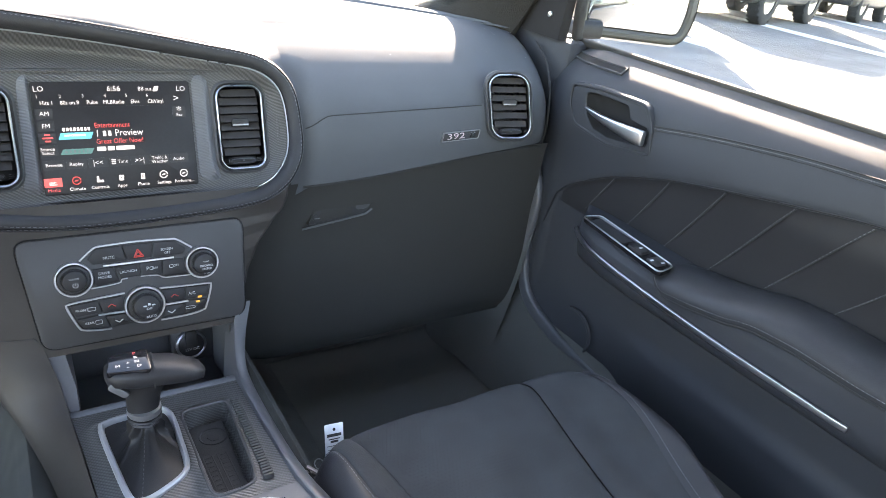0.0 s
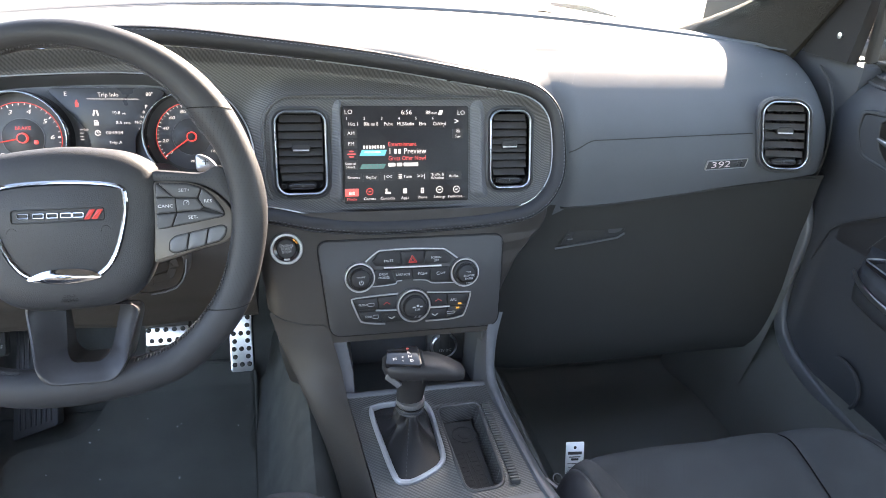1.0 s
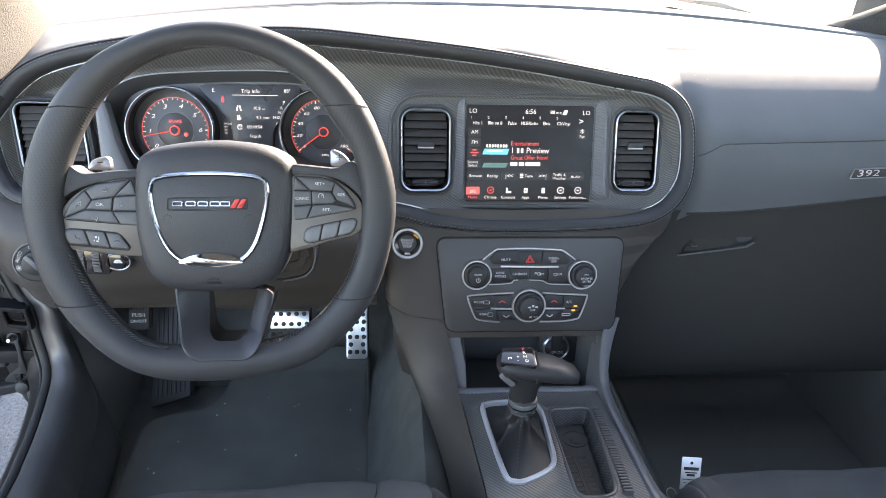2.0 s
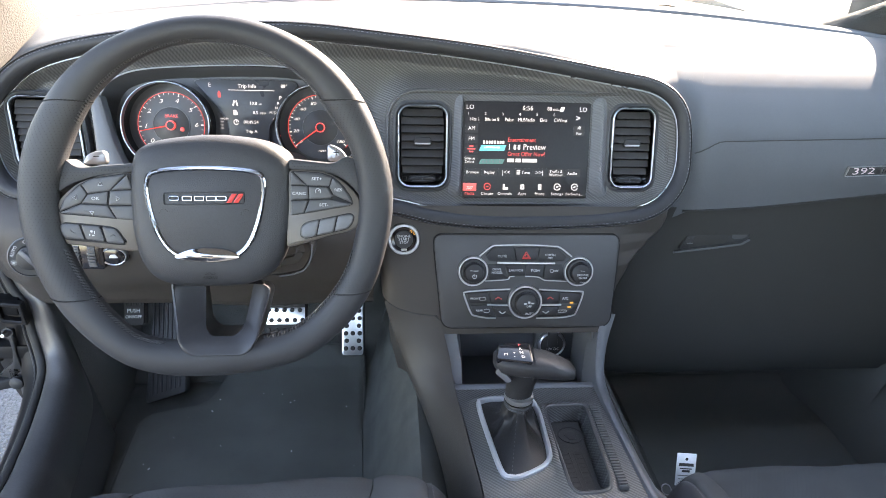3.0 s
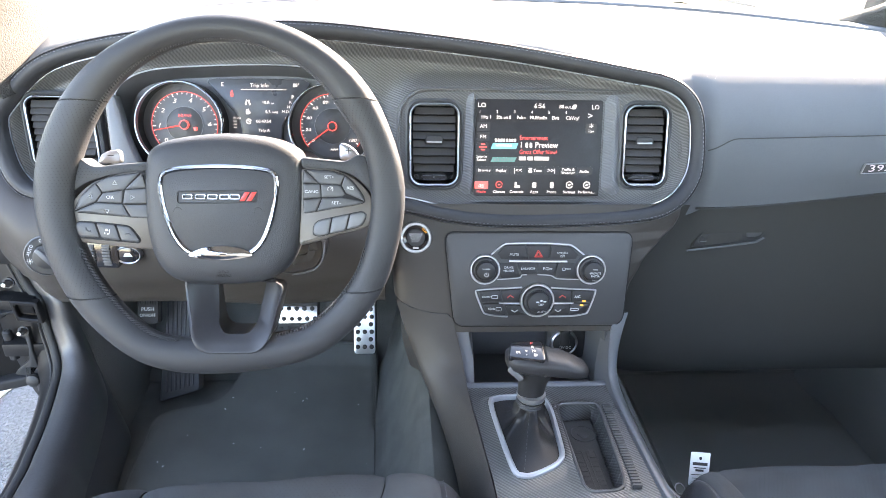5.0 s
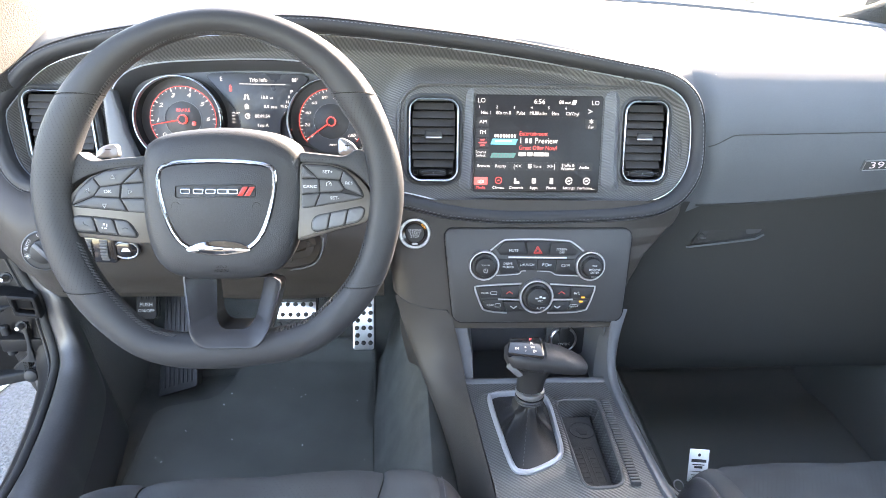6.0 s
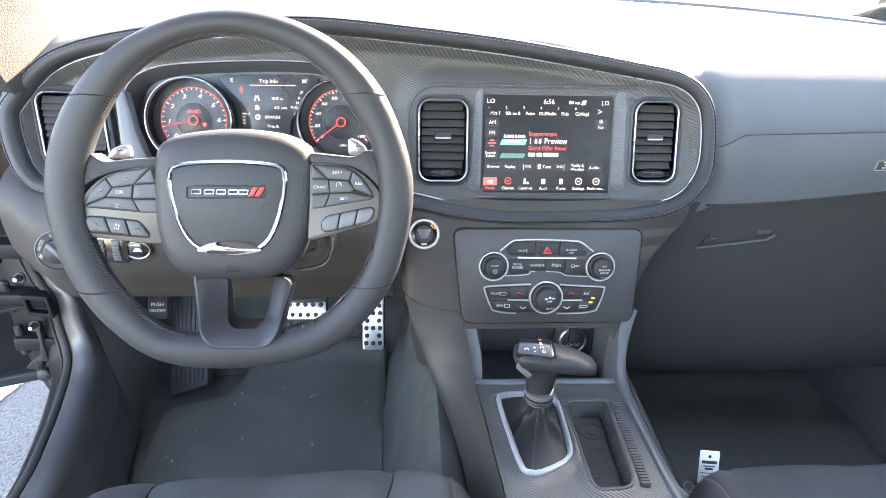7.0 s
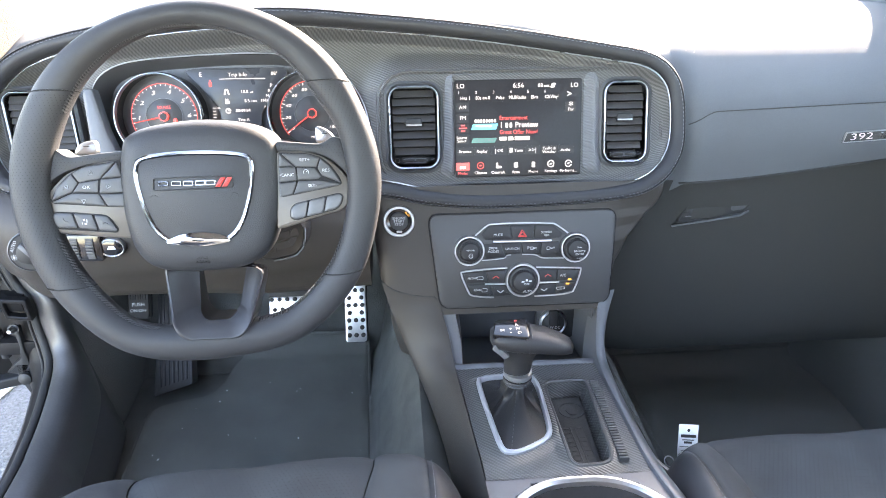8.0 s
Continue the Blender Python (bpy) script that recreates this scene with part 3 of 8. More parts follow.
for x in np.linspace(-0.715, 0.2215, 70):
    f = on_face(x, edge_v(x) - 0.004, 0.016)
    fy, fz = f.y, f.z
    a, tz = pad_back(x)
    up = smooth01(tz - fz, -0.012, 0.012)
    front = [(0.115, fz + (tz - fz) * (0.35 + 0.55 * up)), (0.067, fz + (tz - fz) * (0.25 + 0.40 * up)), (fy + 0.018, fz + 0.004 + 0.005 * up), (fy, fz - 0.001), (fy + 0.004, fz - 0.012), (fy + 0.03, fz - 0.03)]
    w = smooth01(x, 0.08, 0.222) ** 2
    a += [(p + (q - p) * w, z + (v - z) * w) for (p, z), (q, v) in zip(front, [(0.150, tz - 0.004), (0.104, 0.9195), (0.065, 0.9060), (0.032, 0.8868), (0.0035, 0.8632), (-0.012, 0.846)])]
    rows.append([Vector((x, p.x + 0.012 * w * smooth01(0.895 - p.y, 0.0, 0.035), p.y)) for p in catmull(a, 10)])
part("dash_pad", quad_strip(rows), M_PAD, dash, "black grained vinyl pad lying in full sun", smooth=60)
rows = []
for x in list(np.linspace(0.2215, 0.27, 10)) + list(np.linspace(0.285, 0.690, 30)) + [0.695, 0.700, 0.706, 0.714, 0.724]:
    a, tz = pad_back(x)
    e, g = smooth01(x, 0.60, 0.69), 1 - smooth01(x, 0.2215, 0.255)
    a += [(0.150, tz - 0.004), (0.104, 0.9195), (0.065, 0.9060), (0.032, 0.8868), (0.0035, 0.8632), (-0.018, 0.836), (-0.030, 0.803), (-0.033, 0.772), (-0.028, 0.722 + 0.036 * smooth01(x, 0.23, 0.68) - 0.02 * g)]
    rows.append([Vector((x, p.x + 0.012 * e + 3.2 * max(0.0, x - 0.688) + 0.012 * g * smooth01(0.895 - p.y, 0.0, 0.035), p.y)) for p in catmull(a, 10)])
fascia_rows = rows
part("passenger_fascia", quad_strip(rows), M_PAD, dash, "black grained vinyl fascia rolling down from the pad", smooth=60)
seam = [(x, -0.0315 + 0.008 * (1 - smooth01(x, 0.2215, 0.255)), 0.806 + 0.019 * smooth01(x, 0.230, 0.272) + 0.010 * (x - 0.236) / 0.3) for x in np.linspace(0.236, 0.53, 40)]
part("seam", tube(seam, 0.0009, (0, 1, 0), k=6), M_DEEP, dash, "fine seam across the fascia")
vent_line = [(0.236 + (0.676 - 0.236) * t, -0.029, 0.7205 + 0.036 * smooth01(0.236 + 0.44 * t, 0.23, 0.68)) for t in np.linspace(0, 1, 16)]
part("lower_lip", tube(vent_line, 0.0016, (0, 1, 0), k=8), M_DEEP, dash)

# glovebox and the dark space under it
rows = []
for x in list(np.linspace(0.120, 0.26, 16)) + list(np.linspace(0.28, 0.70, 18)):
    lift = 0.036 * smooth01(x, 0.23, 0.68)
    left = 1 - smooth01(x, 0.12, 0.225)
    a = [(-0.020, 0.722 + lift + 0.03 * left), (-0.017, 0.700 + lift), (-0.014, 0.66), (-0.014, 0.61), (-0.016, 0.55), (-0.018, 0.485), (-0.015, 0.445), (-0.004, 0.415), (0.018, 0.398), (0.15, 0.385)]
    rows.append([Vector((x, p.x + 0.020 * left, p.y)) for p in catmull(a, 4)])
part("glovebox_door", quad_strip(rows), M_GLOVE, dash, "dark plain glovebox door below the fascia", smooth=60)
# its latch
lat = pose(0, -0.012, 0.681, 76, 0, 0)
lo = roundpoly([(0.246, -0.031), (0.300, -0.025), (0.352, -0.019), (0.364, 0.004), (0.364, 0.013), (0.352, 0.014), (0.300, 0.006), (0.264, -0.001)], 0.010)
latch = part("glovebox_latch", frame_ring(lo, offset(lo, 0.002), -0.006, 0.0020, 0.0008), M_DEEP, dash, "recessed glovebox latch", lat)
part("latch_well", plate(offset(lo, 0.0015), -0.008, 0.0004, 0.0004), M_BLACK, latch, "", lat)
part("latch_paddle", plate(roundpoly([(0.266, -0.026), (0.324, -0.020), (0.323, 0.007), (0.276, 0.001)], 0.004), -0.006, 0.0010, 0.0010), M_GLOVE, latch, "", lat)
part("lock", lathe([(0.0055, 0.0), (0.0055, 0.003), (0.0046, 0.0036), (0.0005, 0.0036)], 20), M_BLACK, latch, "small lock barrel", lat @ Matrix.Translation((0.262, -0.018, 0.0))), part("keyhole", box(-0.0045, 0.0045, -0.0007, 0.0007, 0.0034, 0.0040), M_SATIN, latch, "", lat @ Matrix.Translation((0.264, -0.0195, 0.0)))
part("latch_cup", plate(roundpoly([(0.330, -0.014), (0.352, -0.012), (0.361, 0.004), (0.356, 0.010), (0.330, 0.007)], 0.006), -0.007, 0.0012, 0.0006), M_SOFT, latch, "paler finger cup", lat)
part("latch_edge", tube([lat @ Vector(p) for p in ((0.240, -0.0335, 0.003), (0.30, -0.0265, 0.004), (0.345, -0.0205, 0.004), (0.357, -0.014, 0.003))], 0.0016, (0, -1, 0.2)), M_SATIN, latch, "pale lower edge")
# badge: plain metal plates in place of its lettering
bad = pose(0.496, -0.0338, 0.7865, 90, -2, 2)
bo = roundpoly([(-0.036, -0.0075), (0.036, -0.0075), (0.039, 0.0075), (-0.033, 0.0075)], 0.002)
badge = part("badge_plate", frame_ring(bo, offset(bo, 0.0012), -0.002, 0.0015, 0.0005), M_ZINC, dash, "small dark metal badge plate", bad)
part("badge_field", plate(offset(bo, 0.001), -0.002, 0.0004, 0.0002), M_PANEL, badge, "", bad)
lettering("392", 0.0140, M_BADGE, badge, bad @ Matrix.Translation((-0.009, 0, 0.0008)), name="numerals", squeeze=1.7)
for k, dx in enumerate((0.018, 0.024)):
    part("emblem_bar", plate(roundpoly([(dx, -0.004), (dx + 0.003, -0.004), (dx + 0.0045, 0.004), (dx + 0.0015, 0.004)], 0.0005), 0, 0.0012, 0.0003), M_SILVER, badge, "", bad)

# lower dash ahead of the driver's knees
rows = []
for x in np.linspace(-0.715, -0.208, 30):
    e = 1 - smooth01(x, -0.715, -0.66)
    c = math.exp(-((x + 0.365) / 0.075) ** 2)
    a = [(-0.045, 0.748), (-0.074, 0.737), (-0.093, 0.714), (-0.096, 0.684), (-0.088, 0.645), (-0.068, 0.612), (-0.052, 0.588), (-0.02, 0.580), (0.16, 0.60)]
    rows.append([Vector((x, p.x + 0.03 * e - 0.01 * c, p.y + 0.02 * e)) for p in catmull(a, 4)])
part("knee_panel", quad_strip(rows), M_LOWER, dash, "grey-brown grained knee panel", smooth=60)

# centre stack below the screen; its lower corners end on the joint with the console's wings
def stack_low(x):
    return lerp_table([(-0.205, -0.258), (-0.192, -0.2643), (-0.171, -0.276), (-0.142, -0.2838), (-0.118, -0.2854), (-0.112, -0.312), (0.114, -0.312), (0.120, -0.2854), (0.14, -0.284), (0.17, -0.27)], x)


rows = []
for u in np.linspace(0, 1, 26):
    vl, vr = -0.132 + (stack_low(-0.195) + 0.132) * u, -0.132 + (stack_low(0.138) + 0.132) * u
    xr = lerp_table([(-0.285, 0.133), (-0.25, 0.142), (-0.22, 0.158), (-0.19, 0.182), (-0.165, 0.203), (-0.15, 0.209), (-0.13, 0.211)], vr)
    xl = -lerp_table([(-0.27, 0.1945), (-0.25, 0.196), (-0.2, 0.202), (-0.15, 0.206)], vl)
    row = [(xl - 0.002, -0.14), (xl - 0.001, -0.05), (xl, -0.02), (xl + 0.001, -0.004), (xl + 0.004, 0.007), (xl + 0.010, 0.0145), (xl + 0.02, 0.018)]
    row += [(x, 0.0195) for x in (-0.165, -0.150, -0.135, -0.125, -0.118, -0.112)] + [(x, 0.0212) for x in np.linspace(-0.1, 0.1, 9)] + [(0.112, 0.0205), (0.116, 0.020)]
    row += [(max(0.118, xr - 0.012), 0.0165), (xr - 0.006, 0.010), (xr - 0.001, -0.002), (xr, -0.02), (xr - 0.005, -0.14)]
    rows.append([on_face(x, -0.132 + (stack_low(x) + 0.132) * u, n) for x, n in row])
part("stack_fascia", quad_strip(rows), M_LOWER, dash, "dark grey-brown plastic round the climate panel", smooth=50)
part("joint", tube([on_face(x, stack_low(x) - 0.0006, 0.0188) for x in np.linspace(-0.186, -0.1165, 16)], 0.0009, OUT, k=6), M_DEEP, dash, "dark joint under the stack")
part("joint", tube([on_face(x, stack_low(x) - 0.0006, 0.0175) for x in np.linspace(0.119, 0.132, 6)], 0.0009, OUT, k=6), M_DEEP, dash, "dark joint under the stack")
part("corner_filler", quad_strip([[Vector((x, -0.0105 + 0.25 * max(0, 0.225 - x), z)) for z in np.linspace(0.68, 0.78, 6)] for x in np.linspace(0.17, 0.275, 8)]), M_GLOVE, dash, "", smooth=60)
# dust lying where the fascia rolls over
rnd = random.Random(11)
bm = bmesh.new()
for k in range(170):
    r = rnd.choice(fascia_rows[2:])
    p = rnd.choice([q for q in r if 0.890 < q.z < 0.925])
    q = p + Vector((rnd.uniform(-0.007, 0.007), rnd.uniform(-0.004, 0.004), 0.0))
    q.z = p.z + 0.0004
    bmesh.ops.create_icosphere(bm, subdivisions=1, radius=rnd.uniform(0.00018, 0.0004), matrix=Matrix.Translation(q))
tagged(part("dust_specks", bm, M_CARD), "pale dust specks on the sunlit fascia", "dust", kind="stuff")


# ---- air vents ----
def air_vent(x, v, w, h, m, label, shear=0.0, slats=8, wheel=True, rad=0.017):
    """Framed vent with level slats, a tab and a thumb wheel under them."""
    at = m @ Vector((x, v, 0))
    th = thing("air_vent", at, label, "air vent", "dashboard air vents")

    def sk(pts):
        return [Vector((p.x + shear * (p.y - v), p.y)) for p in pts]
    o = sk(rrect(x, v, w, h, rad, 7))
    part("bezel", frame_ring(sk(rrect(x, v, w + 0.012, h + 0.012, rad + 0.005, 7)), o, -0.012, 0.006, 0.003), M_SOFT, th, "black moulded bezel", m)
    part("chrome_frame", frame_ring(o, sk(rrect(x, v, w - 0.0052, h - 0.0052, rad - 0.003, 7)), -0.006, 0.0085, 0.0014), M_VENTRING, th, "satin silver frame", m)
    inner = rrect(x, v, w - 0.0052, h - 0.0052, rad - 0.003, 7)
    rings = [at_n(sk(inner), 0.004), at_n(sk(inner), -0.045)]
    part("duct", loft(rings, caps=(False, True)), M_DEEP, th, "", m)
    y0, y1 = v - h / 2 + (0.024 if wheel else 0.010), v + h / 2 - 0.010
    for k in range(slats):
        yy = y0 + (y1 - y0) * k / (slats - 1)
        xs_ = x + shear * (yy - v)
        half = w / 2 - (0.005 if 0 < k < slats - 1 else 0.007)
        prof = [(0.0026, -0.0050), (0.0012, -0.0055), (-0.014, -0.003), (-0.014, 0.002), (-0.0030, 0.0044), (-0.0018, 0.0040), (0.0024, -0.0042)]
        ring = lambda xx: [Vector((xx, yy + b, a)) for a, b in prof]
        part("slat", loft([ring(xs_ - half), ring(xs_ + half)]), M_VENT, th, "", m)
    for k in range(5):
        xx = x + (k - 2) * w * 0.17
        part("vane", box(xx - 0.0007, xx + 0.0007, y0, y1, -0.034, -0.02), M_DEEP, th, "", m)
    ym = (y0 + y1) / 2
    tab = part("tab", plate(roundpoly([(x - 0.012, ym - 0.006), (x + 0.012, ym - 0.006), (x + 0.011, ym + 0.005), (x - 0.011, ym + 0.005)], 0.003), -0.01, 0.0035, 0.0015), M_BLACK, th, "", m)
    part("tab_edge", box(x - 0.0105, x + 0.0105, ym - 0.0046, ym - 0.0022, 0.003, 0.0044, 0.0006), M_BRIGHT, tab, "grey edge", m)
    if wheel:
        yw = v - h / 2 + 0.0115
        xw = x + shear * (yw - v)
        lens = [Vector((xw + 0.0185 * math.cos(t), yw + 0.0052 * math.copysign(abs(math.sin(t)) ** 0.7, math.sin(t)))) for t in [2 * math.pi * i / 32 for i in range(32)]]
        part("wheel_slot", plate(lens, -0.006, 0.0012, 0.0005), M_HOLE, th, "", m)
        tw = part("thumb_wheel", plate(offset(lens, 0.0014), -0.004, 0.0022, 0.001, dome=0.0016), M_BLACK, th, "dark thumb wheel", m)
        for sy in (-1, 1):
            part("bright_edge", tube([m @ Vector((xw + 0.0150 * t, yw + sy * 0.0026 * 1.0 - 0.0010 * t * t, 0.0040 - 0.0012 * t * t)) for t in np.linspace(-1, 1, 11)], 0.00045, m.to_3x3() @ Vector((0, 0, 1)), k=5), M_SATIN, tw, "pale edge")
        part("pointer", box(xw - 0.0008, xw + 0.0008, yw - 0.001, yw + 0.001, 0.003, 0.0046), M_SATIN, tw, "", m)
        xs_ = xw - w / 2 + 0.0095
        part("symbol", tube([m @ Vector((xs_ + p.x, yw + p.y, 0.0008)) for p in rrect(0, 0, 0.0052, 0.0056, 0.0006, 2)], 0.0003, m.to_3x3() @ Vector((0, 0, 1)), True, 5), M_SATIN, th)
        for k in range(3):
            part("symbol", tube([m @ Vector((xw + w / 2 - 0.0115 + 0.0055 * t, yw + 0.002 * (k - 1) + 0.0004 * math.sin(6 * t), 0.0008)) for t in np.linspace(0, 1, 8)], 0.00032, m.to_3x3() @ Vector((0, 0, 1)), k=5), M_SATIN, th)
    return th


for key, (x, v, w, h) in VENTS.items():
    air_vent(x, v, w, h, FACE, "upright black air vent with chrome frame in carbon trim", shear=-0.09 if key == "driver" else 0.0)
PV = pose(0.577, -0.044, 0.835, 78, 0, 0) @ pose(0, 0, 0, 0, -26, 0)
air_vent(0, 0, 0.066, 0.102, PV, "black air vent with chrome frame at the fascia's end", shear=-0.10, slats=6, rad=0.022)

# ---- touchscreen ----
ts = thing("touchscreen", on_face(0, -0.058, 0), "lit dark touchscreen showing a radio menu, set in the dashboard", "touchscreen")
scr = part("display", plate(rrect(0.0005, -0.058, 0.1735, 0.130, 0.003), -0.01, 0.0055, 0.001), M_SCREEN, ts, "dark glossy display", FACE)


def sp(X, Y, n=0.0058):
    return FACE @ Matrix.Translation((-0.0855 + (X - 88) * 0.0003747, 0.006 - (Y - 350) * 0.0003647, n))


def word(s, X, Y, h, mat, align="CENTER", squeeze=1.0, where=sp, parent=scr):
    return lettering(s, h * 0.00040, mat, parent, where(X, Y), align, squeeze=squeeze)


def bar(X, Y, w, h, mat, parent=scr, where=sp, r=2.0, name="bar", slant=0.0, u=0.00037):
    o = roundpoly([((-w / 2 - slant) * u, -h / 2 * u), ((w / 2 - slant) * u, -h / 2 * u), ((w / 2 + slant) * u, h / 2 * u), ((-w / 2 + slant) * u, h / 2 * u)], r * u, 3)
    sink = Matrix.Translation((0, 0, -0.00022 if name == "key" else 0.0))
    return part(name, plate(o, -0.0001, 0.0002, 0.00005), mat, parent, "", where(X, Y) @ sink, smooth=0)


M_KEY = material("screen key grey", (0.026, 0.024, 0.025), 0.38, vary=0.05, spec=0.25)
for s, X, Y, h in [("LO", 108, 370, 21), ("6:56", 316, 371, 22), ("88", 396, 372, 17), ("out.", 420, 373, 14), ("LO", 520, 373, 21)]:
    word(s, X, Y, h, G_WHITE)
bar(442, 372, 14, 16, G_WHITE, name="seat_icon", slant=3)
for k, s in enumerate(("Hits 1", "80s on 8", "Pulse", "MLBRadio", "Elvis", "ClsVinyl")):
    word(str(k + 1), 101 + 62.5 * k, 393, 13, G_WHITE)
    word(s, 125 + 62.5 * k, 413, 16, G_WHITE, squeeze=0.88)
    bar(125 + 62.5 * k, 426, 54, 1.5, M_KEY)
word(">", 502, 405, 30, G_WHITE)
for Y in (446, 484, 522, 561):
    bar(115, Y, 46, 33, M_KEY, name="key")
for X in (508,):
    bar(X, 450, 42, 36, M_KEY, name="key")
word("AM", 115, 446, 17, G_WHITE), word("FM", 115, 484, 17, G_WHITE), word("Source", 110, 556, 13, G_WHITE), word("Select", 110, 568, 13, G_WHITE)
for Y, w in ((511, 16), (521, 30), (531, 16)):
    bar(115, Y, w, 5, G_RED, name="icon")
word("*", 508, 447, 34, G_WHITE), word("Fav", 508, 460, 14, G_WHITE)
for k in range(8):
    bar(161 + 10 * k, 496, 7, 11, G_WHITE, name="logo_bar")
bar(193, 517, 92, 21, G_BLUE, name="logo_plate", slant=4), bar(190, 515, 60, 7, G_WHITE, name="logo_bar")
bar(191, 567, 88, 17, G_GREEN, name="logo_plate", slant=4)
for k in range(6):
    bar(160 + 12 * k, 567, 7, 9, M_SATIN, name="logo_bar")
word("Entertainment", 247, 487, 21, G_RED, "LEFT", 0.80), word("1", 247, 513, 27, G_WHITE, "LEFT", 0.9), word("Preview", 304, 513, 27, G_WHITE, "LEFT", 0.9)
bar(274, 513, 9, 17, G_WHITE, name="logo_bar"), bar(289, 513, 9, 17, G_WHITE, name="logo_bar")
word("Great Offer Now!", 247, 539, 21, G_RED, "LEFT", 0.84)
for X, w in ((260, 26), (288, 20), (330, 55)):
    bar(X, 562, w, 13, G_WHITE, name="masked_digits")
for k in range(7):
    bar(121 + 62 * k, 607, 58, 30, M_KEY, name="key")
for s, X, Y, h in [("Browse", 121, 607, 14), ("Replay", 183, 607, 14), ("|<<", 245, 607, 20), ("Tune", 317, 607, 14), (">>|", 368, 607, 20), ("Traffic &", 430, 602, 13), ("Weather", 430, 615, 13), ("Audio", 491, 609, 14)]:
    word(s, X, Y, h, G_WHITE)
for k in range(3):
    bar(290, 600 + 6 * k, 13, 4, G_WHITE, name="icon")
dock = ("Media", "Climate", "Controls", "Apps", "Phone", "Settings", "Performa...")
for k, s in enumerate(dock):
    X = 112 + 65 * k
    word(s, X, 687, 13.5, G_RED if k == 0 else G_WHITE)
    if k == 0:
        bar(X, 662, 50, 28, G_RED, name="icon"), bar(X, 665, 22, 12, G_WHITE, name="icon")
    elif k in (1, 5, 6):
        mt = G_RED if k == 1 else G_WHITE
        part("icon", tube([sp(X, 660) @ Vector((0.0043 * math.cos(a), 0.0043 * math.sin(a), 0)) for a in np.linspace(0, 6.0, 24)], 0.0006, OUT, k=5), mt, scr)
        bar(X, 660, 9, 5, mt, name="icon", slant=2)
    elif k == 2:
        bar(X - 4, 657, 7, 12, G_WHITE, name="icon"), bar(X + 2, 667, 20, 8, G_WHITE, name="icon")
    elif k == 3:
        bar(X, 661, 14, 18, G_WHITE, name="icon"), bar(X, 661, 6, 8, M_KEY, name="icon")
    else:
        bar(X, 661, 12, 20, G_WHITE, name="icon"), bar(X, 660, 8, 13, M_KEY, name="icon")

# ---- instrument cluster ----
ic = thing("instrument_cluster", on_face(-0.38, -0.03, -0.03), "two lit round gauges with red needles beside a trip display", "instrument cluster")
# paler grey stands in for reflections of a cover glass left out
part("housing", loft([at_n(clus2, -0.002), at_n(offset(clus2, 0.003), -0.022), at_n(offset(clus2, 0.010), -0.044)], caps=(False, True)), M_SATIN, ic, "recess paled to stand for lens reflection", FACE)
part("hood_edge", tube([on_face(p.x, p.y, trim_n(p.x, p.y) + 0.0028) for p in offset(clus2, -0.0025)], 0.0010, OUT, True, 8), M_RINGPAINT, ic, "slim bright edge of the hood")


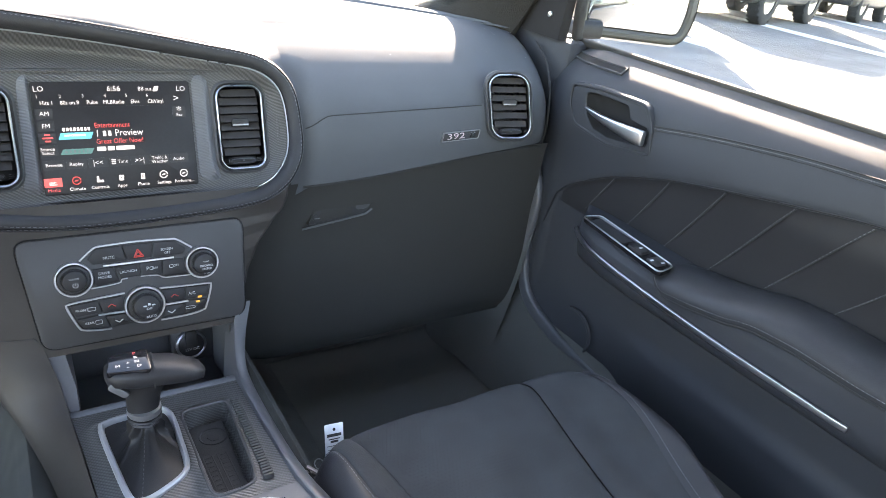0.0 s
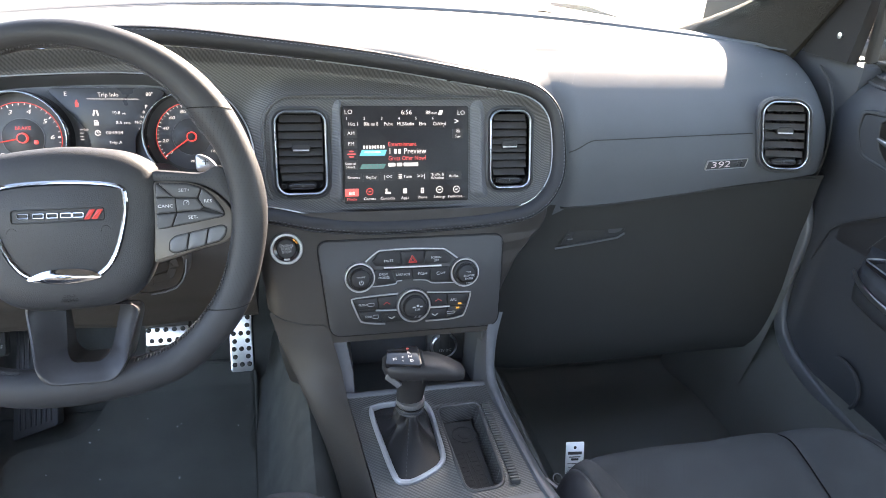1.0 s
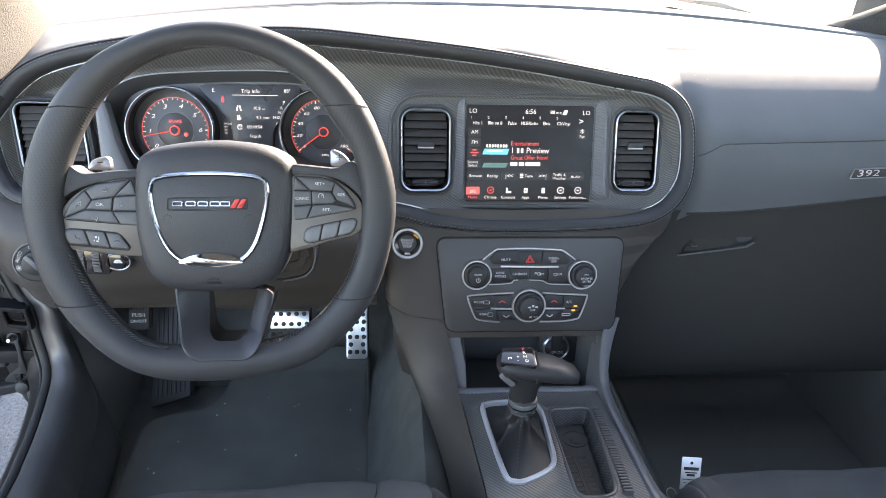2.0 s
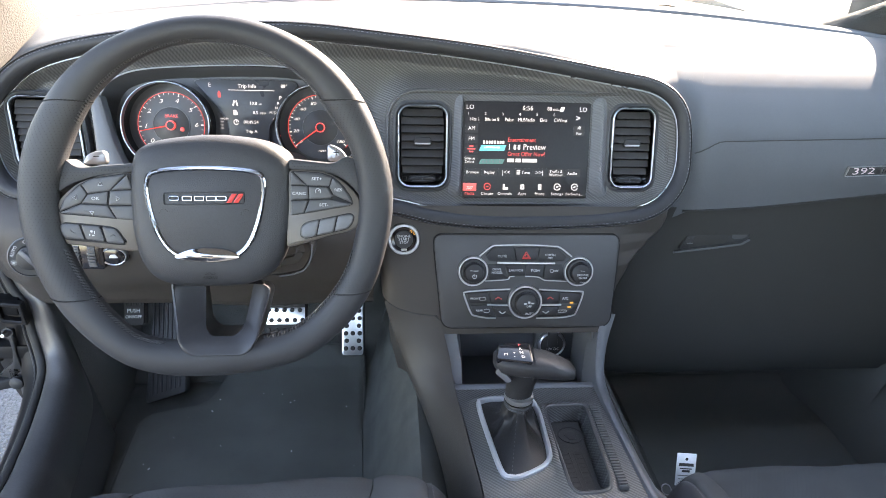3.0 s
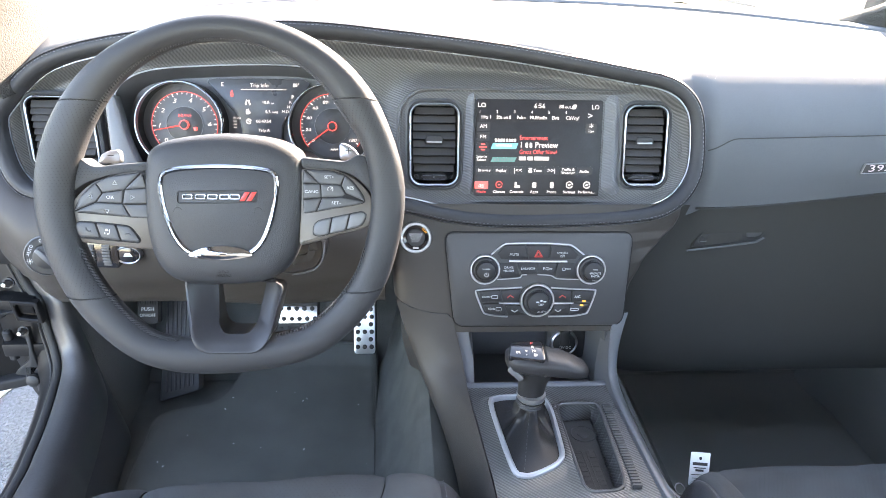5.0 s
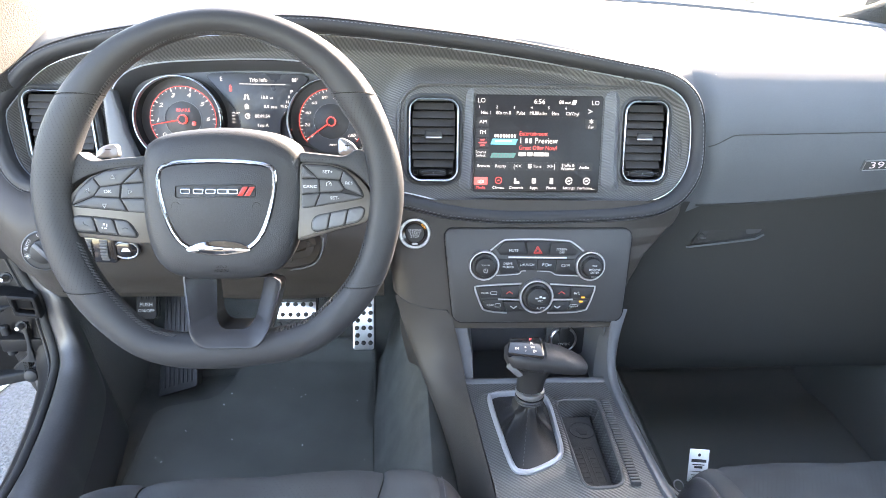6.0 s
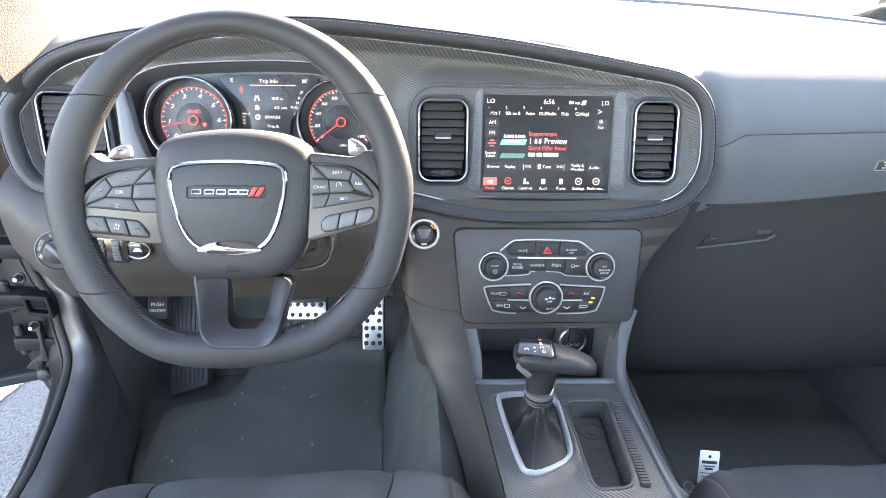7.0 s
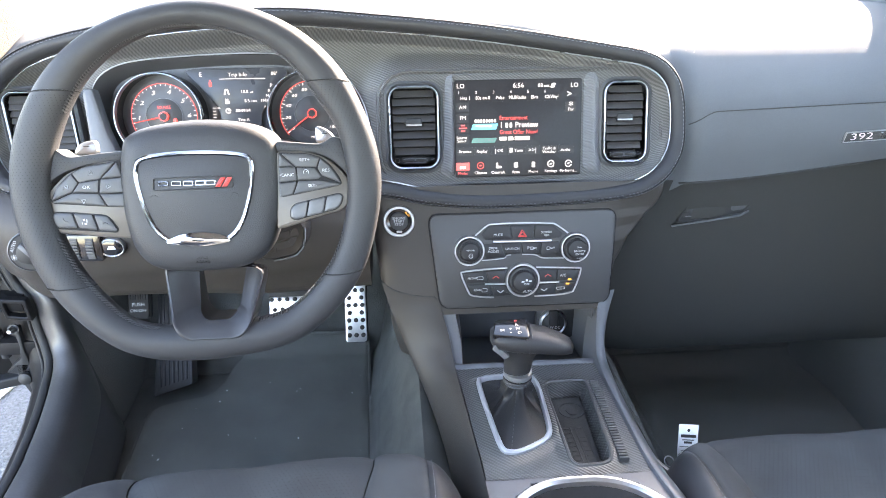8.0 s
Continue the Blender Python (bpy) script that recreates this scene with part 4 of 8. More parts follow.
def dial(cx, marks, first, step, needle, red_from, small):
    m = FACE @ Matrix.Translation((cx, -0.032, -0.040)) @ Matrix.Scale(0.89, 4)
    d = part("dial", lathe([(0.0625, -0.004), (0.0625, 0.0), (0.05, 0.0012), (0.001, 0.0012)], 56), M_PANEL, ic, "black gauge face", m)
    part("dial_wall", frame_ring([Vector(p) for p in circle(0.0648, 64)], [Vector(p) for p in circle(0.0622, 64)], -0.006, 0.026, 0.0005), M_GLOSS, d, "black dial wall", m)
    part("chrome_ring", frame_ring([Vector(p) for p in circle(0.0640, 64)], [Vector(p) for p in circle(0.0619, 64)], 0.024, 0.0345, 0.0008), M_VENTRING, d, "slim bright ring", m)
    part("face_disc", lathe([(0.0480, 0.0), (0.0480, 0.0016), (0.0468, 0.0019), (0.001, 0.0019)], 56), M_FACE, d, "grey gauge face", m)
    part("red_arc", tube([m @ Vector((p.x, p.y, 0.002)) for p in arc(0, 0, 0.0492, first + 4, first + step * (marks[-1][0]) - 4, 60)], 0.00045, OUT, k=6), G_RED, d, "", None)
    part("inner_disc", lathe([(0.0275, 0.001), (0.0275, 0.0022), (0.0262, 0.0030), (0.001, 0.0030)], 40), M_PANEL, d, "grey centre disc", m)
    part("inner_edge", lathe([(0.0277, 0.001), (0.0277, 0.0034), (0.0268, 0.0034), (0.0268, 0.001)], 40), M_SATIN, d, "", m)
    for k, s in marks:
        a = radians(first + step * k)
        lettering(s, 0.0064 if small else 0.0088, G_WHITE, d, m @ Matrix.Translation((0.0375 * math.cos(a), 0.0375 * math.sin(a), 0.0022)), name="numeral", squeeze=1.35, shear=0.22)
    n = int(marks[-1][0] * 4)
    for k in range(n + 1):
        a = first + step * marks[-1][0] * k / n
        long_ = k % 4 == 0
        bmk = box(0.0455 if not long_ else 0.0440, 0.0480, -0.0004 if not long_ else -0.0007, 0.0004 if not long_ else 0.0007, 0.0018, 0.0026)
        part("tick", bmk, G_RED if long_ and k >= red_from else G_WHITE, d, "", m @ pose(0, 0, 0, 0, 0, a), smooth=0)
    nm = m @ pose(0, 0, 0.006, 0, 0, needle)
    nd = part("needle", loft([[Vector((x_, y_, z_)) for y_, z_ in ((-w_, 0), (0, w_ * 0.8), (w_, 0))] for x_, w_ in ((0.006, 0.0011), (0.047, 0.0005))]), G_RED, d, "red needle", nm)
    part("hub_ring", lathe([(0.0075, 0.004), (0.0070, 0.0085), (0.0066, 0.0090), (0.0055, 0.0090), (0.0055, 0.004)], 28), G_RED, nd, "", m)
    part("hub", lathe([(0.0055, 0.003), (0.0055, 0.0086), (0.001, 0.0092)], 24), M_BLACK, nd, "", m)
    return d, m


tach, tm = dial(-0.479, [(k, str(k)) for k in range(8)], 219, -36.3, 191, 26, False)
lettering("BRAKE", 0.0068, G_RED, tach, tm @ Matrix.Translation((0.001, 0.0135, 0.0034)), name="warning")
part("warning", plate(rrect(0.016, -0.006, 0.006, 0.006, 0.002), 0.003, 0.0034, 0.0001), G_RED, tach, "red warning lamp", tm)
speedo, sm_ = dial(-0.280, [(k, str(20 * k)) for k in range(10)], 217, -28, 216, 99, True)
lettering("MPH", 0.0046, G_WHITE, speedo, sm_ @ Matrix.Translation((0.002, -0.036, 0.0022)), name="unit", squeeze=1.2, shear=0.22)


def cp(X, Y, n=-0.0343):
    return FACE @ Matrix.Translation((-0.477 + (X - 708) * 0.000363, -0.029 - (Y - 440) * 0.000375, n))


do = roundpoly([(-0.447, 0.027), (-0.437, 0.030), (-0.316, 0.030), (-0.308, 0.024), (-0.348, -0.030), (-0.35, -0.060), (-0.40, -0.060), (-0.404, -0.024)], 0.008)
disp = part("display", plate(do, -0.042, -0.0345, 0.001), M_LCD, ic, "dark trip display", FACE)
for s, X, Y, h, al in [("Trip Info", 985, 306, 24, "CENTER"), ("88°", 1120, 304, 22, "CENTER"), ("10.8", 992, 366, 20, "LEFT"), ("mi", 1026, 368, 13, "LEFT"), ("8.5", 1003, 399, 20, "LEFT"), ("MPG", 1029, 401, 13, "LEFT"),
                       ("00:49:54", 968, 433, 20, "LEFT"), ("Trip A", 996, 466, 20, "CENTER"), ("E", 850, 304, 26, "CENTER"), ("260", 905, 422, 13, "CENTER"), ("P", 1106, 346, 24, "CENTER"), ("R", 1097, 364, 18, "CENTER"), ("N", 1090, 381, 18, "CENTER"), ("M-D", 1077, 398, 18, "CENTER"), ("F", 1078, 421, 15, "CENTER")]:
    lettering(s, h * 0.00029, G_WHITE, disp, cp(X, Y), al)
bar(1000, 320, 165, 2, G_WHITE, disp, cp), bar(883, 338, 10, 18, G_RED, disp, cp, name="icon"), bar(883, 326, 5, 5, G_RED, disp, cp, name="icon"), bar(1098, 483, 10, 12, G_RED, disp, cp, name="icon")
for dx in (-1, 1):      # a road narrowing away
    a_, b_ = cp(940 + 3 * dx, 357), cp(940 + 8 * dx, 375)
    part("icon", tube([a_.translation, b_.translation], 0.0011, OUT, k=5), G_WHITE, disp)
bar(938, 399, 11, 18, G_WHITE, disp, cp, name="icon"), bar(946, 402, 2, 12, G_WHITE, disp, cp, name="icon"), bar(938, 394, 6, 4, M_LCD, disp, lambda X, Y: cp(X, Y, -0.0338), name="icon_cutout")
part("icon", tube([cp(941, 433).translation + FACE.to_3x3() @ Vector((p.x, p.y, 0)) for p in arc(0, 0, 0.0030, 0, 330, 18)], 0.0006, OUT, k=5), G_WHITE, disp)
part("icon", tube([cp(941, 427).translation, cp(941, 433).translation, cp(946, 433).translation], 0.0005, OUT, k=5), G_WHITE, disp)
for k in range(4):
    bar(890, 422 + 11 * k, 12, 2.5, G_WHITE, disp, cp, name="tick")
# satin bracket between the cluster and the driver's vent
part("bracket", plate(roundpoly([(-0.566, 0.004), (-0.552, 0.006), (-0.540, -0.05), (-0.515, -0.118), (-0.56, -0.120), (-0.563, -0.06)], 0.006), -0.012, 0.006, 0.004), M_SATIN, ic, "satin grey bracket", FACE)

# ---- climate and media panel ----
cl = thing("climate_panel", on_face(0, -0.24, 0.02), "dark grey climate panel with chrome-ringed knobs and printed keys", "control panel")
po = roundpoly([(-0.127, -0.1705), (0.134, -0.1705), (0.126, -0.303), (-0.112, -0.303)], 0.016, 8)
face = part("fascia", plate(po, 0.010, 0.0234, 0.0016), M_PANEL, cl, "", FACE)
part("gap_line", frame_ring(offset(po, -0.0016), po, 0.008, 0.0219, 0.0004), M_HOLE, cl, "", FACE)


def hv(X, Y, n=0.0250):
    return Vector(((X - 528 + (Y - 246) * 0.075) * 0.0002774 + 0.002, -0.2212 - (Y - 246) * 0.000316, n))


def hm(X, Y, n=0.0266):
    return FACE @ Matrix.Translation(hv(X, Y, n))


def knob(X, Y, r, parent, label):
    k = part("knob", lathe([(r, -0.002), (r, 0.006), (r * 0.94, 0.009), (r * 0.80, 0.0095), (r * 0.74, 0.013), (r * 0.70, 0.0165), (r * 0.62, 0.0175), (r * 0.1, 0.0178)], 48), M_BLACK, parent, label, hm(X, Y, 0.0245))
    part("chrome_ring", lathe([(r * 1.16, -0.001), (r * 1.17, 0.004), (r * 1.13, 0.0062), (r * 1.05, 0.0062), (r * 1.0, 0.004), (r, -0.001)], 48), M_BRIGHT, k, "chrome ring", hm(X, Y, 0.0245))
    bm = bmesh.new()
    for i in range(36):
        a = 2 * math.pi * i / 36
        c = Vector((r * 0.77 * math.cos(a), r * 0.77 * math.sin(a)))
        box(c.x - 0.0005, c.x + 0.0005, c.y - 0.0005, c.y + 0.0005, 0.009, 0.014, 0, bm)
    part("knurl", bm, M_BLACK, k, "", hm(X, Y, 0.0245))
    return k


kl, kr, kc = knob(263, 245, 0.0178, cl, "volume knob"), knob(793, 247, 0.0178, cl, "tuning knob"), knob(518, 384, 0.0205, cl, "fan knob")
part("icon", tube([hm(263, 258, 0.0424) @ Vector((p.x, p.y, 0)) for p in arc(0, 0, 0.0027, 125, 415, 16)], 0.0004, OUT, k=5), M_MARK, kl), part("icon", box(-0.0003, 0.0003, 0, 0.0035, 0, 0.0004), M_MARK, kl, "", hm(263, 258, 0.0424))
lettering("VOLUME", 0.0028, M_MARK, kl, hm(263, 234, 0.0424))
for s, Y, h in (("TUNE", 237, 0.0026), ("BROWSE", 254, 0.0040), ("ENTER", 267, 0.0040), ("SCROLL", 286, 0.0026)):
    lettering(s, h, M_MARK, kr, hm(800, Y, 0.0424))
lettering("OFF", 0.0042, M_MARK, kc, hm(527, 392, 0.0424)), lettering("AUTO", 0.0044, M_MARK, kc, hm(529, 424, 0.0424))
bar(529, 374, 10, 10, M_MARK, kc, lambda X, Y: hm(X, Y, 0.0424), name="icon", u=0.0003), bar(510, 380, 14, 6, M_MARK, kc, lambda X, Y: hm(X, Y, 0.0424), name="icon", u=0.0003), bar(546, 378, 14, 6, M_MARK, kc, lambda X, Y: hm(X, Y, 0.0424), name="icon", u=0.0003)
part("split", box(-0.0135, 0.0135, -0.0003, 0.0003, 0, 0.0006), M_DEEP, kc, "", hm(527, 408, 0.0422))


def chrome_line(pts, r=0.0012, mat=M_BRIGHT, rx=None):
    path = [FACE @ hv(X, Y, 0.0255) for X, Y in pts]
    return part("chrome_line", tube(resample(catmull(path, 6), 40), r, OUT, k=6), mat, cl, "slim chrome line")


chrome_line([(298, 180), (360, 138), (400, 132), (530, 130), (670, 136), (705, 143), (762, 182)])
chrome_line([(322, 290), (380, 288), (436, 283), (446, 272), (470, 270)], 0.0008)
chrome_line([(525, 270), (590, 274), (622, 288), (680, 291), (735, 293)], 0.0008)
chrome_line([(386, 209), (530, 211), (676, 212)], 0.0014, M_SILVER)
chrome_line([(446, 327), (330, 331), (225, 338), (214, 350), (228, 395), (245, 435), (258, 446), (310, 455), (368, 459)], 0.0013)
chrome_line([(592, 329), (700, 335), (810, 340), (817, 350), (800, 395), (775, 442), (762, 449), (700, 458), (574, 460)], 0.0013)
chrome_line([(327, 397), (434, 400)], 0.0014, M_SILVER), chrome_line([(602, 400), (704, 400)], 0.0014, M_SILVER)


def key(pts, label=""):
    o = roundpoly([hv(*p).to_2d() for p in pts], 0.0012, 3)
    return part("key", plate(o, 0.020, 0.0262, 0.0007), M_BLACK, cl, label, FACE)


for pts in ([(372, 140), (470, 140), (480, 200), (345, 200), (330, 178)], [(474, 141), (598, 141), (582, 200), (484, 200)], [(602, 142), (690, 146), (735, 182), (720, 202), (588, 202)],
            [(340, 218), (420, 218), (438, 276), (345, 286), (330, 250)], [(424, 218), (524, 218), (522, 266), (446, 268)], [(528, 218), (624, 219), (610, 276), (590, 268), (528, 265)], [(628, 219), (715, 219), (722, 286), (628, 284), (616, 276)],
            [(228, 345), (335, 340), (345, 388), (240, 392)], [(338, 340), (436, 336), (430, 390), (348, 390)], [(244, 402), (346, 398), (362, 452), (262, 440)], [(352, 407), (438, 409), (470, 452), (372, 454)],
            [(600, 338), (698, 342), (688, 392), (604, 392)], [(702, 342), (806, 347), (792, 394), (692, 392)], [(604, 408), (690, 408), (676, 452), (580, 452)], [(694, 402), (788, 402), (762, 442), (682, 452)]):
    key(pts)
for s, X, Y, h in [("MUTE", 412, 180, 0.0050), ("SCREEN", 652, 175, 0.0042), ("OFF", 652, 189, 0.0042), ("DRIVE", 382, 238, 0.0046), ("MODES", 382, 253, 0.0046), ("LAUNCH", 478, 243, 0.0048), ("P", 558, 243, 0.0062), ("OFF", 588, 245, 0.0040), ("OFF", 680, 246, 0.0040),
                   ("FRONT", 268, 369, 0.0042), ("REAR", 287, 423, 0.0042), ("A/C", 725, 371, 0.0054)]:
    lettering(s, h, M_MARK, cl, hm(X, Y, 0.0264), squeeze=1.0)
tri = [hv(512, 191, 0.0264), hv(532, 160, 0.0264), hv(553, 191, 0.0264)]
part("hazard_triangle", tube([FACE @ p for p in resample(tri, 30, True)], 0.0007, OUT, True, 5), M_RED, cl, "red triangle")
part("hazard_triangle", tube([FACE @ p for p in resample([tri[0].lerp(sum(tri, Vector()) / 3, 0.45), tri[1].lerp(sum(tri, Vector()) / 3, 0.45), tri[2].lerp(sum(tri, Vector()) / 3, 0.45)], 20, True)], 0.0005, OUT, True, 5), M_RED, cl, "red triangle")
for X, Y, s, mt in ((385, 367, 1, M_RED), (648, 368, 1, M_RED), (403, 433, -1, M_MARK), (624, 433, -1, M_MARK)):
    part("arrow", tube([FACE @ hv(X - 16, Y + 5 * s, 0.0266), FACE @ hv(X, Y - 5 * s, 0.0266), FACE @ hv(X + 16, Y + 5 * s, 0.0266)], 0.0007, OUT, k=5), mt, cl)
for X, Y, w, h in ((306, 369, 30, 14), (323, 424, 26, 16), (708, 428, 42, 10), (575, 243, 16, 12), (658, 246, 16, 12)):
    path = [hm(X, Y, 0.0266) @ Vector((p.x, p.y, 0)) for p in rrect(0, 0, w * 0.00028, h * 0.0003, 0.0012, 3)]
    part("icon", tube(path, 0.0003, OUT, True, 5), M_MARK, cl)
bar(757, 390, 17, 8, G_AMBER, cl, lambda X, Y: hm(X, Y, 0.0264), name="lamp", u=0.0003), bar(745, 409, 17, 8, G_AMBER, cl, lambda X, Y: hm(X, Y, 0.0264), name="lamp", u=0.0003)

# ---- start button ----
sb = thing("start_button", on_face(-0.166, -0.178, 0.02), "round black start button with a bright silver ring", "button")
bmx = FACE @ Matrix.Translation((-0.166, -0.1775, 0.0175))
part("ring", lathe([(0.0215, -0.004), (0.0215, 0.006), (0.0205, 0.0075), (0.0176, 0.0075), (0.0168, 0.006), (0.0168, -0.002)], 48), M_ZINC, sb, "satin silver ring", bmx)
part("collar", lathe([(0.0172, -0.004), (0.0172, 0.0055), (0.0125, 0.0045), (0.012, 0.002)], 40), M_GLOSS, sb, "", bmx)
part("cap", lathe([(0.0125, -0.002), (0.0125, 0.006), (0.0115, 0.0075), (0.001, 0.0078)], 40), M_BLACK, sb, "", bmx)
for s, y in (("ENGINE", 0.0045), ("START", 0.0003), ("STOP", -0.0040)):
    lettering(s, 0.0050, M_MARK, sb, bmx @ Matrix.Translation((0, y, 0.0079)))
lettering("RUN", 0.004, G_AMBER, sb, bmx @ pose(0.0115, 0.0095, 0.0062, 0, 0, -45))
part("symbol", plate(rrect(0, -0.0143, 0.008, 0.0028, 0.001), 0.004, 0.0056, 0.0002), M_MARK, sb, "", bmx)

# ---- steering wheel ----
WM = pose(-0.3645, -0.245, 0.84, 70.2, 0, 0)
WOUT = WM.to_3x3() @ Vector((0, 0, 1))
sw = thing("steering_wheel", WM @ Vector((0, 0, -0.06)), "black leather flat-bottomed steering wheel with perforated grips", "steering wheel")


def wp(X, Y):
    return Vector(((X - 375) * 0.000547 - (Y - 27) * 0.0000165, 0.021 - (Y - 300) * 0.00056))


def wq(X, Y):
    """Drawing units of the wheel's face to metres in its plane."""
    u, v = (X - 385) / 300, (Y - 400) / 250
    return Vector((-0.0060 + 0.16738 * u - 0.00483 * v + 0.005 * u * v + 0.00313 * u * u, -0.03913 + 0.00091 * u - 0.14346 * v - 0.00268 * u * v - 0.00439 * v * v))


# rim: angle from three o'clock, outer and inner radius; flat at the bottom, thick at the thumbs
RIM = [(0, 0.1805, 0.1455), (18, 0.1765, 0.1435), (32, 0.1765, 0.1395), (48, 0.1752, 0.1425), (68, 0.1715, 0.1430), (90, 0.1682, 0.1428), (112, 0.1672, 0.1410), (135, 0.1712, 0.1385), (150, 0.1740, 0.1365), (164, 0.1775, 0.1375),
       (180, 0.1818, 0.1430), (198, 0.1860, 0.1480), (214, 0.1910, 0.1525), (228, 0.1950, 0.1575), (243, 0.1990, 0.1640), (253, 0.1968, 0.1600), (262, 0.1930, 0.1545), (271, 0.1908, 0.1522), (280, 0.1905, 0.1530), (289, 0.1932, 0.1565),
       (299, 0.1952, 0.1602), (312, 0.1928, 0.1580), (326, 0.1892, 0.1548), (342, 0.1830, 0.1492)]


def rim_radii(a):
    a %= 360
    n = len(RIM)
    i = max(k for k in range(n) if RIM[k][0] <= a)
    q = [RIM[(i + k) % n] for k in (-1, 0, 1, 2)]
    ang = [q[1][0] + ((e[0] - q[1][0] + 180) % 360 - 180) for e in q]
    t = (a - ang[1]) / (ang[2] - ang[1])
    out = []
    for c in (1, 2):
        m1, m2 = (q[2][c] - q[0][c]) / (ang[2] - ang[0]) * (ang[2] - ang[1]), (q[3][c] - q[1][c]) / (ang[3] - ang[1]) * (ang[2] - ang[1])
        out.append((2 * t ** 3 - 3 * t * t + 1) * q[1][c] + (t ** 3 - 2 * t * t + t) * m1 + (3 * t * t - 2 * t ** 3) * q[2][c] + (t ** 3 - t * t) * m2)
    return out


def rim_pt(a, f, off=0.0):
    """A point on the rim's skin; f: 0 outside, 90 facing the driver, 180 inside. Rings lean so that the seams lie level."""
    c, s = math.cos(radians(f)), math.sin(radians(f))
    b = radians(a - 5.0 * math.sin(radians(2 * a)) * c)
    ro, ri = rim_radii(math.degrees(b))
    r = (ro + ri) / 2 + ((ro - ri) / 2 + off) * math.copysign(abs(c) ** 0.92, c)
    return WM @ Vector((r * math.cos(b), r * math.sin(b), (0.0168 + off) * math.copysign(abs(s) ** 0.92, s)))


def rim_ring(a, k=24, off=0.0):
    return [rim_pt(a, 360 * i / k, off) for i in range(k)]


for a0, a1, mt, lb in ((34.5, 147, M_RIM, "smooth leather"), (147, 219, M_PERF, "perforated leather grip"), (219, 323, M_RIM, "smooth leather"), (-37, 34.5, M_PERF, "perforated leather grip")):
    k = 60 if a1 - a0 > 80 else 40
    g = part("rim", loft([rim_ring(a0 + 0.3 + (a1 - a0 - 0.6) * i / k) for i in range(k + 1)]), mt, sw, lb)
    if mt == M_PERF:
        spots = []
        for i in range(66):
            a = a0 + 2.0 + (a1 - a0 - 4.0) * i / 65
            for j in range(-8, 9):
                f = 90 + 10.5 * (j + 0.5 * (i % 2))
                p = rim_pt(a, f, 0.0002)
                nn = (rim_pt(a, f + 2) - rim_pt(a, f - 2)).cross(rim_pt(a + 1, f) - rim_pt(a - 1, f)).normalized()
                spots.append((p, nn))
        tagged(part("perforation", punches(spots, 0.00050), M_HOLE, g, "rows of punched holes"), kind="stuff")
    part("seam", loft([rim_ring(a0 - 0.25, 24, 0.0003), rim_ring(a0 + 0.25, 24, 0.0003)], caps=(False, False)), M_HOLE, g)
    bm = bmesh.new()
    for j in range(15):
        f = 20 + 10 * j
        tube([rim_pt(a0 - 0.1, f, 0.0005), rim_pt(a0 + 0.1, f + 3, 0.0006)], 0.0004, WOUT, k=4, bm=bm)
    part("stitching", bm, M_HOLE, g, "dark stitches along the joint")
for a0, a1 in ((24, 156), (200, 249), (291, 340)):
    bm = bmesh.new()
    n = int((a1 - a0) * 0.85)
    for i in range(n):
        a = a0 + (a1 - a0) * i / n
        tube([rim_pt(a, 148, 0.0002), rim_pt(a + 0.6, 156, 0.0009), rim_pt(a + 1.0, 166, 0.0002)], 0.0008, WOUT, k=4, bm=bm)
    part("stitching", bm, M_DARKTHREAD, sw, "cross stitching inside the rim")
    part("stitch_groove", tube([rim_pt(a, 157, -0.0002) for a in np.linspace(a0, a1, 60)], 0.0006, WOUT, k=5), M_HOLE, sw, "dark groove under the stitching")

hub_px = [(247, 284), (260, 264), (300, 249), (385, 240), (462, 246), (505, 261), (525, 282), (530, 330), (526, 410), (505, 475), (460, 506), (385, 513), (310, 508), (268, 480), (246, 420), (241, 330)]
ho = [Vector((p.x, p.y)) for p in resample(catmull([wp(*p).to_3d() for p in hub_px], 10, True), 120, True)]
hc = sum(ho, Vector((0, 0))) / len(ho)
hub = part("airbag_cover", loft([at_n([hc + (p - hc) * k for p in ho], n) for k, n in ((0.95, -0.05), (1.0, -0.03), (1.0, -0.006), (0.992, -0.001), (0.97, 0.0035), (0.93, 0.0075), (0.86, 0.0108), (0.76, 0.0128), (0.6, 0.0134), (0.3, 0.0136))]), M_LEATHER, sw, "grained black airbag cover", WM)
em_px = [(279, 322), (300, 304), (384, 298), (465, 304), (482, 322), (478, 370), (460, 425), (432, 452), (385, 459), (335, 452), (305, 425), (284, 372)]
eo = [Vector((p.x, p.y)) for p in resample(catmull([wp(*p).to_3d() for p in em_px], 10, True), 100, True)]
part("emblem_field", plate(eo, 0.008, 0.0140, 0.001), M_LEATHER, hub, "grained inset field", WM)
part("chrome_surround", sweep([WM @ Vector((p.x, p.y, 0.0135)) for p in eo], [Vector(p) for p in ((-0.0024, -0.003), (-0.0022, 0.0012), (-0.0008, 0.0024), (0.0008, 0.0024), (0.0022, 0.0012), (0.0024, -0.003))], WOUT, True), M_DARKCHROME, hub, "chrome shield outline")
part("chrome_chin", plate([Vector((p.x, p.y)) for p in catmull([wp(*p).to_3d() for p in ((326, 452), (350, 440), (385, 436), (420, 440), (442, 452), (430, 459), (385, 464), (338, 459))], 6, True)], 0.010, 0.0175, 0.003, dome=0.002), M_CHROME, hub, "mirror-bright chrome chin", WM)
bp = roundpoly([wp(307, 340), wp(449, 338), wp(449, 361), wp(307, 363)], 0.003)
em = part("emblem_plate", frame_ring(bp, offset(bp, 0.0012), 0.012, 0.0152, 0.0004), M_BLACK, hub, "recessed emblem plate", WM)
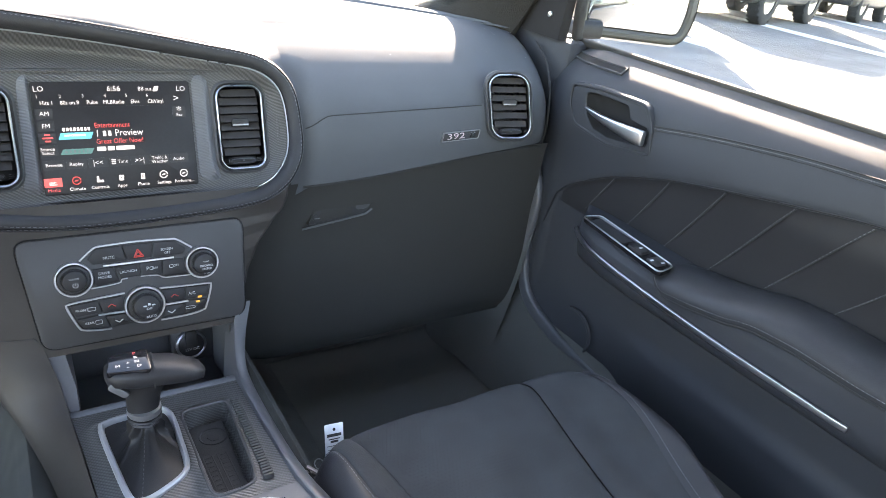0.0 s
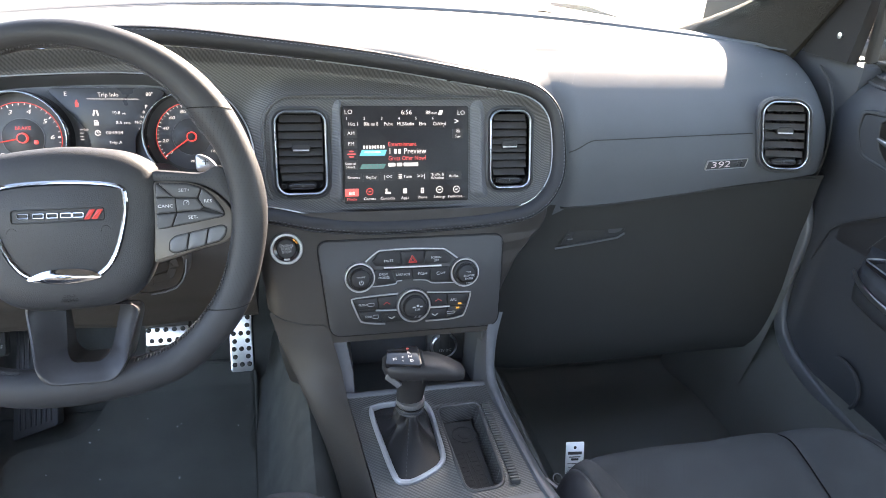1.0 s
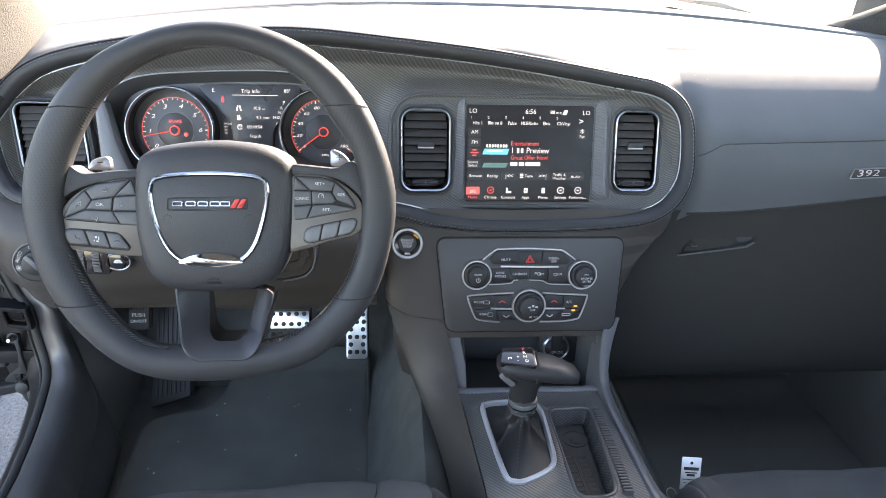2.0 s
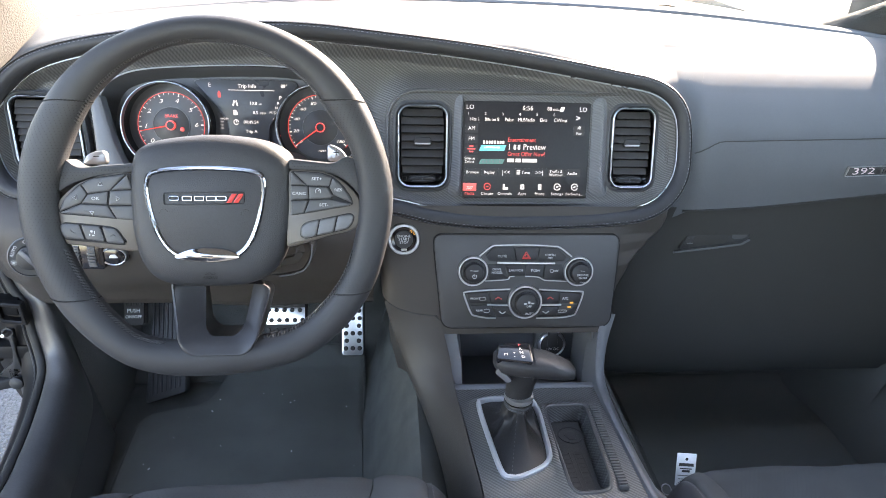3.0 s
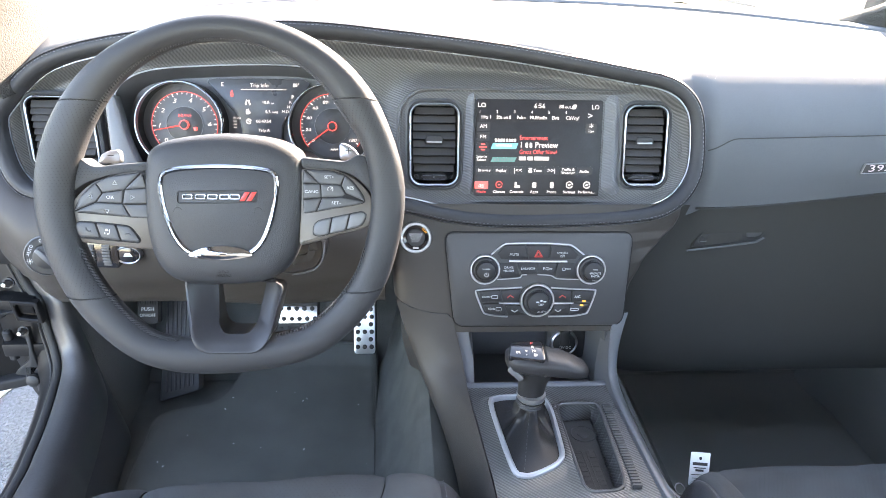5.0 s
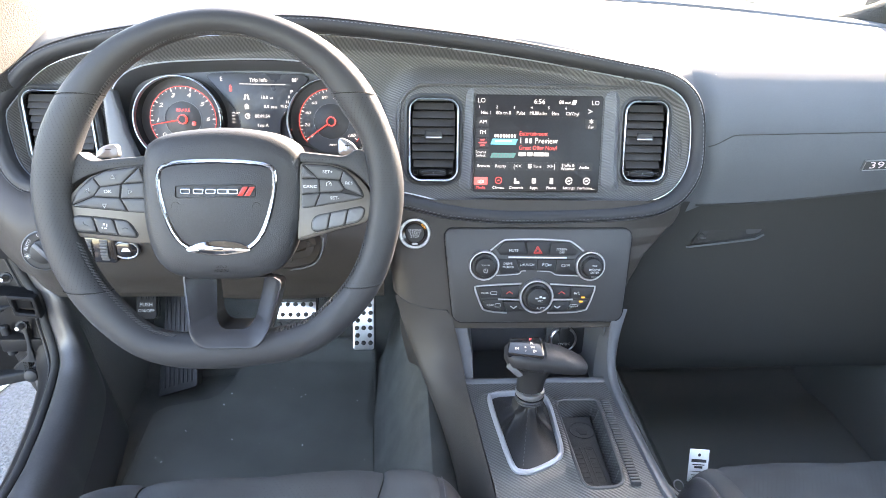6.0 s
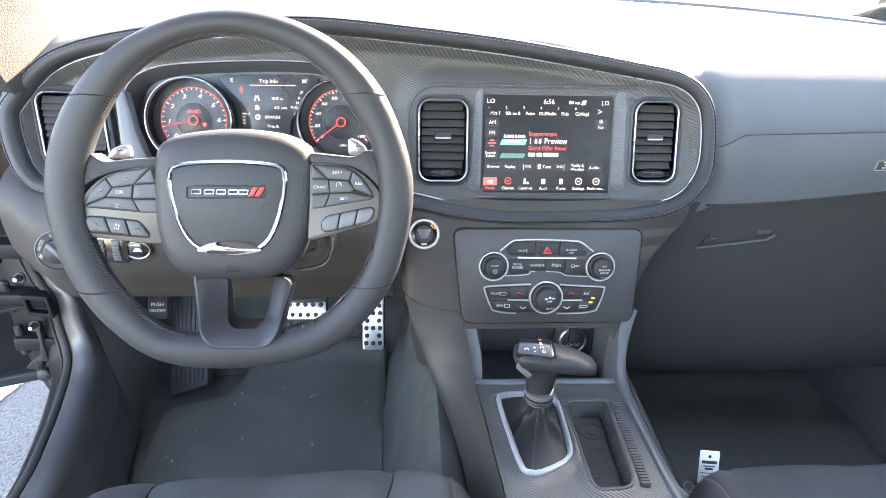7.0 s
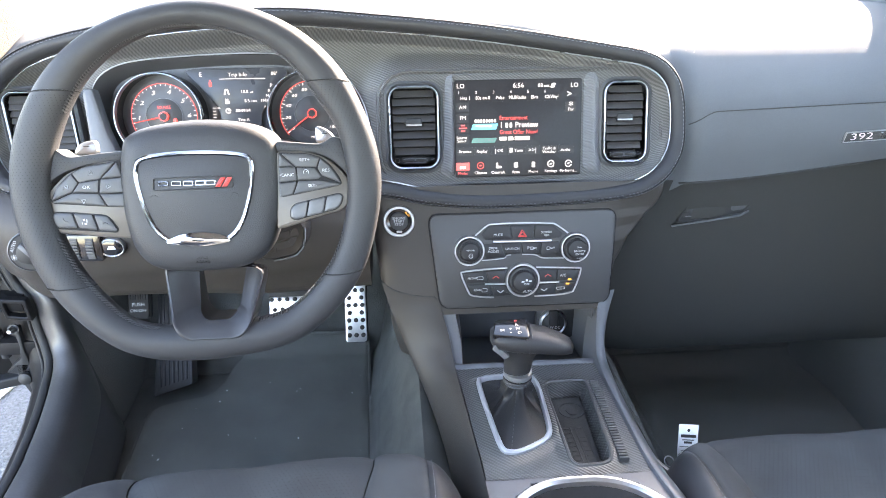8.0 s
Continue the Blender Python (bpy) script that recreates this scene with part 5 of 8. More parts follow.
for k, X in enumerate((326, 349, 370, 391, 409)):
    o = roundpoly([wp(X - 9, 355), wp(X + 9, 355), wp(X + 9, 346), wp(X - 9, 346)], 0.0015)
    part("emblem_bar", frame_ring(o, offset(o, 0.0011), 0.0135, 0.0155, 0.0003), M_DARKCHROME, em, "chrome emblem bar", WM)
for X in (424, 436):
    part("emblem_stripe", plate(roundpoly([wp(X - 7, 358), wp(X + 2, 358), wp(X + 12, 342), wp(X + 3, 342)], 0.0004), 0.0135, 0.0157, 0.0004), M_RED, em, "red slanting stripe", WM)
lettering("SRS", 0.0072, M_HOLE, hub, WM @ Matrix.Translation((*wp(387, 483), 0.0118)), name="embossing", depth=0.0006), lettering("AIRBAG", 0.0042, M_HOLE, hub, WM @ Matrix.Translation((*wp(387, 492), 0.0112)), name="embossing", depth=0.0006)
for X in (308, 450):
    part("horn_mark", tube([WM @ Vector((wp(X, 377).x + p.x, wp(X, 377).y + p.y, 0.0140)) for p in arc(0, 0, 0.004, 20, 200, 8)], 0.0004, WOUT, k=5), M_BLACK, hub)


EYE_FOOT, EYE_UP = Vector((0.1695, 0.0393)), 0.688      # where the drawing of the wheel's face is taken from


def sunk(X, Y, n):
    """The same drawing units for what lies deeper behind the wheel's plane."""
    return EYE_FOOT + (wq(X, Y) - EYE_FOOT) * ((EYE_UP - n) / EYE_UP)


SPOKES = {
    1: dict(rest=[(528, 276), (575, 281), (610, 285), (634, 268), (662, 292), (672, 345), (662, 352), (645, 330), (622, 309), (592, 299), (528, 296)],
            bezel=[(528, 293), (590, 297), (622, 311), (647, 334), (660, 358), (659, 376), (651, 396), (640, 403), (600, 412), (562, 424), (536, 431), (526, 430)],
            field=[(534, 297), (585, 300), (609, 308), (626, 323), (641, 345), (644, 356), (637, 359), (560, 372), (534, 376)],
            cells=[[(540, 299), (585, 302), (606, 309), (600, 324.5), (563, 322.5)], [(608, 310.5), (622, 322), (636, 342), (641, 353), (610, 340), (602.5, 326)], [(566, 325), (598, 326), (608, 341), (602, 345.5), (567, 346.5)],
                   [(535, 323), (563.5, 324), (565, 346.5), (535, 349)], [(536, 300), (561, 322), (535, 321.5)], [(568, 349), (604, 347.5), (640, 355.5), (634, 358.5), (559, 371)], [(535, 351), (565, 349), (556, 371.5), (535, 374.5)]],
            well=[(551, 396), (560, 387), (638, 371), (646, 376), (643, 390), (634, 400), (560, 417), (550, 413)],
            low=[[(553, 396), (562, 388), (583, 383.5), (577.5, 411), (560, 415), (552, 411)], [(586, 383), (614, 377.5), (608, 404.5), (580.5, 410.5)], [(617, 377), (638, 373), (644, 377), (641, 389), (633, 398), (611, 403.5)]],
            paddle=[(597, 254), (603, 251), (618, 257), (629, 268), (635, 282), (597, 282)]),
    -1: dict(rest=[(262, 283), (205, 287), (160, 292), (138, 272), (108, 292), (98, 345), (108, 358), (124, 338), (150, 320), (190, 307), (262, 299)],
             bezel=[(262, 297), (205, 303), (162, 317), (136, 339), (115, 368), (113, 386), (124, 410), (140, 425), (172, 428), (230, 436), (262, 438), (276, 436)],
             field=[(256, 300), (190, 308), (163, 322), (141, 344), (130, 367), (135, 372), (232, 381), (262, 383)],
             cells=[[(171, 320.5), (190, 310.5), (246, 303), (219, 331), (182, 336)], [(169, 321.5), (180, 337), (170, 352), (133, 367), (142, 345)], [(183, 337.5), (217, 333.5), (215, 355), (171, 353)], [(221, 332.5), (258, 330.5), (260, 356), (218, 356)],
                    [(250, 304), (258, 328), (222, 330.5)], [(170, 355), (216, 357.5), (229, 379), (134, 369.5)], [(219, 358.5), (260, 358.5), (262, 381.5), (232, 380)]],
             well=[(131, 393), (139, 386), (170, 388), (231, 395), (249, 420), (246, 427), (140, 417), (133, 405)],
             low=[[(133, 393), (140, 388), (167, 390), (176.5, 416), (142, 414), (135, 404)], [(170, 390.5), (203, 393.5), (212, 421), (179.5, 416.5)], [(206, 394), (229, 397), (246, 420), (244, 424.5), (215, 421.5)]],
             paddle=[(168, 286), (173, 270), (186, 263), (203, 261), (208, 266), (211, 286)]),
}


def spoke(side):
    d = SPOKES[side]

    def q(pts, r, k=5):
        return roundpoly([wq(*p) for p in pts], r, k)
    part("thumb_rest", plate(q(d["rest"], 0.010, 6), -0.022, 0.0030, 0.0025), M_PERF, sw, "perforated leather thumb rest", WM)
    rest = q(d["rest"], 0.010, 6)
    lo, hi = Vector((min(p.x for p in rest), min(p.y for p in rest))), Vector((max(p.x for p in rest), max(p.y for p in rest)))
    core = offset(rest, 0.0035)
    spots = [(WM @ Vector((x, y, 0.0032)), WOUT) for j, y in enumerate(np.arange(lo.y, hi.y, 0.0028)) for x in np.arange(lo.x + 0.0017 * (j % 2), hi.x, 0.0034) if inside(Vector((x, y)), core)]
    tagged(part("perforation", punches(spots, 0.00050), M_HOLE, sw, "rows of punched holes"), kind="stuff")
    b = part("spoke", plate(q(d["bezel"], 0.009, 6), -0.024, 0.0044, 0.0030), M_SPOKE, sw, "satin bronze-grey spoke", WM)
    part("key_field", plate(q(d["field"], 0.004), -0.01, 0.0048, 0.0003), M_HOLE, b, "", WM)
    for c in d["cells"]:
        part("key", plate(offset(q(c, 0.0010, 3), -0.0002), -0.006, 0.0060, 0.0009, dome=0.0003), M_SWITCH, b, "", WM)
    part("key_field", plate(q(d["well"], 0.007), -0.01, 0.0048, 0.0003), M_HOLE, b, "", WM)
    for c in d["low"]:
        # lower keys on the right take the copy coloured as lit
        part("key", plate(offset(q(c, 0.0022, 4), -0.0002), -0.006, 0.0062, 0.0012, dome=0.0005), M_SWITCH_LIT if side > 0 else M_SWITCH, b, "", WM)
    top = 0.0067

    def mark(X, Y):
        return WM @ Matrix.Translation((*wq(X, Y), top))
    if side > 0:
        for t, X, Y in (("SET+", 580, 311.5), ("CANC", 549, 337), ("RES", 617, 331), ("SET-", 592, 357)):
            lettering(t, 0.0042, M_MARK, b, mark(X, Y), squeeze=1.15)
        part("icon", tube([mark(582, 333) @ Vector((p.x, p.y, 0)) for p in arc(0, 0, 0.0026, -40, 220, 12)], 0.0003, WOUT, k=5), M_MARK, b)
        part("icon", tube([mark(582, 333).translation, mark(586, 329).translation], 0.0003, WOUT, k=5), M_MARK, b)
    else:
        lettering("OK", 0.0046, M_MARK, b, mark(195.5, 345), squeeze=1.15)
        for X, Y, a in ((204, 320, 90), (161, 343, 180), (234, 345, 0), (190, 369, 270)):
            part("icon", tube([mark(X, Y) @ Vector((0.0024 * math.cos(radians(a + e)), 0.0024 * math.sin(radians(a + e)), 0)) for e in (0, 120, 240)], 0.00042, WOUT, True, 5), M_MARK, b)
        part("icon", tube([mark(155, 402) @ Vector((p.x, p.y, 0)) for p in arc(0.002, 0.002, 0.0032, 170, 290, 8)], 0.0006, WOUT, k=5), M_DARKTHREAD, b), part("icon", tube([mark(226, 411) @ Vector((p.x, p.y, 0)) for p in arc(0, -0.002, 0.0032, 40, 140, 8)], 0.0006, WOUT, k=5), M_DARKTHREAD, b)
        for k, (X, Y, w_, h_) in enumerate(((189, 402, 5, 5), (192, 409, 6, 3), (194, 404, 2, 8), (186, 408, 2, 4))):
            bar(X, Y, w_, h_, M_MARK, b, mark, name="icon", u=0.0004, r=0.8)
    pad = roundpoly([sunk(X, Y, -0.040) for X, Y in d["paddle"]], 0.005, 5)
    pl = part("shift_paddle", plate(pad, -0.048, -0.040, 0.002), M_BRIGHT, sw, "satin metal shift paddle", WM)
    c = sum(pad, Vector((0, 0))) / len(pad)
    part("symbol", box(c.x - 0.003, c.x + 0.003, c.y - 0.0004, c.y + 0.0004, -0.0402, -0.0397), M_BLACK, pl, "", WM), part("symbol", box(c.x - 0.0004, c.x + 0.0004, c.y - 0.003, c.y + 0.003, -0.0402, -0.0397), M_BLACK, pl, "", WM) if side > 0 else None


spoke(1), spoke(-1)
uo = roundpoly([wp(304, 500), wp(328, 604), wp(348, 633), wp(454, 633), wp(474, 604), wp(496, 512)], 0.012, 6)
ui = roundpoly([wp(362, 496), wp(372, 584), wp(386, 600), wp(432, 600), wp(444, 584), wp(458, 488)], 0.008, 6)


def over_rim(p, n):      # the foot of the spoke climbs over the rim
    s = smooth01(-p.y, 0.112, 0.158)
    return Vector((p.x, p.y, n * (1 - 0.8 * s) + 0.0195 * s if n > -0.025 else n))


dish = [[p.lerp(q, t) for p, q in zip(uo, ui)] for t in (0.0, 0.05, 0.11, 0.16, 0.45, 0.8, 1.0)]
part("lower_spoke", loft([[over_rim(p, n) for p in r] for r, n in ((dish[0], -0.026), (dish[0], -0.005), (dish[1], -0.0008), (dish[2], -0.0006), (dish[3], -0.0030), (dish[4], -0.0095), (dish[5], -0.015), (dish[6], -0.020), (dish[6], -0.034))], caps=(False, False)), M_BLACKSATIN, sw, "satin black dished U-shaped lower spoke", WM, smooth=35)
part("back_cover", lathe([(0.062, -0.10), (0.066, -0.06), (0.060, -0.035)], 32), M_BLACK, sw, "", WM @ Matrix.Translation((0, -0.01, 0)))
# column shroud and stalk boot
sh = thing("column_shroud", (-0.37, -0.12, 0.74), "dark plastic steering column shroud behind the wheel", "column shroud")
rings = []
for d, w, h in ((-0.30, 0.075, 0.07), (-0.16, 0.068, 0.062), (-0.09, 0.058, 0.055), (-0.075, 0.05, 0.05)):
    rings.append([Vector((p.x, p.y, d)) for p in rrect(0, -0.03, 2 * w, 2 * h, 0.03, 6)])
part("shroud", loft(rings), M_LOWER, sh, "", WM)
boot_o = roundpoly([sunk(X, Y, -0.10) for X, Y in ((488, 430), (560, 412), (569, 425), (569, 450), (556, 474), (513, 483), (486, 482))], 0.010, 5)
part("stalk_boot", loft([[Vector((p.x, p.y, n)) for p in offset(boot_o, d)] for n, d in ((-0.16, 0.0), (-0.103, 0.0), (-0.100, 0.002), (-0.106, 0.010), (-0.104, 0.018), (-0.112, 0.024))]), M_LOWER, sh, "folded soft boot round the column", WM)
part("chrome_edge", tube([WM @ Vector((*sunk(X, Y, -0.099), -0.099)) for X, Y in ((512, 484), (535, 481), (553, 475), (564, 463), (569, 448), (570, 428))], 0.0011, WOUT, k=6), M_SATIN, sh, "pale trim edge")


# ---- centre console ----
con = thing("centre_console", (0, -0.45, 0.27), "dark centre console with carbon shift plate and rubber-lined tray", "console")
CT = pose(0, -0.19, 0.52, -5.71, 0, 0)
CUP = CT.to_3x3() @ Vector((0, 0, 1))


def half_l(y):
    return lerp_table([(-0.6, -0.085), (-0.371, -0.0870), (-0.273, -0.092), (-0.17, -0.098), (-0.10, -0.106)], y)


def half_r(y):
    return lerp_table([(-0.6, 0.113), (-0.385, 0.0985), (-0.30, 0.0975), (-0.17, 0.100), (-0.10, 0.116)], y)


# wings that flow down from the stack beside the shift plate: outer line, inner line, then rows between them
def wing(side, outer, inner, bulge, mat, label):
    a, b = resample(catmull(outer, 8), 44), resample(catmull(inner, 8), 44)
    rows = []
    for i, (p, q) in enumerate(zip(a, b)):
        s = i / 43
        w = (p - q).length
        mid = [q.lerp(p, t) + Vector((0, -0.5 * bulge, bulge)) * math.sin(math.pi * t ** 0.8) * min(1, w / 0.03) * smooth01(s, 0.0, 0.12) for t in (0.12, 0.3, 0.5, 0.7, 0.88)]
        deep = Vector((-side * 0.012, 0.018, -0.03)) * smooth01(s, 0.0, 0.2) + Vector((0, 0.03, -0.004)) * (1 - smooth01(s, 0.0, 0.2))
        low = Vector((-side * 0.002, 0.035 * (1 - s), -0.03)), Vector((-side * 0.006, 0.09 * (1 - s), -0.075)), Vector((-side * 0.010, 0.12 * (1 - s), -0.15))
        rows.append([q + deep, q + Vector((0, 0.001, -0.002)), q] + mid + [p] + [p + v for v in low])
    return part("side_wing", quad_strip(rows), mat, con, label, smooth=60)


wing(-1, [(-0.1925, -0.090, 0.6105), (-0.180, -0.100, 0.568), (-0.165, -0.115, 0.530), (-0.142, -0.160, 0.492), (-0.124, -0.225, 0.470), (-0.114, -0.300, 0.459), (-0.113, -0.45, 0.462), (-0.113, -0.62, 0.47)],
     [(-0.1165, -0.1015, 0.5915), (-0.108, -0.115, 0.564), (-0.102, -0.135, 0.544), (-0.0975, -0.166, 0.5225), (-0.092, -0.273, 0.531), (-0.087, -0.371, 0.541), (-0.085, -0.46, 0.549), (-0.085, -0.62, 0.563)], 0.005, M_LOWER, "grey-brown wing sweeping down from the stack")
wing(1, [(0.137, -0.0985, 0.5900), (0.124, -0.120, 0.558), (0.113, -0.155, 0.530), (0.112, -0.198, 0.518), (0.111, -0.291, 0.523), (0.113, -0.368, 0.530), (0.124, -0.46, 0.54), (0.13, -0.62, 0.55)],
     [(0.1165, -0.102, 0.5900), (0.106, -0.125, 0.556), (0.098, -0.165, 0.528), (0.0955, -0.215, 0.528), (0.0955, -0.298, 0.535), (0.096, -0.377, 0.543), (0.105, -0.46, 0.552), (0.112, -0.62, 0.566)], 0.006, M_SATIN, "satin grey rail sweeping down from the stack")

# shift plate: carbon skin with a sunken tray
BOOT = [(-0.070, -0.026), (-0.063, -0.014), (-0.0375, -0.0107), (-0.011, -0.009), (0.000, -0.018), (0.0035, -0.041), (0.002, -0.080), (-0.0005, -0.121), (-0.0060, -0.136), (-0.018, -0.147), (-0.041, -0.159), (-0.053, -0.1595), (-0.0605, -0.150), (-0.0660, -0.096)]
boot2 = [Vector((p.x, p.y)) for p in resample(catmull([Vector((*p, 0)) for p in BOOT], 8, True), 80, True)]
TRAY = roundpoly([(0.013, -0.036), (0.020, -0.0275), (0.066, -0.0262), (0.0690, -0.034), (0.0600, -0.167), (0.0540, -0.182), (0.0427, -0.186), (0.0174, -0.187), (0.0115, -0.178)], 0.008, 6)
tray2 = [Vector((p.x, p.y)) for p in resample([p.to_3d() for p in TRAY], 90, True)]
BN, TN = np.array([tuple(p) for p in boot2]), np.array([tuple(p) for p in tray2])


def skin_n(x, y):
    p = Vector((x, y))
    if inside(p, tray2):
        d = float(np.sqrt(((TN - (x, y)) ** 2).sum(1).min()))
        return -0.022 * smooth01(d, 0.0, 0.005)
    db = float(np.sqrt(((BN - (x, y)) ** 2).sum(1).min()))
    if inside(p, boot2):
        return -0.004
    dt = float(np.sqrt(((TN - (x, y)) ** 2).sum(1).min()))
    return 0.004 * (1 - smooth01(db, 0.004, 0.016)) + 0.004 * (1 - smooth01(dt, 0.003, 0.014))


bm = bmesh.new()
rows = []
for y in np.linspace(0.022, -0.198, 84):
    wy = -0.19 + y
    a, b = half_l(wy) + 0.002, half_r(wy) - 0.002
    rows.append([Vector((x, y, skin_n(x, y))) for x in np.linspace(a, b - 0.002, 72)])
part("shift_plate", quad_strip(rows, bm), M_CARBON, con, "carbon-look shift plate with a sunken tray", CT, smooth=50)
ring = part("boot_ring", sweep([CT @ Vector((p.x, p.y, 0.0065)) for p in boot2], [Vector(p) for p in ((-0.0040, -0.006), (-0.0037, 0.0004), (-0.0018, 0.0022), (0.0008, 0.0022), (0.0026, -0.0010), (0.0031, -0.006))], CUP, True), M_RINGPAINT, con, "satin chrome ring round the shift boot")
part("tray_rim", tube([CT @ Vector((p.x, p.y, 0.0042)) for p in tray2], 0.0022, CUP, True, 8), M_PANEL, con, "raised tray rim")
mat_o = [Vector((p.x, p.y)) for p in offset(tray2, 0.007)]
mt_ = part("tray_mat", plate(mat_o, -0.022, -0.0165, 0.0015), M_RUBBER, con, "black rubber tray mat", CT)
part("embossed_emblem", frame_ring([Vector((0.043, -0.062)) + p for p in circle(0.0165, 28)], [Vector((0.043, -0.062)) + p for p in circle(0.0145, 28)], -0.017, -0.0156, 0.0004), M_RUBBER, mt_, "", CT)
part("embossed_emblem", plate([Vector((0.043, -0.062)) + p for p in circle(0.008, 6, 0.010)], -0.017, -0.0158, 0.0004), M_RUBBER, mt_, "", CT)
for k in range(2):
    part("embossed_bar", frame_ring(rrect(0.027 + 0.016 * k, -0.13, 0.012, 0.072, 0.002), rrect(0.027 + 0.016 * k, -0.13, 0.009, 0.068, 0.002), -0.017, -0.0161, 0.0002), M_RUBBER, mt_, "", CT)
    for j in range(9):
        part("embossed_bar", box(0.0235 + 0.016 * k, 0.0305 + 0.016 * k, -0.163 + 0.008 * j, -0.158 + 0.008 * j, -0.017, -0.0162), M_RUBBER, mt_, "", CT)
# teeth down the tray's far flank
for k in range(32):
    y = -0.030 - 0.0048 * k
    x = 0.0735 - 0.055 * (-(y + 0.03))
    part("rib", box(x, x + 0.011, y - 0.0016, y + 0.0016, -0.001, 0.0062, 0.0010), M_PANEL, con, "", CT)
# cup holder with its bright surround
cy = -0.47
cup_o = [Vector((p.x * 1.0, p.y)) for p in rrect(0.012, -0.300, 0.190, 0.200, 0.085, 12)]
part("cup_well", loft([at_n(offset(cup_o, 0.008), 0.001), at_n(offset(cup_o, 0.012), -0.06)], caps=(False, True)), M_DEEP, con, "dark cup well", CT)
part("cup_surround", frame_ring(cup_o, offset(cup_o, 0.009), -0.004, 0.005, 0.003), M_SILVER, con, "satin chrome cup surround", CT)
rows = []
for y in np.linspace(-0.196, -0.44, 30):
    a, b = half_l(-0.19 + y), half_r(-0.19 + y)
    rows.append([Vector((x, y, 0.0 if not inside(Vector((x, y)), offset(cup_o, 0.004)) else -0.06)) for x in np.linspace(a, b, 40)])
part("rear_deck", quad_strip(rows), M_SATIN, con, "satin grey deck behind the shift plate", CT, smooth=50)
# cubby under the climate panel
part("cubby", loft([[Vector(p) for p in ((-0.100, y0, z0), (0.110, y0, z0), (0.112, y1, z1), (-0.102, y1, z1))] for y0, y1, z0, z1 in ((-0.160, -0.104, 0.455, 0.572), (0.0, 0.0, 0.445, 0.572))], caps=(False, True)), M_SATIN, con, "dark open cubby")
part("cubby_frame", loft([[Vector(p) for p in ((xf, y, z), (-0.086 - 0.005 * k, y - 0.002, z), (-0.084 - 0.004 * k, y + 0.012, z), (-0.084, y + 0.05, z), (xf, y + 0.05, z))] for k, y, z, xf in ((0, -0.160, 0.512, -0.0975), (0, -0.134, 0.538, -0.1025), (1, -0.110, 0.562, -0.108), (1, -0.102, 0.578, -0.113))]), M_SATIN, con, "grey upright frame of the cubby")
part("cubby_wall", plate(roundpoly([(-0.01, -0.06), (0.075, -0.055), (0.08, 0.055), (0.02, 0.055)], 0.006), 0, 0.004, 0.002), M_SATIN, con, "grey inner wall", Matrix.Translation((0.106, -0.125, 0.52)) @ pose(0, 0, 0, 90, 0, 96))
part("cubby_wall", plate(roundpoly([(-0.01, -0.06), (0.075, -0.055), (0.08, 0.055), (0.02, 0.055)], 0.006), 0, 0.004, 0.002), M_SATIN, con, "grey inner wall", Matrix.Translation((-0.099, -0.125, 0.52)) @ pose(0, 0, 0, 90, 0, 88))
part("cubby_sill", box(-0.10, 0.112, -0.172, -0.160, 0.50, 0.520, 0.003), M_SATIN, con, "")
part("shelf_lid", box(-0.085, 0.03, -0.095, -0.06, 0.556, 0.570, 0.004), M_BLACK, con, "")
so = thing("power_socket", (0.073, -0.03, 0.489), "round black twelve-volt socket cap with a pale ring", "power socket")
SM = pose(0.071, -0.030, 0.489, 80, 0, 0)
part("ring", lathe([(0.0215, -0.004), (0.0215, 0.004), (0.0195, 0.0055), (0.0180, 0.004), (0.0180, -0.004)], 36), M_SILVER, so, "pale ring", SM)
part("cap", lathe([(0.018, -0.004), (0.018, 0.004), (0.016, 0.0055), (0.001, 0.006)], 36), M_BLACK, so, "", SM)
part("cap_tab", plate(rrect(0, 0.010, 0.016, 0.026, 0.004), 0.003, 0.0085, 0.002), M_BLACK, so, "", SM)
lettering("12V DC", 0.0062, M_MARK, so, SM @ Matrix.Translation((0, -0.005, 0.0088)))
part("plate", plate(rrect(0.004, 0.002, 0.062, 0.062, 0.006), -0.012, -0.003, 0.002), M_PANEL, so, "", SM)

# ---- gear shifter ----
gs = thing("gear_shifter", (-0.025, -0.24, 0.53), "black gear shifter with leather boot and lit gear letters", "gear lever")
LEV = Matrix.Translation((-0.1965, -0.8776, 1.112)) @ Matrix.Scale(0.954, 4) @ Matrix.Translation((0.1965, 0.8776, -1.112))     # the lever leans back over its boot
rings = []
for x, w, h, z, y in ((-0.058, 0.004, 0.004, 0.603, -0.219), (-0.0565, 0.012, 0.0075, 0.604, -0.219), (-0.050, 0.0185, 0.0118, 0.604, -0.220), (-0.030, 0.0225, 0.0142, 0.603, -0.221), (-0.010, 0.0225, 0.0140, 0.6015, -0.222), (0.012, 0.0215, 0.0130, 0.598, -0.223), (0.030, 0.0190, 0.0100, 0.593, -0.224), (0.042, 0.0135, 0.0072, 0.590, -0.225), (0.046, 0.004, 0.003, 0.589, -0.225)):
    rings.append([LEV @ Vector((x, y + w * math.copysign(abs(math.cos(a)) ** 0.75, math.cos(a)), z + h * math.copysign(abs(math.sin(a)) ** 0.8, math.sin(a)))) for a in [2 * math.pi * i / 24 for i in range(24)]])
grip = part("grip", loft(rings), M_INSET, gs, "moulded black grip")
tilt = LEV @ pose(-0.031, -0.2215, 0.6165, 8, 0, -6)
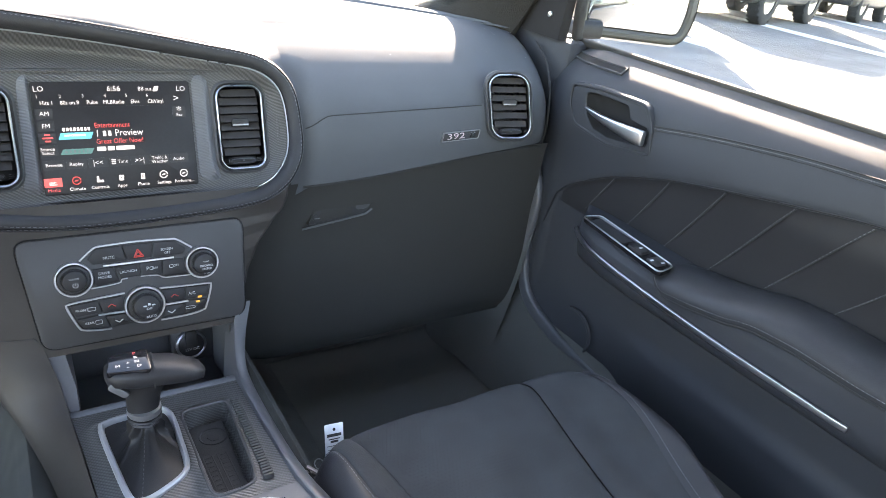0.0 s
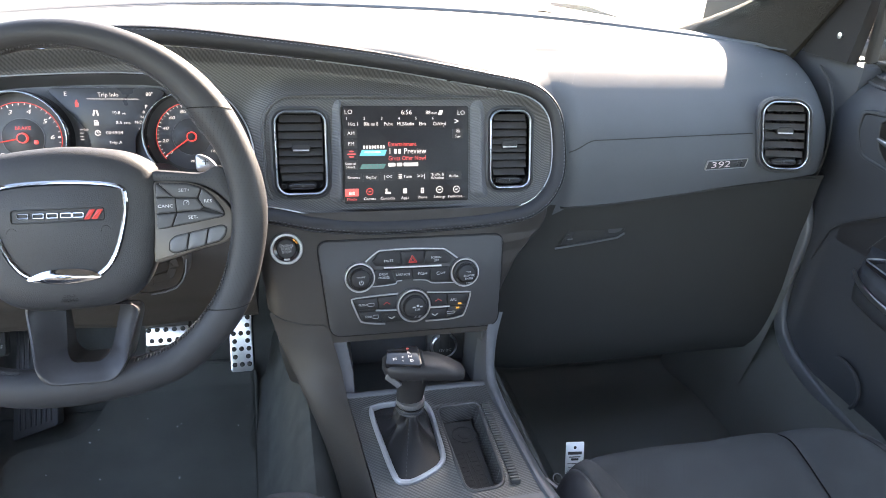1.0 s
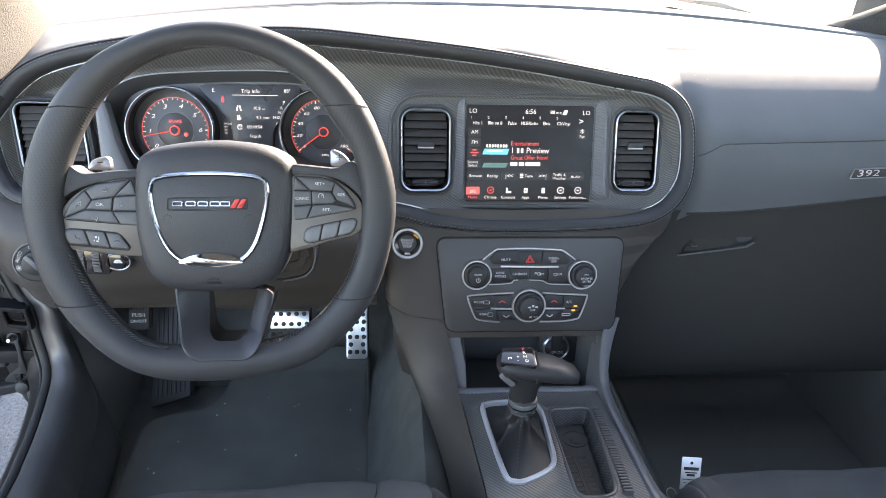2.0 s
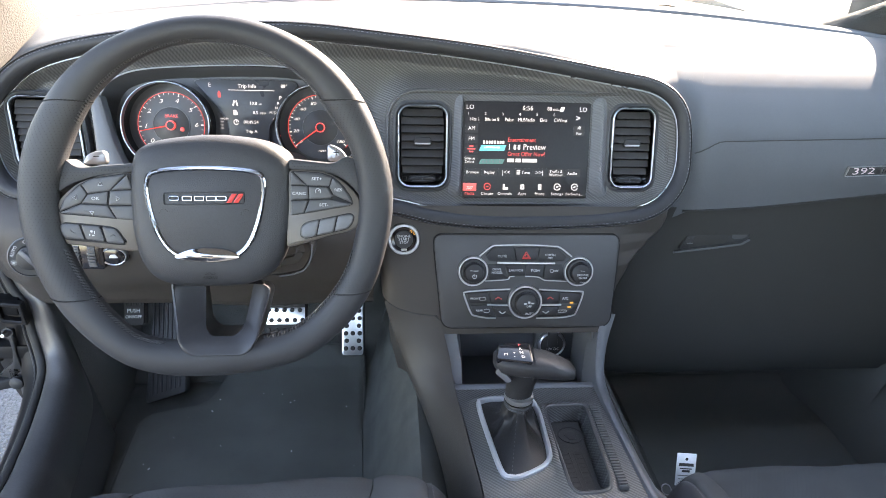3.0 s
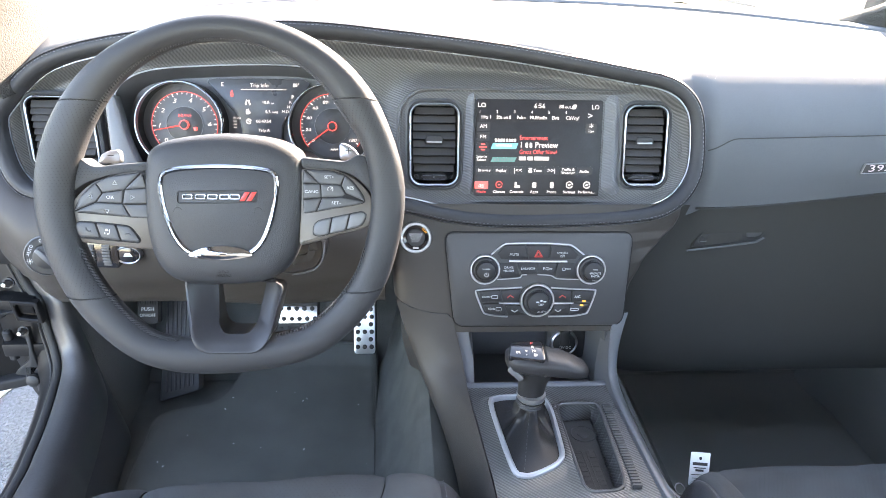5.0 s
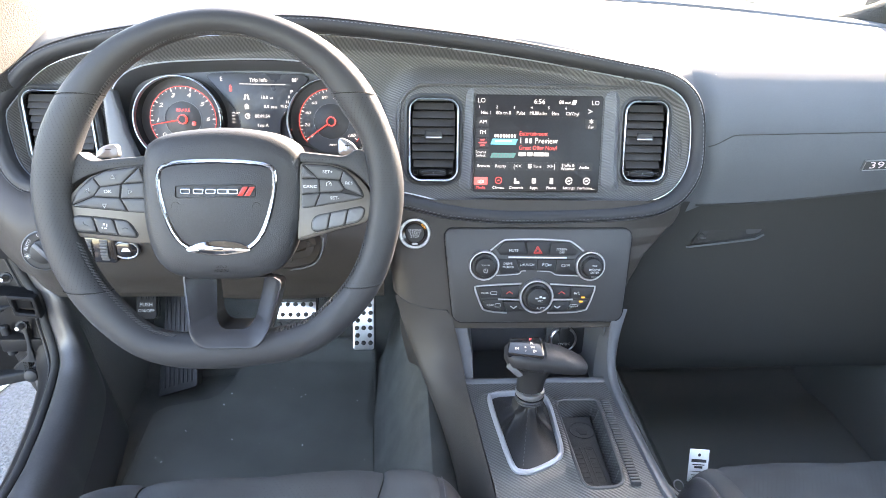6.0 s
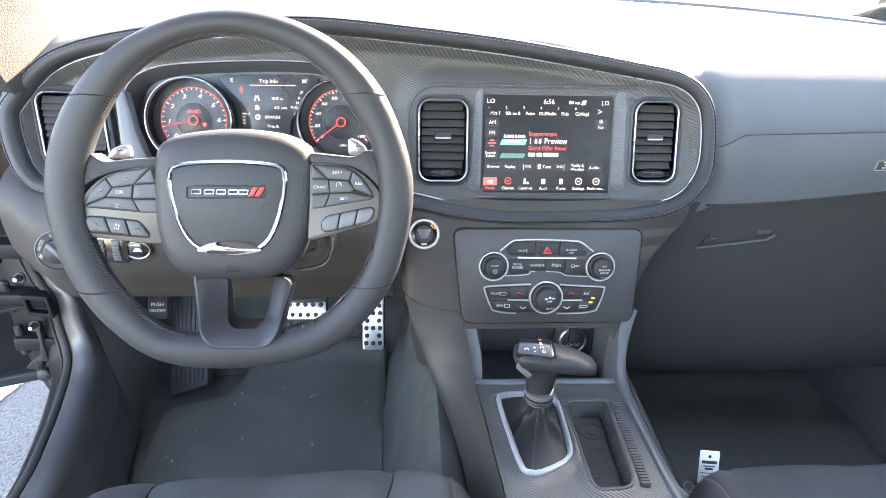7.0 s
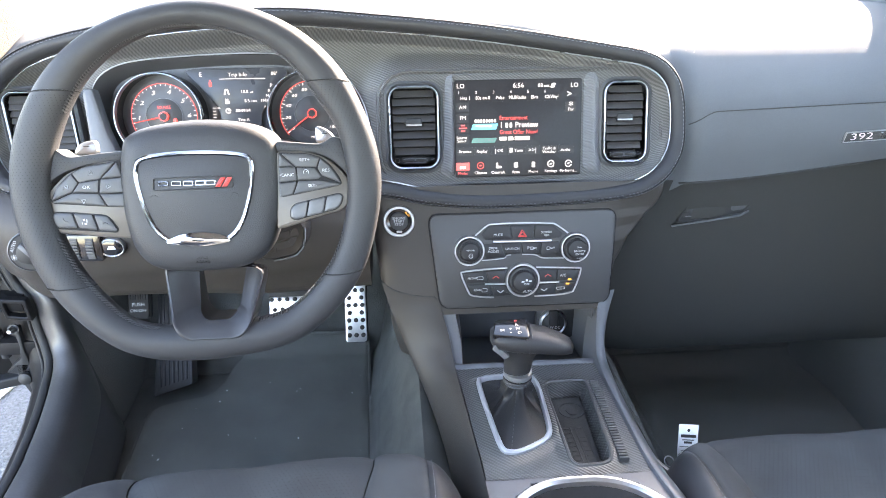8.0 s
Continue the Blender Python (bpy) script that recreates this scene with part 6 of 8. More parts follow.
gp = part("gear_display", plate(roundpoly([(-0.025, -0.014), (0.020, -0.018), (0.018, 0.018), (-0.022, 0.013)], 0.006, 5), -0.006, 0.0022, 0.0015), M_GLOSS, grip, "glossy black gear display", tilt)
for s, x, y, mt in (("P", 0.004, 0.011, G_RED), ("R", 0.005, 0.0045, G_WHITE), ("N", 0.006, -0.002, G_WHITE), ("D", 0.008, -0.009, G_WHITE), ("+", -0.003, -0.003, G_WHITE), ("-", -0.003, -0.009, G_WHITE), ("M", -0.013, -0.006, G_WHITE)):
    lettering(s, 0.0056, mt, gp, tilt @ pose(x, y, 0.0025, 0, 0, 6), squeeze=1.2)
part("grip_seam", tube([LEV @ Vector(p) for p in ((-0.012, -0.244, 0.592), (-0.011, -0.243, 0.606), (-0.010, -0.236, 0.6155), (-0.009, -0.222, 0.6172), (-0.008, -0.208, 0.615))], 0.0008, (1, 0, 0), k=5), M_DEEP, grip)
part("button", plate(roundpoly([(-0.014, -0.004), (0.006, -0.010), (0.010, -0.003), (-0.013, 0.0045)], 0.003), -0.006, -0.0012, 0.0015), M_SATIN, grip, "satin release button", LEV @ pose(-0.0445, -0.2395, 0.5955, 78, 0, -14) @ pose(0, 0, 0, 0, 0, -20))
neck = []
for z, rx_, ry_, cx, cyy in ((0.600, 0.036, 0.019, -0.021, -0.221), (0.592, 0.0315, 0.017, -0.021, -0.221), (0.582, 0.0235, 0.015, -0.020, -0.221), (0.570, 0.0185, 0.0135, -0.021, -0.221), (0.550, 0.0172, 0.013, -0.022, -0.220)):
    neck.append([LEV @ Vector((cx + rx_ * math.cos(a), cyy + ry_ * math.sin(a), z)) for a in [2 * math.pi * i / 20 for i in range(20)]])
part("neck", loft(neck), M_BLACK, gs, "")
part("collar", lathe([(0.0172, -0.0050), (0.0182, -0.0040), (0.0186, 0.0), (0.0182, 0.0030), (0.015, 0.0036)], 28), M_BRIGHT, gs, "chrome collar", LEV @ Matrix.Translation((-0.021, -0.220, 0.548)))
# boot with soft folds
rings = []
nb = 80
for s in np.linspace(0, 1, 16):
    cx, cyy, cz = -0.021 + (-0.028 + 0.021) * s, -0.220 + (-0.262 + 0.220) * s, 0
    ring_ = []
    for i in range(nb):
        a = 2 * math.pi * i / nb
        top = LEV @ Vector((-0.021 + 0.0145 * math.cos(a), -0.220 + 0.0145 * math.sin(a), 0.541))
        j = min(range(nb), key=lambda k: abs(((math.atan2(boot2[k].y + 0.080, boot2[k].x + 0.031) - a + math.pi) % (2 * math.pi)) - math.pi))
        bot = CT @ Vector(((boot2[j].x + 0.031) * 0.94 - 0.031, (boot2[j].y + 0.080) * 0.95 - 0.080, 0.003))
        t = s ** (5.5 - 3.3 * max(0.0, -math.sin(a)) ** 6)
        p = top.lerp(bot, 0.14 * s + 0.86 * t)
        p.z = top.z + (bot.z - top.z) * (s ** 0.8)
        fold = (0.0066 * (1 - 1.7 * abs(math.sin(2.5 * a + 0.5 * s)) ** 0.7) + 0.0012 * math.sin(9 * a - 4 * s)) * math.sin(math.pi * s ** 0.9)
        d = (p - Vector((-0.028, -0.252, p.z)))
        d = d.normalized() if d.length > 1e-6 else Vector((1, 0, 0))
        ring_.append(p + d * fold)
    rings.append(ring_)
boot = part("boot", loft(rings, caps=(False, False)), M_BOOT, gs, "creased black leather boot", smooth=80)
front = [r[int(nb * 0.72)] + Vector((0, -0.0012, 0.0012)) for r in rings]
part("stitching", stitches(resample(front, 40), (0, -0.7, 0.7), 0.003, 0.002), M_DARKTHREAD, boot, "stitched seam")
for z, r in ((0.5395, 0.0165), (0.535, 0.0160)):
    part("gather", tube([LEV @ Vector((-0.021 + r * math.cos(a), -0.2205 + r * math.sin(a), z)) for a in np.linspace(0, 2 * math.pi, 28)[:-1]], 0.002, (0, 0, 1), True, 6), M_LEATHER, boot)

# tunnel carpet on both sides of the console
for sx, nm in ((-1, "tunnel_left"), (1, "tunnel_right")):
    rows = []
    for y in np.linspace(0.34, -1.0, 24):
        pts = [(0.10, 0.43), (0.145, 0.46 if y < 0.1 else 0.50), (0.175, 0.40), (0.200, 0.33), (0.216, 0.288), (0.26, 0.264)]
        rows.append([Vector((sx * p.x, y, p.y)) for p in catmull(pts, 3)])
    solid(nm, quad_strip(rows), M_CARPET, "black carpet up the side of the tunnel", "carpet", kind="structure", smooth=60)

# ---- pedals ----
def pedal(name, cx, y, cz, w, h, tilt, label, studs, mat=M_PEDAL):
    m = pose(cx, y, cz, tilt, 0, 0)
    th = thing(name, (cx, y, cz), label, "pedal", "foot pedals")
    o = roundpoly([(-w / 2, -h / 2), (w / 2, -h / 2), (w / 2, h / 2), (-w / 2, h / 2)], 0.006, 5)
    part("plate", plate(o, -0.005, 0.003, 0.0015), mat, th, "", m)
    part("backing", plate(offset(o, -0.002), -0.012, -0.004, 0.001), M_RUBBER, th, "rubber backing", m)
    for x, yy in studs:
        part("stud", lathe([(0.0042, 0.0), (0.0042, 0.0045), (0.003, 0.0058), (0.0005, 0.006)], 12), M_RUBBER, th, "black rubber stud", m @ Matrix.Translation((x, yy, 0.0)))
    part("arm", tube([m @ Vector((0, h * 0.3, -0.012)), m @ Vector((0, h * 0.5, -0.05)), (cx, y + 0.12, cz + 0.16)], 0.008, (1, 0, 0)), M_BLACK, th, "")
    return th, m


acc = [(x, y) for k, y in enumerate(np.linspace(-0.048, 0.048, 8)) for x in ((-0.011, 0.011) if k % 2 else (-0.0, 0.0125, -0.0125))]
pedal("accelerator_pedal", -0.2490, 0.15, 0.412, 0.038, 0.122, 62, "drilled bright metal accelerator pedal with black studs", acc)
brk = [(x + (0.005 if k % 2 else 0), y) for k, y in enumerate((-0.027, -0.009, 0.009, 0.027)) for x in np.linspace(-0.030, 0.025, 5)]
bk, km = pedal("brake_pedal", -0.368, 0.15, 0.428, 0.070, 0.068, 58, "black rubber brake pedal with a bright metal band and studs", brk, M_RUBBER)
part("metal_band", plate(roundpoly([(-0.034, -0.017), (0.034, -0.017), (0.034, 0.014), (-0.034, 0.014)], 0.003), 0.001, 0.0042, 0.0008), M_PEDAL, bk, "bright metal band", km)
pb, pm = pedal("parking_brake_pedal", -0.621, 0.13, 0.452, 0.034, 0.046, 62, "black rubber parking brake pedal with white lettering", [], M_RUBBER)
lettering("PUSH", 0.0092, M_MARK, pb, pm @ Matrix.Translation((0, 0.001, 0.0042))), lettering("ON/OFF", 0.0076, M_MARK, pb, pm @ Matrix.Translation((0, -0.0095, 0.0042)))
for k in range(7):
    part("rib", box(-0.0142 + 0.0041 * k, -0.0120 + 0.0041 * k, 0.009, 0.020, 0.002, 0.0050, 0.0006), M_RUBBER, pb, "", pm)
fr = thing("footrest", (-0.60, 0.16, 0.27), "ribbed grey rubber footrest on the toe board", "footrest")
FM = pose(-0.584, 0.150, 0.369, 58, 0, 0)
part("pad", plate(roundpoly([(-0.036, -0.108), (0.034, -0.088), (0.030, 0.115), (-0.022, 0.115)], 0.006), -0.03, 0.0, 0.003), M_SOFT, fr, "", FM)
for k in range(7):
    x = -0.0235 + 0.0078 * k
    part("rib", box(x - 0.0017, x + 0.0017, -0.092 + 0.28 * (x + 0.0235), 0.108, -0.001, 0.0035, 0.0012), M_SOFT, fr, "", FM)

# ---- mat and litter ----
fm = thing("floor_mat", (-0.41, -0.15, 0.264), "black carpet floor mat strewn with pale crumbs", "floor mat")


def floor_z(y):
    return lerp_table([(0.05, 0.262), (0.11, 0.267), (0.17, 0.275), (0.21, 0.300), (0.25, 0.333)], y)


MAT_EDGE = [(-0.5, -0.600), (0.030, -0.616), (0.050, -0.611), (0.062, -0.598), (0.070, -0.570), (0.080, -0.525), (0.092, -0.508), (0.115, -0.496), (0.150, -0.486), (0.185, -0.470), (0.212, -0.450)]
rows = []
for y in list(np.linspace(-0.50, 0.02, 30)) + list(np.linspace(0.03, 0.212, 60)):
    xa = lerp_table(MAT_EDGE, y)
    xb = lerp_table([(-0.5, -0.214), (0.08, -0.229), (0.19, -0.231), (0.212, -0.245)], y)
    z = floor_z(y)
    row = [Vector((xa + (xb - xa) * u, y, z + 0.018 + 0.0015 * math.sin(9 * u + 14 * y))) for u in np.linspace(0.006, 0.994, 26)]
    rows.append([Vector((xa - 0.001, y, z + 0.002)), Vector((xa, y, z + 0.014))] + row + [Vector((xb, y, z + 0.014)), Vector((xb + 0.001, y, z + 0.002))])
bm = quad_strip(rows)
loft([rows[-1], [p + Vector((0, 0.002, -0.016)) for p in rows[-1]]], closed=False, bm=bm)
part("carpet", bm, M_MAT, fm, "", smooth=60)
mo = [Vector(r[1]) for r in rows] + [Vector(p) for p in rows[-1][4:-4:4]] + [Vector(r[-2]) for r in rows[::-1]]
part("binding", tube(mo, 0.0035, (0, 0, 1), False, 8), M_CARPET, fm, "bound edge")
rnd = random.Random(5)
bm = bmesh.new()
for k in range(24):
    x, y = rnd.uniform(-0.58, -0.24), rnd.uniform(-0.12, 0.15)
    if k % 6 == 0:
        t_ = rnd.random()
        x, y, z = -0.205 + 0.03 * t_, rnd.uniform(-0.12, 0.08), 0.30 + 0.09 * t_
    else:
        z = 0.2855
    s = rnd.uniform(0.0004, 0.0009) * (1.9 if k % 11 == 0 else 1)
    bmesh.ops.create_icosphere(bm, subdivisions=1, radius=s, matrix=Matrix.LocRotScale((x, y, z), Euler((rnd.random(), rnd.random(), rnd.uniform(0, 3))), (1, rnd.uniform(1, 3.4), 0.7)))
tagged(part("crumbs", bm, M_CARD), "pale crumbs and lint lying on the carpet", "litter", kind="stuff")

# ---- seats ----
def seat(cx, label, half_left, half_right, lean=0.0):
    """Seat cushion: perforated insert of the given half widths, suede wings and leather edge bands."""
    th = thing("car_seat", (cx, -0.58, 0.27), label, "car seat", "front seats")

    def surf(dx, s, raise_=0.0):
        a = abs(dx)
        back = 0.055 * max(0.0, (a - 0.13) / 0.100) ** 2.4
        lift = 0.030 * smooth01(a, 0.12, 0.20) * smooth01(s, 0.25, 0.7) - 0.040 * max(0.0, (a - 0.198) / 0.040) ** 2
        prof = [(-0.345, 0.34), (-0.318, 0.40), (-0.306, 0.455), (-0.309, 0.495), (-0.330, 0.517), (-0.375, 0.524), (-0.47, 0.520), (-0.60, 0.512), (-0.78, 0.505), (-0.90, 0.505)]
        f = s * (len(prof) - 1)
        i = min(int(f), len(prof) - 2)
        q = [Vector(prof[max(0, min(len(prof) - 1, k))]) for k in (i - 1, i, i + 1, i + 2)]
        t = f - i
        p = 0.5 * (2 * q[1] + (q[2] - q[0]) * t + (2 * q[0] - 5 * q[1] + 4 * q[2] - q[3]) * t * t + (3 * q[1] - q[0] - 3 * q[2] + q[3]) * t ** 3)
        n = 0.004 * math.sin(math.pi * min(1, max(0, (0.142 - a) / 0.142))) if a < 0.142 else 0.0
        return Vector((cx + dx, p.x - back, p.y + lift * smooth01(s, 0.15, 0.35) + n + raise_ + lean * dx))

    def iw(s, sd):        # the insert narrows towards the back
        return (half_left if sd < 0 else half_right) - 0.040 * smooth01(s, 0.46, 0.80)

    def bw(s):        # seam between wing and edge band
        return 0.194 - 0.050 * smooth01(s, 0.58, 0.86)
    S = np.linspace(0, 1, 46)
    part("seat_insert", quad_strip([[surf(iw(s, u) * abs(u) * (-1 if u < 0 else 1), s, -0.006 * abs(u) ** 14) for u in np.linspace(-1, 1, 22)] for s in S]), M_SEAT, th, "perforated suede insert", smooth=70)
    spots, last, odd = [], None, 0
    for s in np.linspace(0.27, 0.80, 900):
        p = surf(0, s)
        if last is None or (p - last).length >= 0.0046:
            last, odd = p, 1 - odd
            for k in range(-int(iw(s, -1) * 0.94 / 0.0052), int(iw(s, 1) * 0.94 / 0.0052) + 1 - odd):
                q = surf((k + 0.5 * odd) * 0.0052, s, 0.0004)
                t = surf((k + 0.5 * odd) * 0.0052, s + 0.004, 0.0004) - q
                spots.append((q + Vector((0, -t.z, t.y)).normalized() * -0.0003 if t.y > 0 else q + Vector((0, t.z, -t.y)).normalized() * 0.0004, Vector((0, t.z, -t.y)).normalized()))
    tagged(part("perforation", punches(spots, 0.00065), M_HOLE, th, "rows of punched holes"), kind="stuff")
    for sd in (-1, 1):
        part("seat_wing", quad_strip([[surf(sd * (iw(s, sd) + 0.0015 + (bw(s) - 0.001 - iw(s, sd)) * u), s, -0.005 * (1 - u) ** 12 - 0.004 * u ** 14) for u in np.linspace(0, 1, 14)] for s in S]), M_SUEDE, th, "black suede side wing", smooth=70)
        part("edge_band", quad_strip([[surf(sd * (bw(s) + (0.042 - 0.012 * smooth01(s, 0.58, 0.86)) * u), s, -0.003 * (1 - u) ** 8) - Vector((0, 0, 0.10 * max(0, u - 0.75) / 0.25 * (u - 0.75))) for u in np.linspace(0, 1, 12)] for s in S]), M_LEATHER, th, "smooth leather edge band", smooth=70)
        part("stitching", stitches([surf(sd * (bw(s) + 0.005), s, 0.0006) for s in np.linspace(0.2, 0.95, 60)], (0, 0.2, 1)), M_THREAD, th, "pale stitching")
        part("side_panel", box(cx + sd * 0.165, cx + sd * 0.186, -0.90, -0.42, 0.30, 0.475, 0.008), M_SOFT, th, "")
    part("seat_base", box(cx - 0.20, cx + 0.20, -0.88, -0.37, 0.264, 0.36, 0.01), M_BLACK, th, "")
    return th


seat(-0.340, "driver's seat cushion in black perforated suede and leather", 0.134, 0.134, 0.05)
seat(0.350, "passenger seat cushion in black perforated suede and leather", 0.166, 0.112)

# ---- key tag wedged by the passenger seat ----
kt = thing("key_tag", (0.17, -0.30, 0.46), "white paper key tag leaning between seat and console", "tag")
KM = pose(0.178, -0.302, 0.496, 62, 0, 4) @ pose(0, 0, 0, 0, 0, -8) @ Matrix.Scale(0.88, 4)
part("card", plate(roundpoly([(-0.0145, -0.024), (0.0145, -0.022), (0.0145, 0.022), (-0.0145, 0.022)], 0.0015, 3), -0.0004, 0.0004, 0.0002), M_CARD, kt, "", KM)
part("hole", lathe([(0.0022, 0.0), (0.0022, 0.0006), (0.0005, 0.0006)], 14), M_DEEP, kt, "", KM @ Matrix.Translation((0, 0.014, 0)))
for y, w, h in ((0.006, 0.022, 0.0042), (0.0005, 0.018, 0.0014), (-0.003, 0.012, 0.003), (-0.009, 0.024, 0.0008), (-0.014, 0.020, 0.0008), (-0.018, 0.014, 0.003)):
    part("masked_writing", box(-w / 2, w / 2, y - h / 2, y + h / 2, 0.0003, 0.0007), M_PANEL, kt, "", KM, smooth=0)
for k in range(3):
    part("key", box(-0.003, 0.003, -0.02, 0.012, 0, 0.0022, 0.0008), M_ZINC, kt, "steel key", pose(0.150 - 0.008 * k, -0.312 + 0.006 * k, 0.462 - 0.004 * k, 20, 10, 50 + 30 * k))
part("key_ring", tube([Vector((0.158 + 0.006 * math.cos(a), -0.306 + 0.006 * math.sin(a), 0.466 + 0.003 * math.sin(a))) for a in np.linspace(0, 6.28, 24)[:-1]], 0.0008, (0, 0, 1), True, 6), M_ZINC, kt, "")


# ---- passenger door ----
pd = thing("passenger_door", (0.72, -0.5, 0.38), "shut passenger door in black leather with stitched panel and armrest", "car door")


def door_low(y):      # lower edge of the trim
    return lerp_table([(-1.05, 0.36), (-0.30, 0.405), (-0.18, 0.415), (-0.075, 0.445), (-0.035, 0.50), (-0.02, 0.56)], y)


INSET_LINE = [(p.x, p.y) for p in catmull([(-1.05, 0.873), (-0.80, 0.866), (-0.587, 0.851), (-0.4986, 0.8375), (-0.40, 0.819), (-0.31, 0.799), (-0.26, 0.784), (-0.208, 0.766), (-0.163, 0.747), (-0.105, 0.7145), (-0.0745, 0.690), (-0.061, 0.668), (-0.052, 0.62)], 5)]


def inset_top(y):
    return lerp_table(INSET_LINE, y)


def door_x(y, z):
    top = 1.9 * 0.012 * math.log(1 + math.exp(min(20, (z - 0.901) / 0.012)))
    ins = 0.007 * smooth01(inset_top(y) - z, -0.004, 0.008) * smooth01(-y, 0.045, 0.065)
    bulge = -0.010 * math.exp(-((z - 0.82) / 0.05) ** 2)
    pocket = -0.010 * smooth01(0.535 - z, 0.0, 0.03) * smooth01(-y, 0.26, 0.36)
    return 0.700 + top + ins + bulge + pocket + 0.03 * smooth01(y, -0.06, 0.04)


DH = pose(0.690, -0.145, 0.845, 90, 0, -90)     # x: towards the rear; y: up; z: into the cabin


def dh(y, z):
    return (-y - 0.145, z - 0.845)


WELL = roundpoly([dh(-0.0955, 0.8715), dh(-0.118, 0.8745), dh(-0.187, 0.8755), dh(-0.196, 0.856), dh(-0.2370, 0.853), dh(-0.2385, 0.826), dh(-0.202, 0.820), dh(-0.160, 0.8155), dh(-0.124, 0.820), dh(-0.104, 0.838)], 0.006, 5)
zs = [0.0, 0.02, 0.05] + list(np.linspace(0.1, 1, 70))
rows = []
for y in list(np.linspace(0.02, -0.62, 90)) + list(np.linspace(-0.64, -1.02, 24)):
    lo = door_low(y)
    rows.append([Vector((door_x(y, lo + (0.934 - lo) * s), y, lo + (0.934 - lo) * s)) for s in zs])
bm = quad_strip(rows)
gone = [f for f in bm.faces if inside(Vector(dh(f.calc_center_median().y, f.calc_center_median().z)), offset(WELL, -0.003))]
bmesh.ops.delete(bm, geom=gone, context="FACES")
part("trim_panel", bm, M_DOOR, pd, "grained black door trim", smooth=60)
part("edge_moulding", sweep(catmull([(0.712, 0.015, 0.70), (0.705, -0.015, 0.652), (0.703, -0.014, 0.56), (0.702, -0.028, 0.49), (0.702, -0.07, 0.443), (0.702, -0.18, 0.413), (0.702, -0.33, 0.400), (0.702, -0.60, 0.385)], 6), rrect(0, 0, 0.026, 0.014, 0.005, 3), (-1, 0, 0)), M_SATIN, pd, "grey moulding along the door's edge")
part("sill_seal", sweep([(0.764, y, 0.9305) for y in np.linspace(0.05, -1.02, 12)], rrect(0, 0, 0.014, 0.012, 0.004, 3), (0, 0, 1)), M_RUBBER, pd, "black window seal")
part("outer_skin", quad_strip([[Vector((0.79 + 0.03 * math.sin(math.pi * (z - 0.3) / 0.64), y, z)) for z in np.linspace(0.30, 0.918, 10)] for y in (0.16, -0.4, -1.02)]), M_PAINT, pd, "black painted skin")
part("belt_top", box(0.772, 0.80, -1.02, 0.16, 0.905, 0.922, 0.004), M_PAINT, pd, "")
part("inset_panel", quad_strip([[Vector((door_x(y, z) - 0.0018 - 0.002 * math.sin(math.pi * s), y, z)) for s, z in [(s, 0.670 + (inset_top(y) - 0.003 - 0.670) * s) for s in np.linspace(0, 1, 18)]] for y in np.linspace(-0.080, -1.0, 60)]), M_INSET, pd, "darker stitched leather inset", smooth=60)
# piping round the stitched inset, and its slanting seams
ins = [Vector((door_x(y, inset_top(y)) - 0.002, y, inset_top(y))) for y in np.linspace(-0.052, -1.0, 60)]
part("inset_piping", tube(ins, 0.0013, (-1, 0, 0), k=6), M_INSET, pd, "piped edge of the stitched panel")
for (ya, yb, zb) in ((-0.190, -0.142, 0.681), (-0.297, -0.234, 0.690), (-0.389, -0.312, 0.690), (-0.486, -0.392, 0.690), (-0.578, -0.476, 0.705), (-0.675, -0.572, 0.725), (-0.78, -0.68, 0.745), (-0.88, -0.79, 0.75)):
    za = inset_top(ya) - 0.004
    pth = [Vector((door_x(ya + (yb - ya) * t, za + (zb - za) * t) - 0.0026, ya + (yb - ya) * t, za + (zb - za) * t)) - Vector((0.002 * math.sin(math.pi * 0.9 * (1 - t)), 0, 0)) for t in np.linspace(0, 1, 30)]
    part("quilt_seam", tube(pth, 0.0009, (-1, 0, 0), k=5), M_DEEP, pd)
    part("stitching", stitches([p + Vector((-0.0008, 0.0022, 0)) for p in pth], (-1, 0, 0)), M_THREAD, pd, "pale stitched seam")
crease = catmull([(-0.240, 0.8595), (-0.314, 0.872), (-0.376, 0.8805), (-0.455, 0.8893), (-0.525, 0.894), (-0.60, 0.897), (-0.75, 0.90), (-1.0, 0.905)], 6)
for d, r, mt in ((0.0, 0.0013, M_DEEP), (-0.0034, 0.0006, M_SATIN), (-0.0060, 0.0007, M_DEEP)):
    part("crease", tube([Vector((door_x(p.x, p.y + d) - 0.0003, p.x, p.y + d)) for p in crease], r, (-1, 0, 0), k=6), mt, pd, "seam along the door top")
# inner handle
ho_ = roundpoly([dh(-0.058, 0.880), dh(-0.126, 0.888), dh(-0.222, 0.888), dh(-0.242, 0.860), dh(-0.252, 0.815), dh(-0.162, 0.803), dh(-0.080, 0.813), dh(-0.058, 0.845)], 0.012, 6)
handle = part("handle_bezel", frame_ring(ho_, offset(ho_, 0.0055), -0.012, 0.0016, 0.0012), M_DOOR, pd, "moulded surround of the inner handle", DH)
hw = WELL


def fan(poly, c, k=96):
    """The outline's points at even angles about c."""
    out = []
    for i in range(k):
        d = Vector((math.cos(2 * math.pi * i / k), math.sin(2 * math.pi * i / k)))
        best = 0.0
        for a, b in zip(poly, poly[1:] + poly[:1]):
            e = b - a
            den = d.x * e.y - d.y * e.x
            if abs(den) > 1e-12:
                t, u = ((a.x - c.x) * e.y - (a.y - c.y) * e.x) / den, ((a.x - c.x) * d.y - (a.y - c.y) * d.x) / den
                if -1e-6 <= u <= 1 + 1e-6:
                    best = max(best, t)
        out.append(c + d * best)
    return out


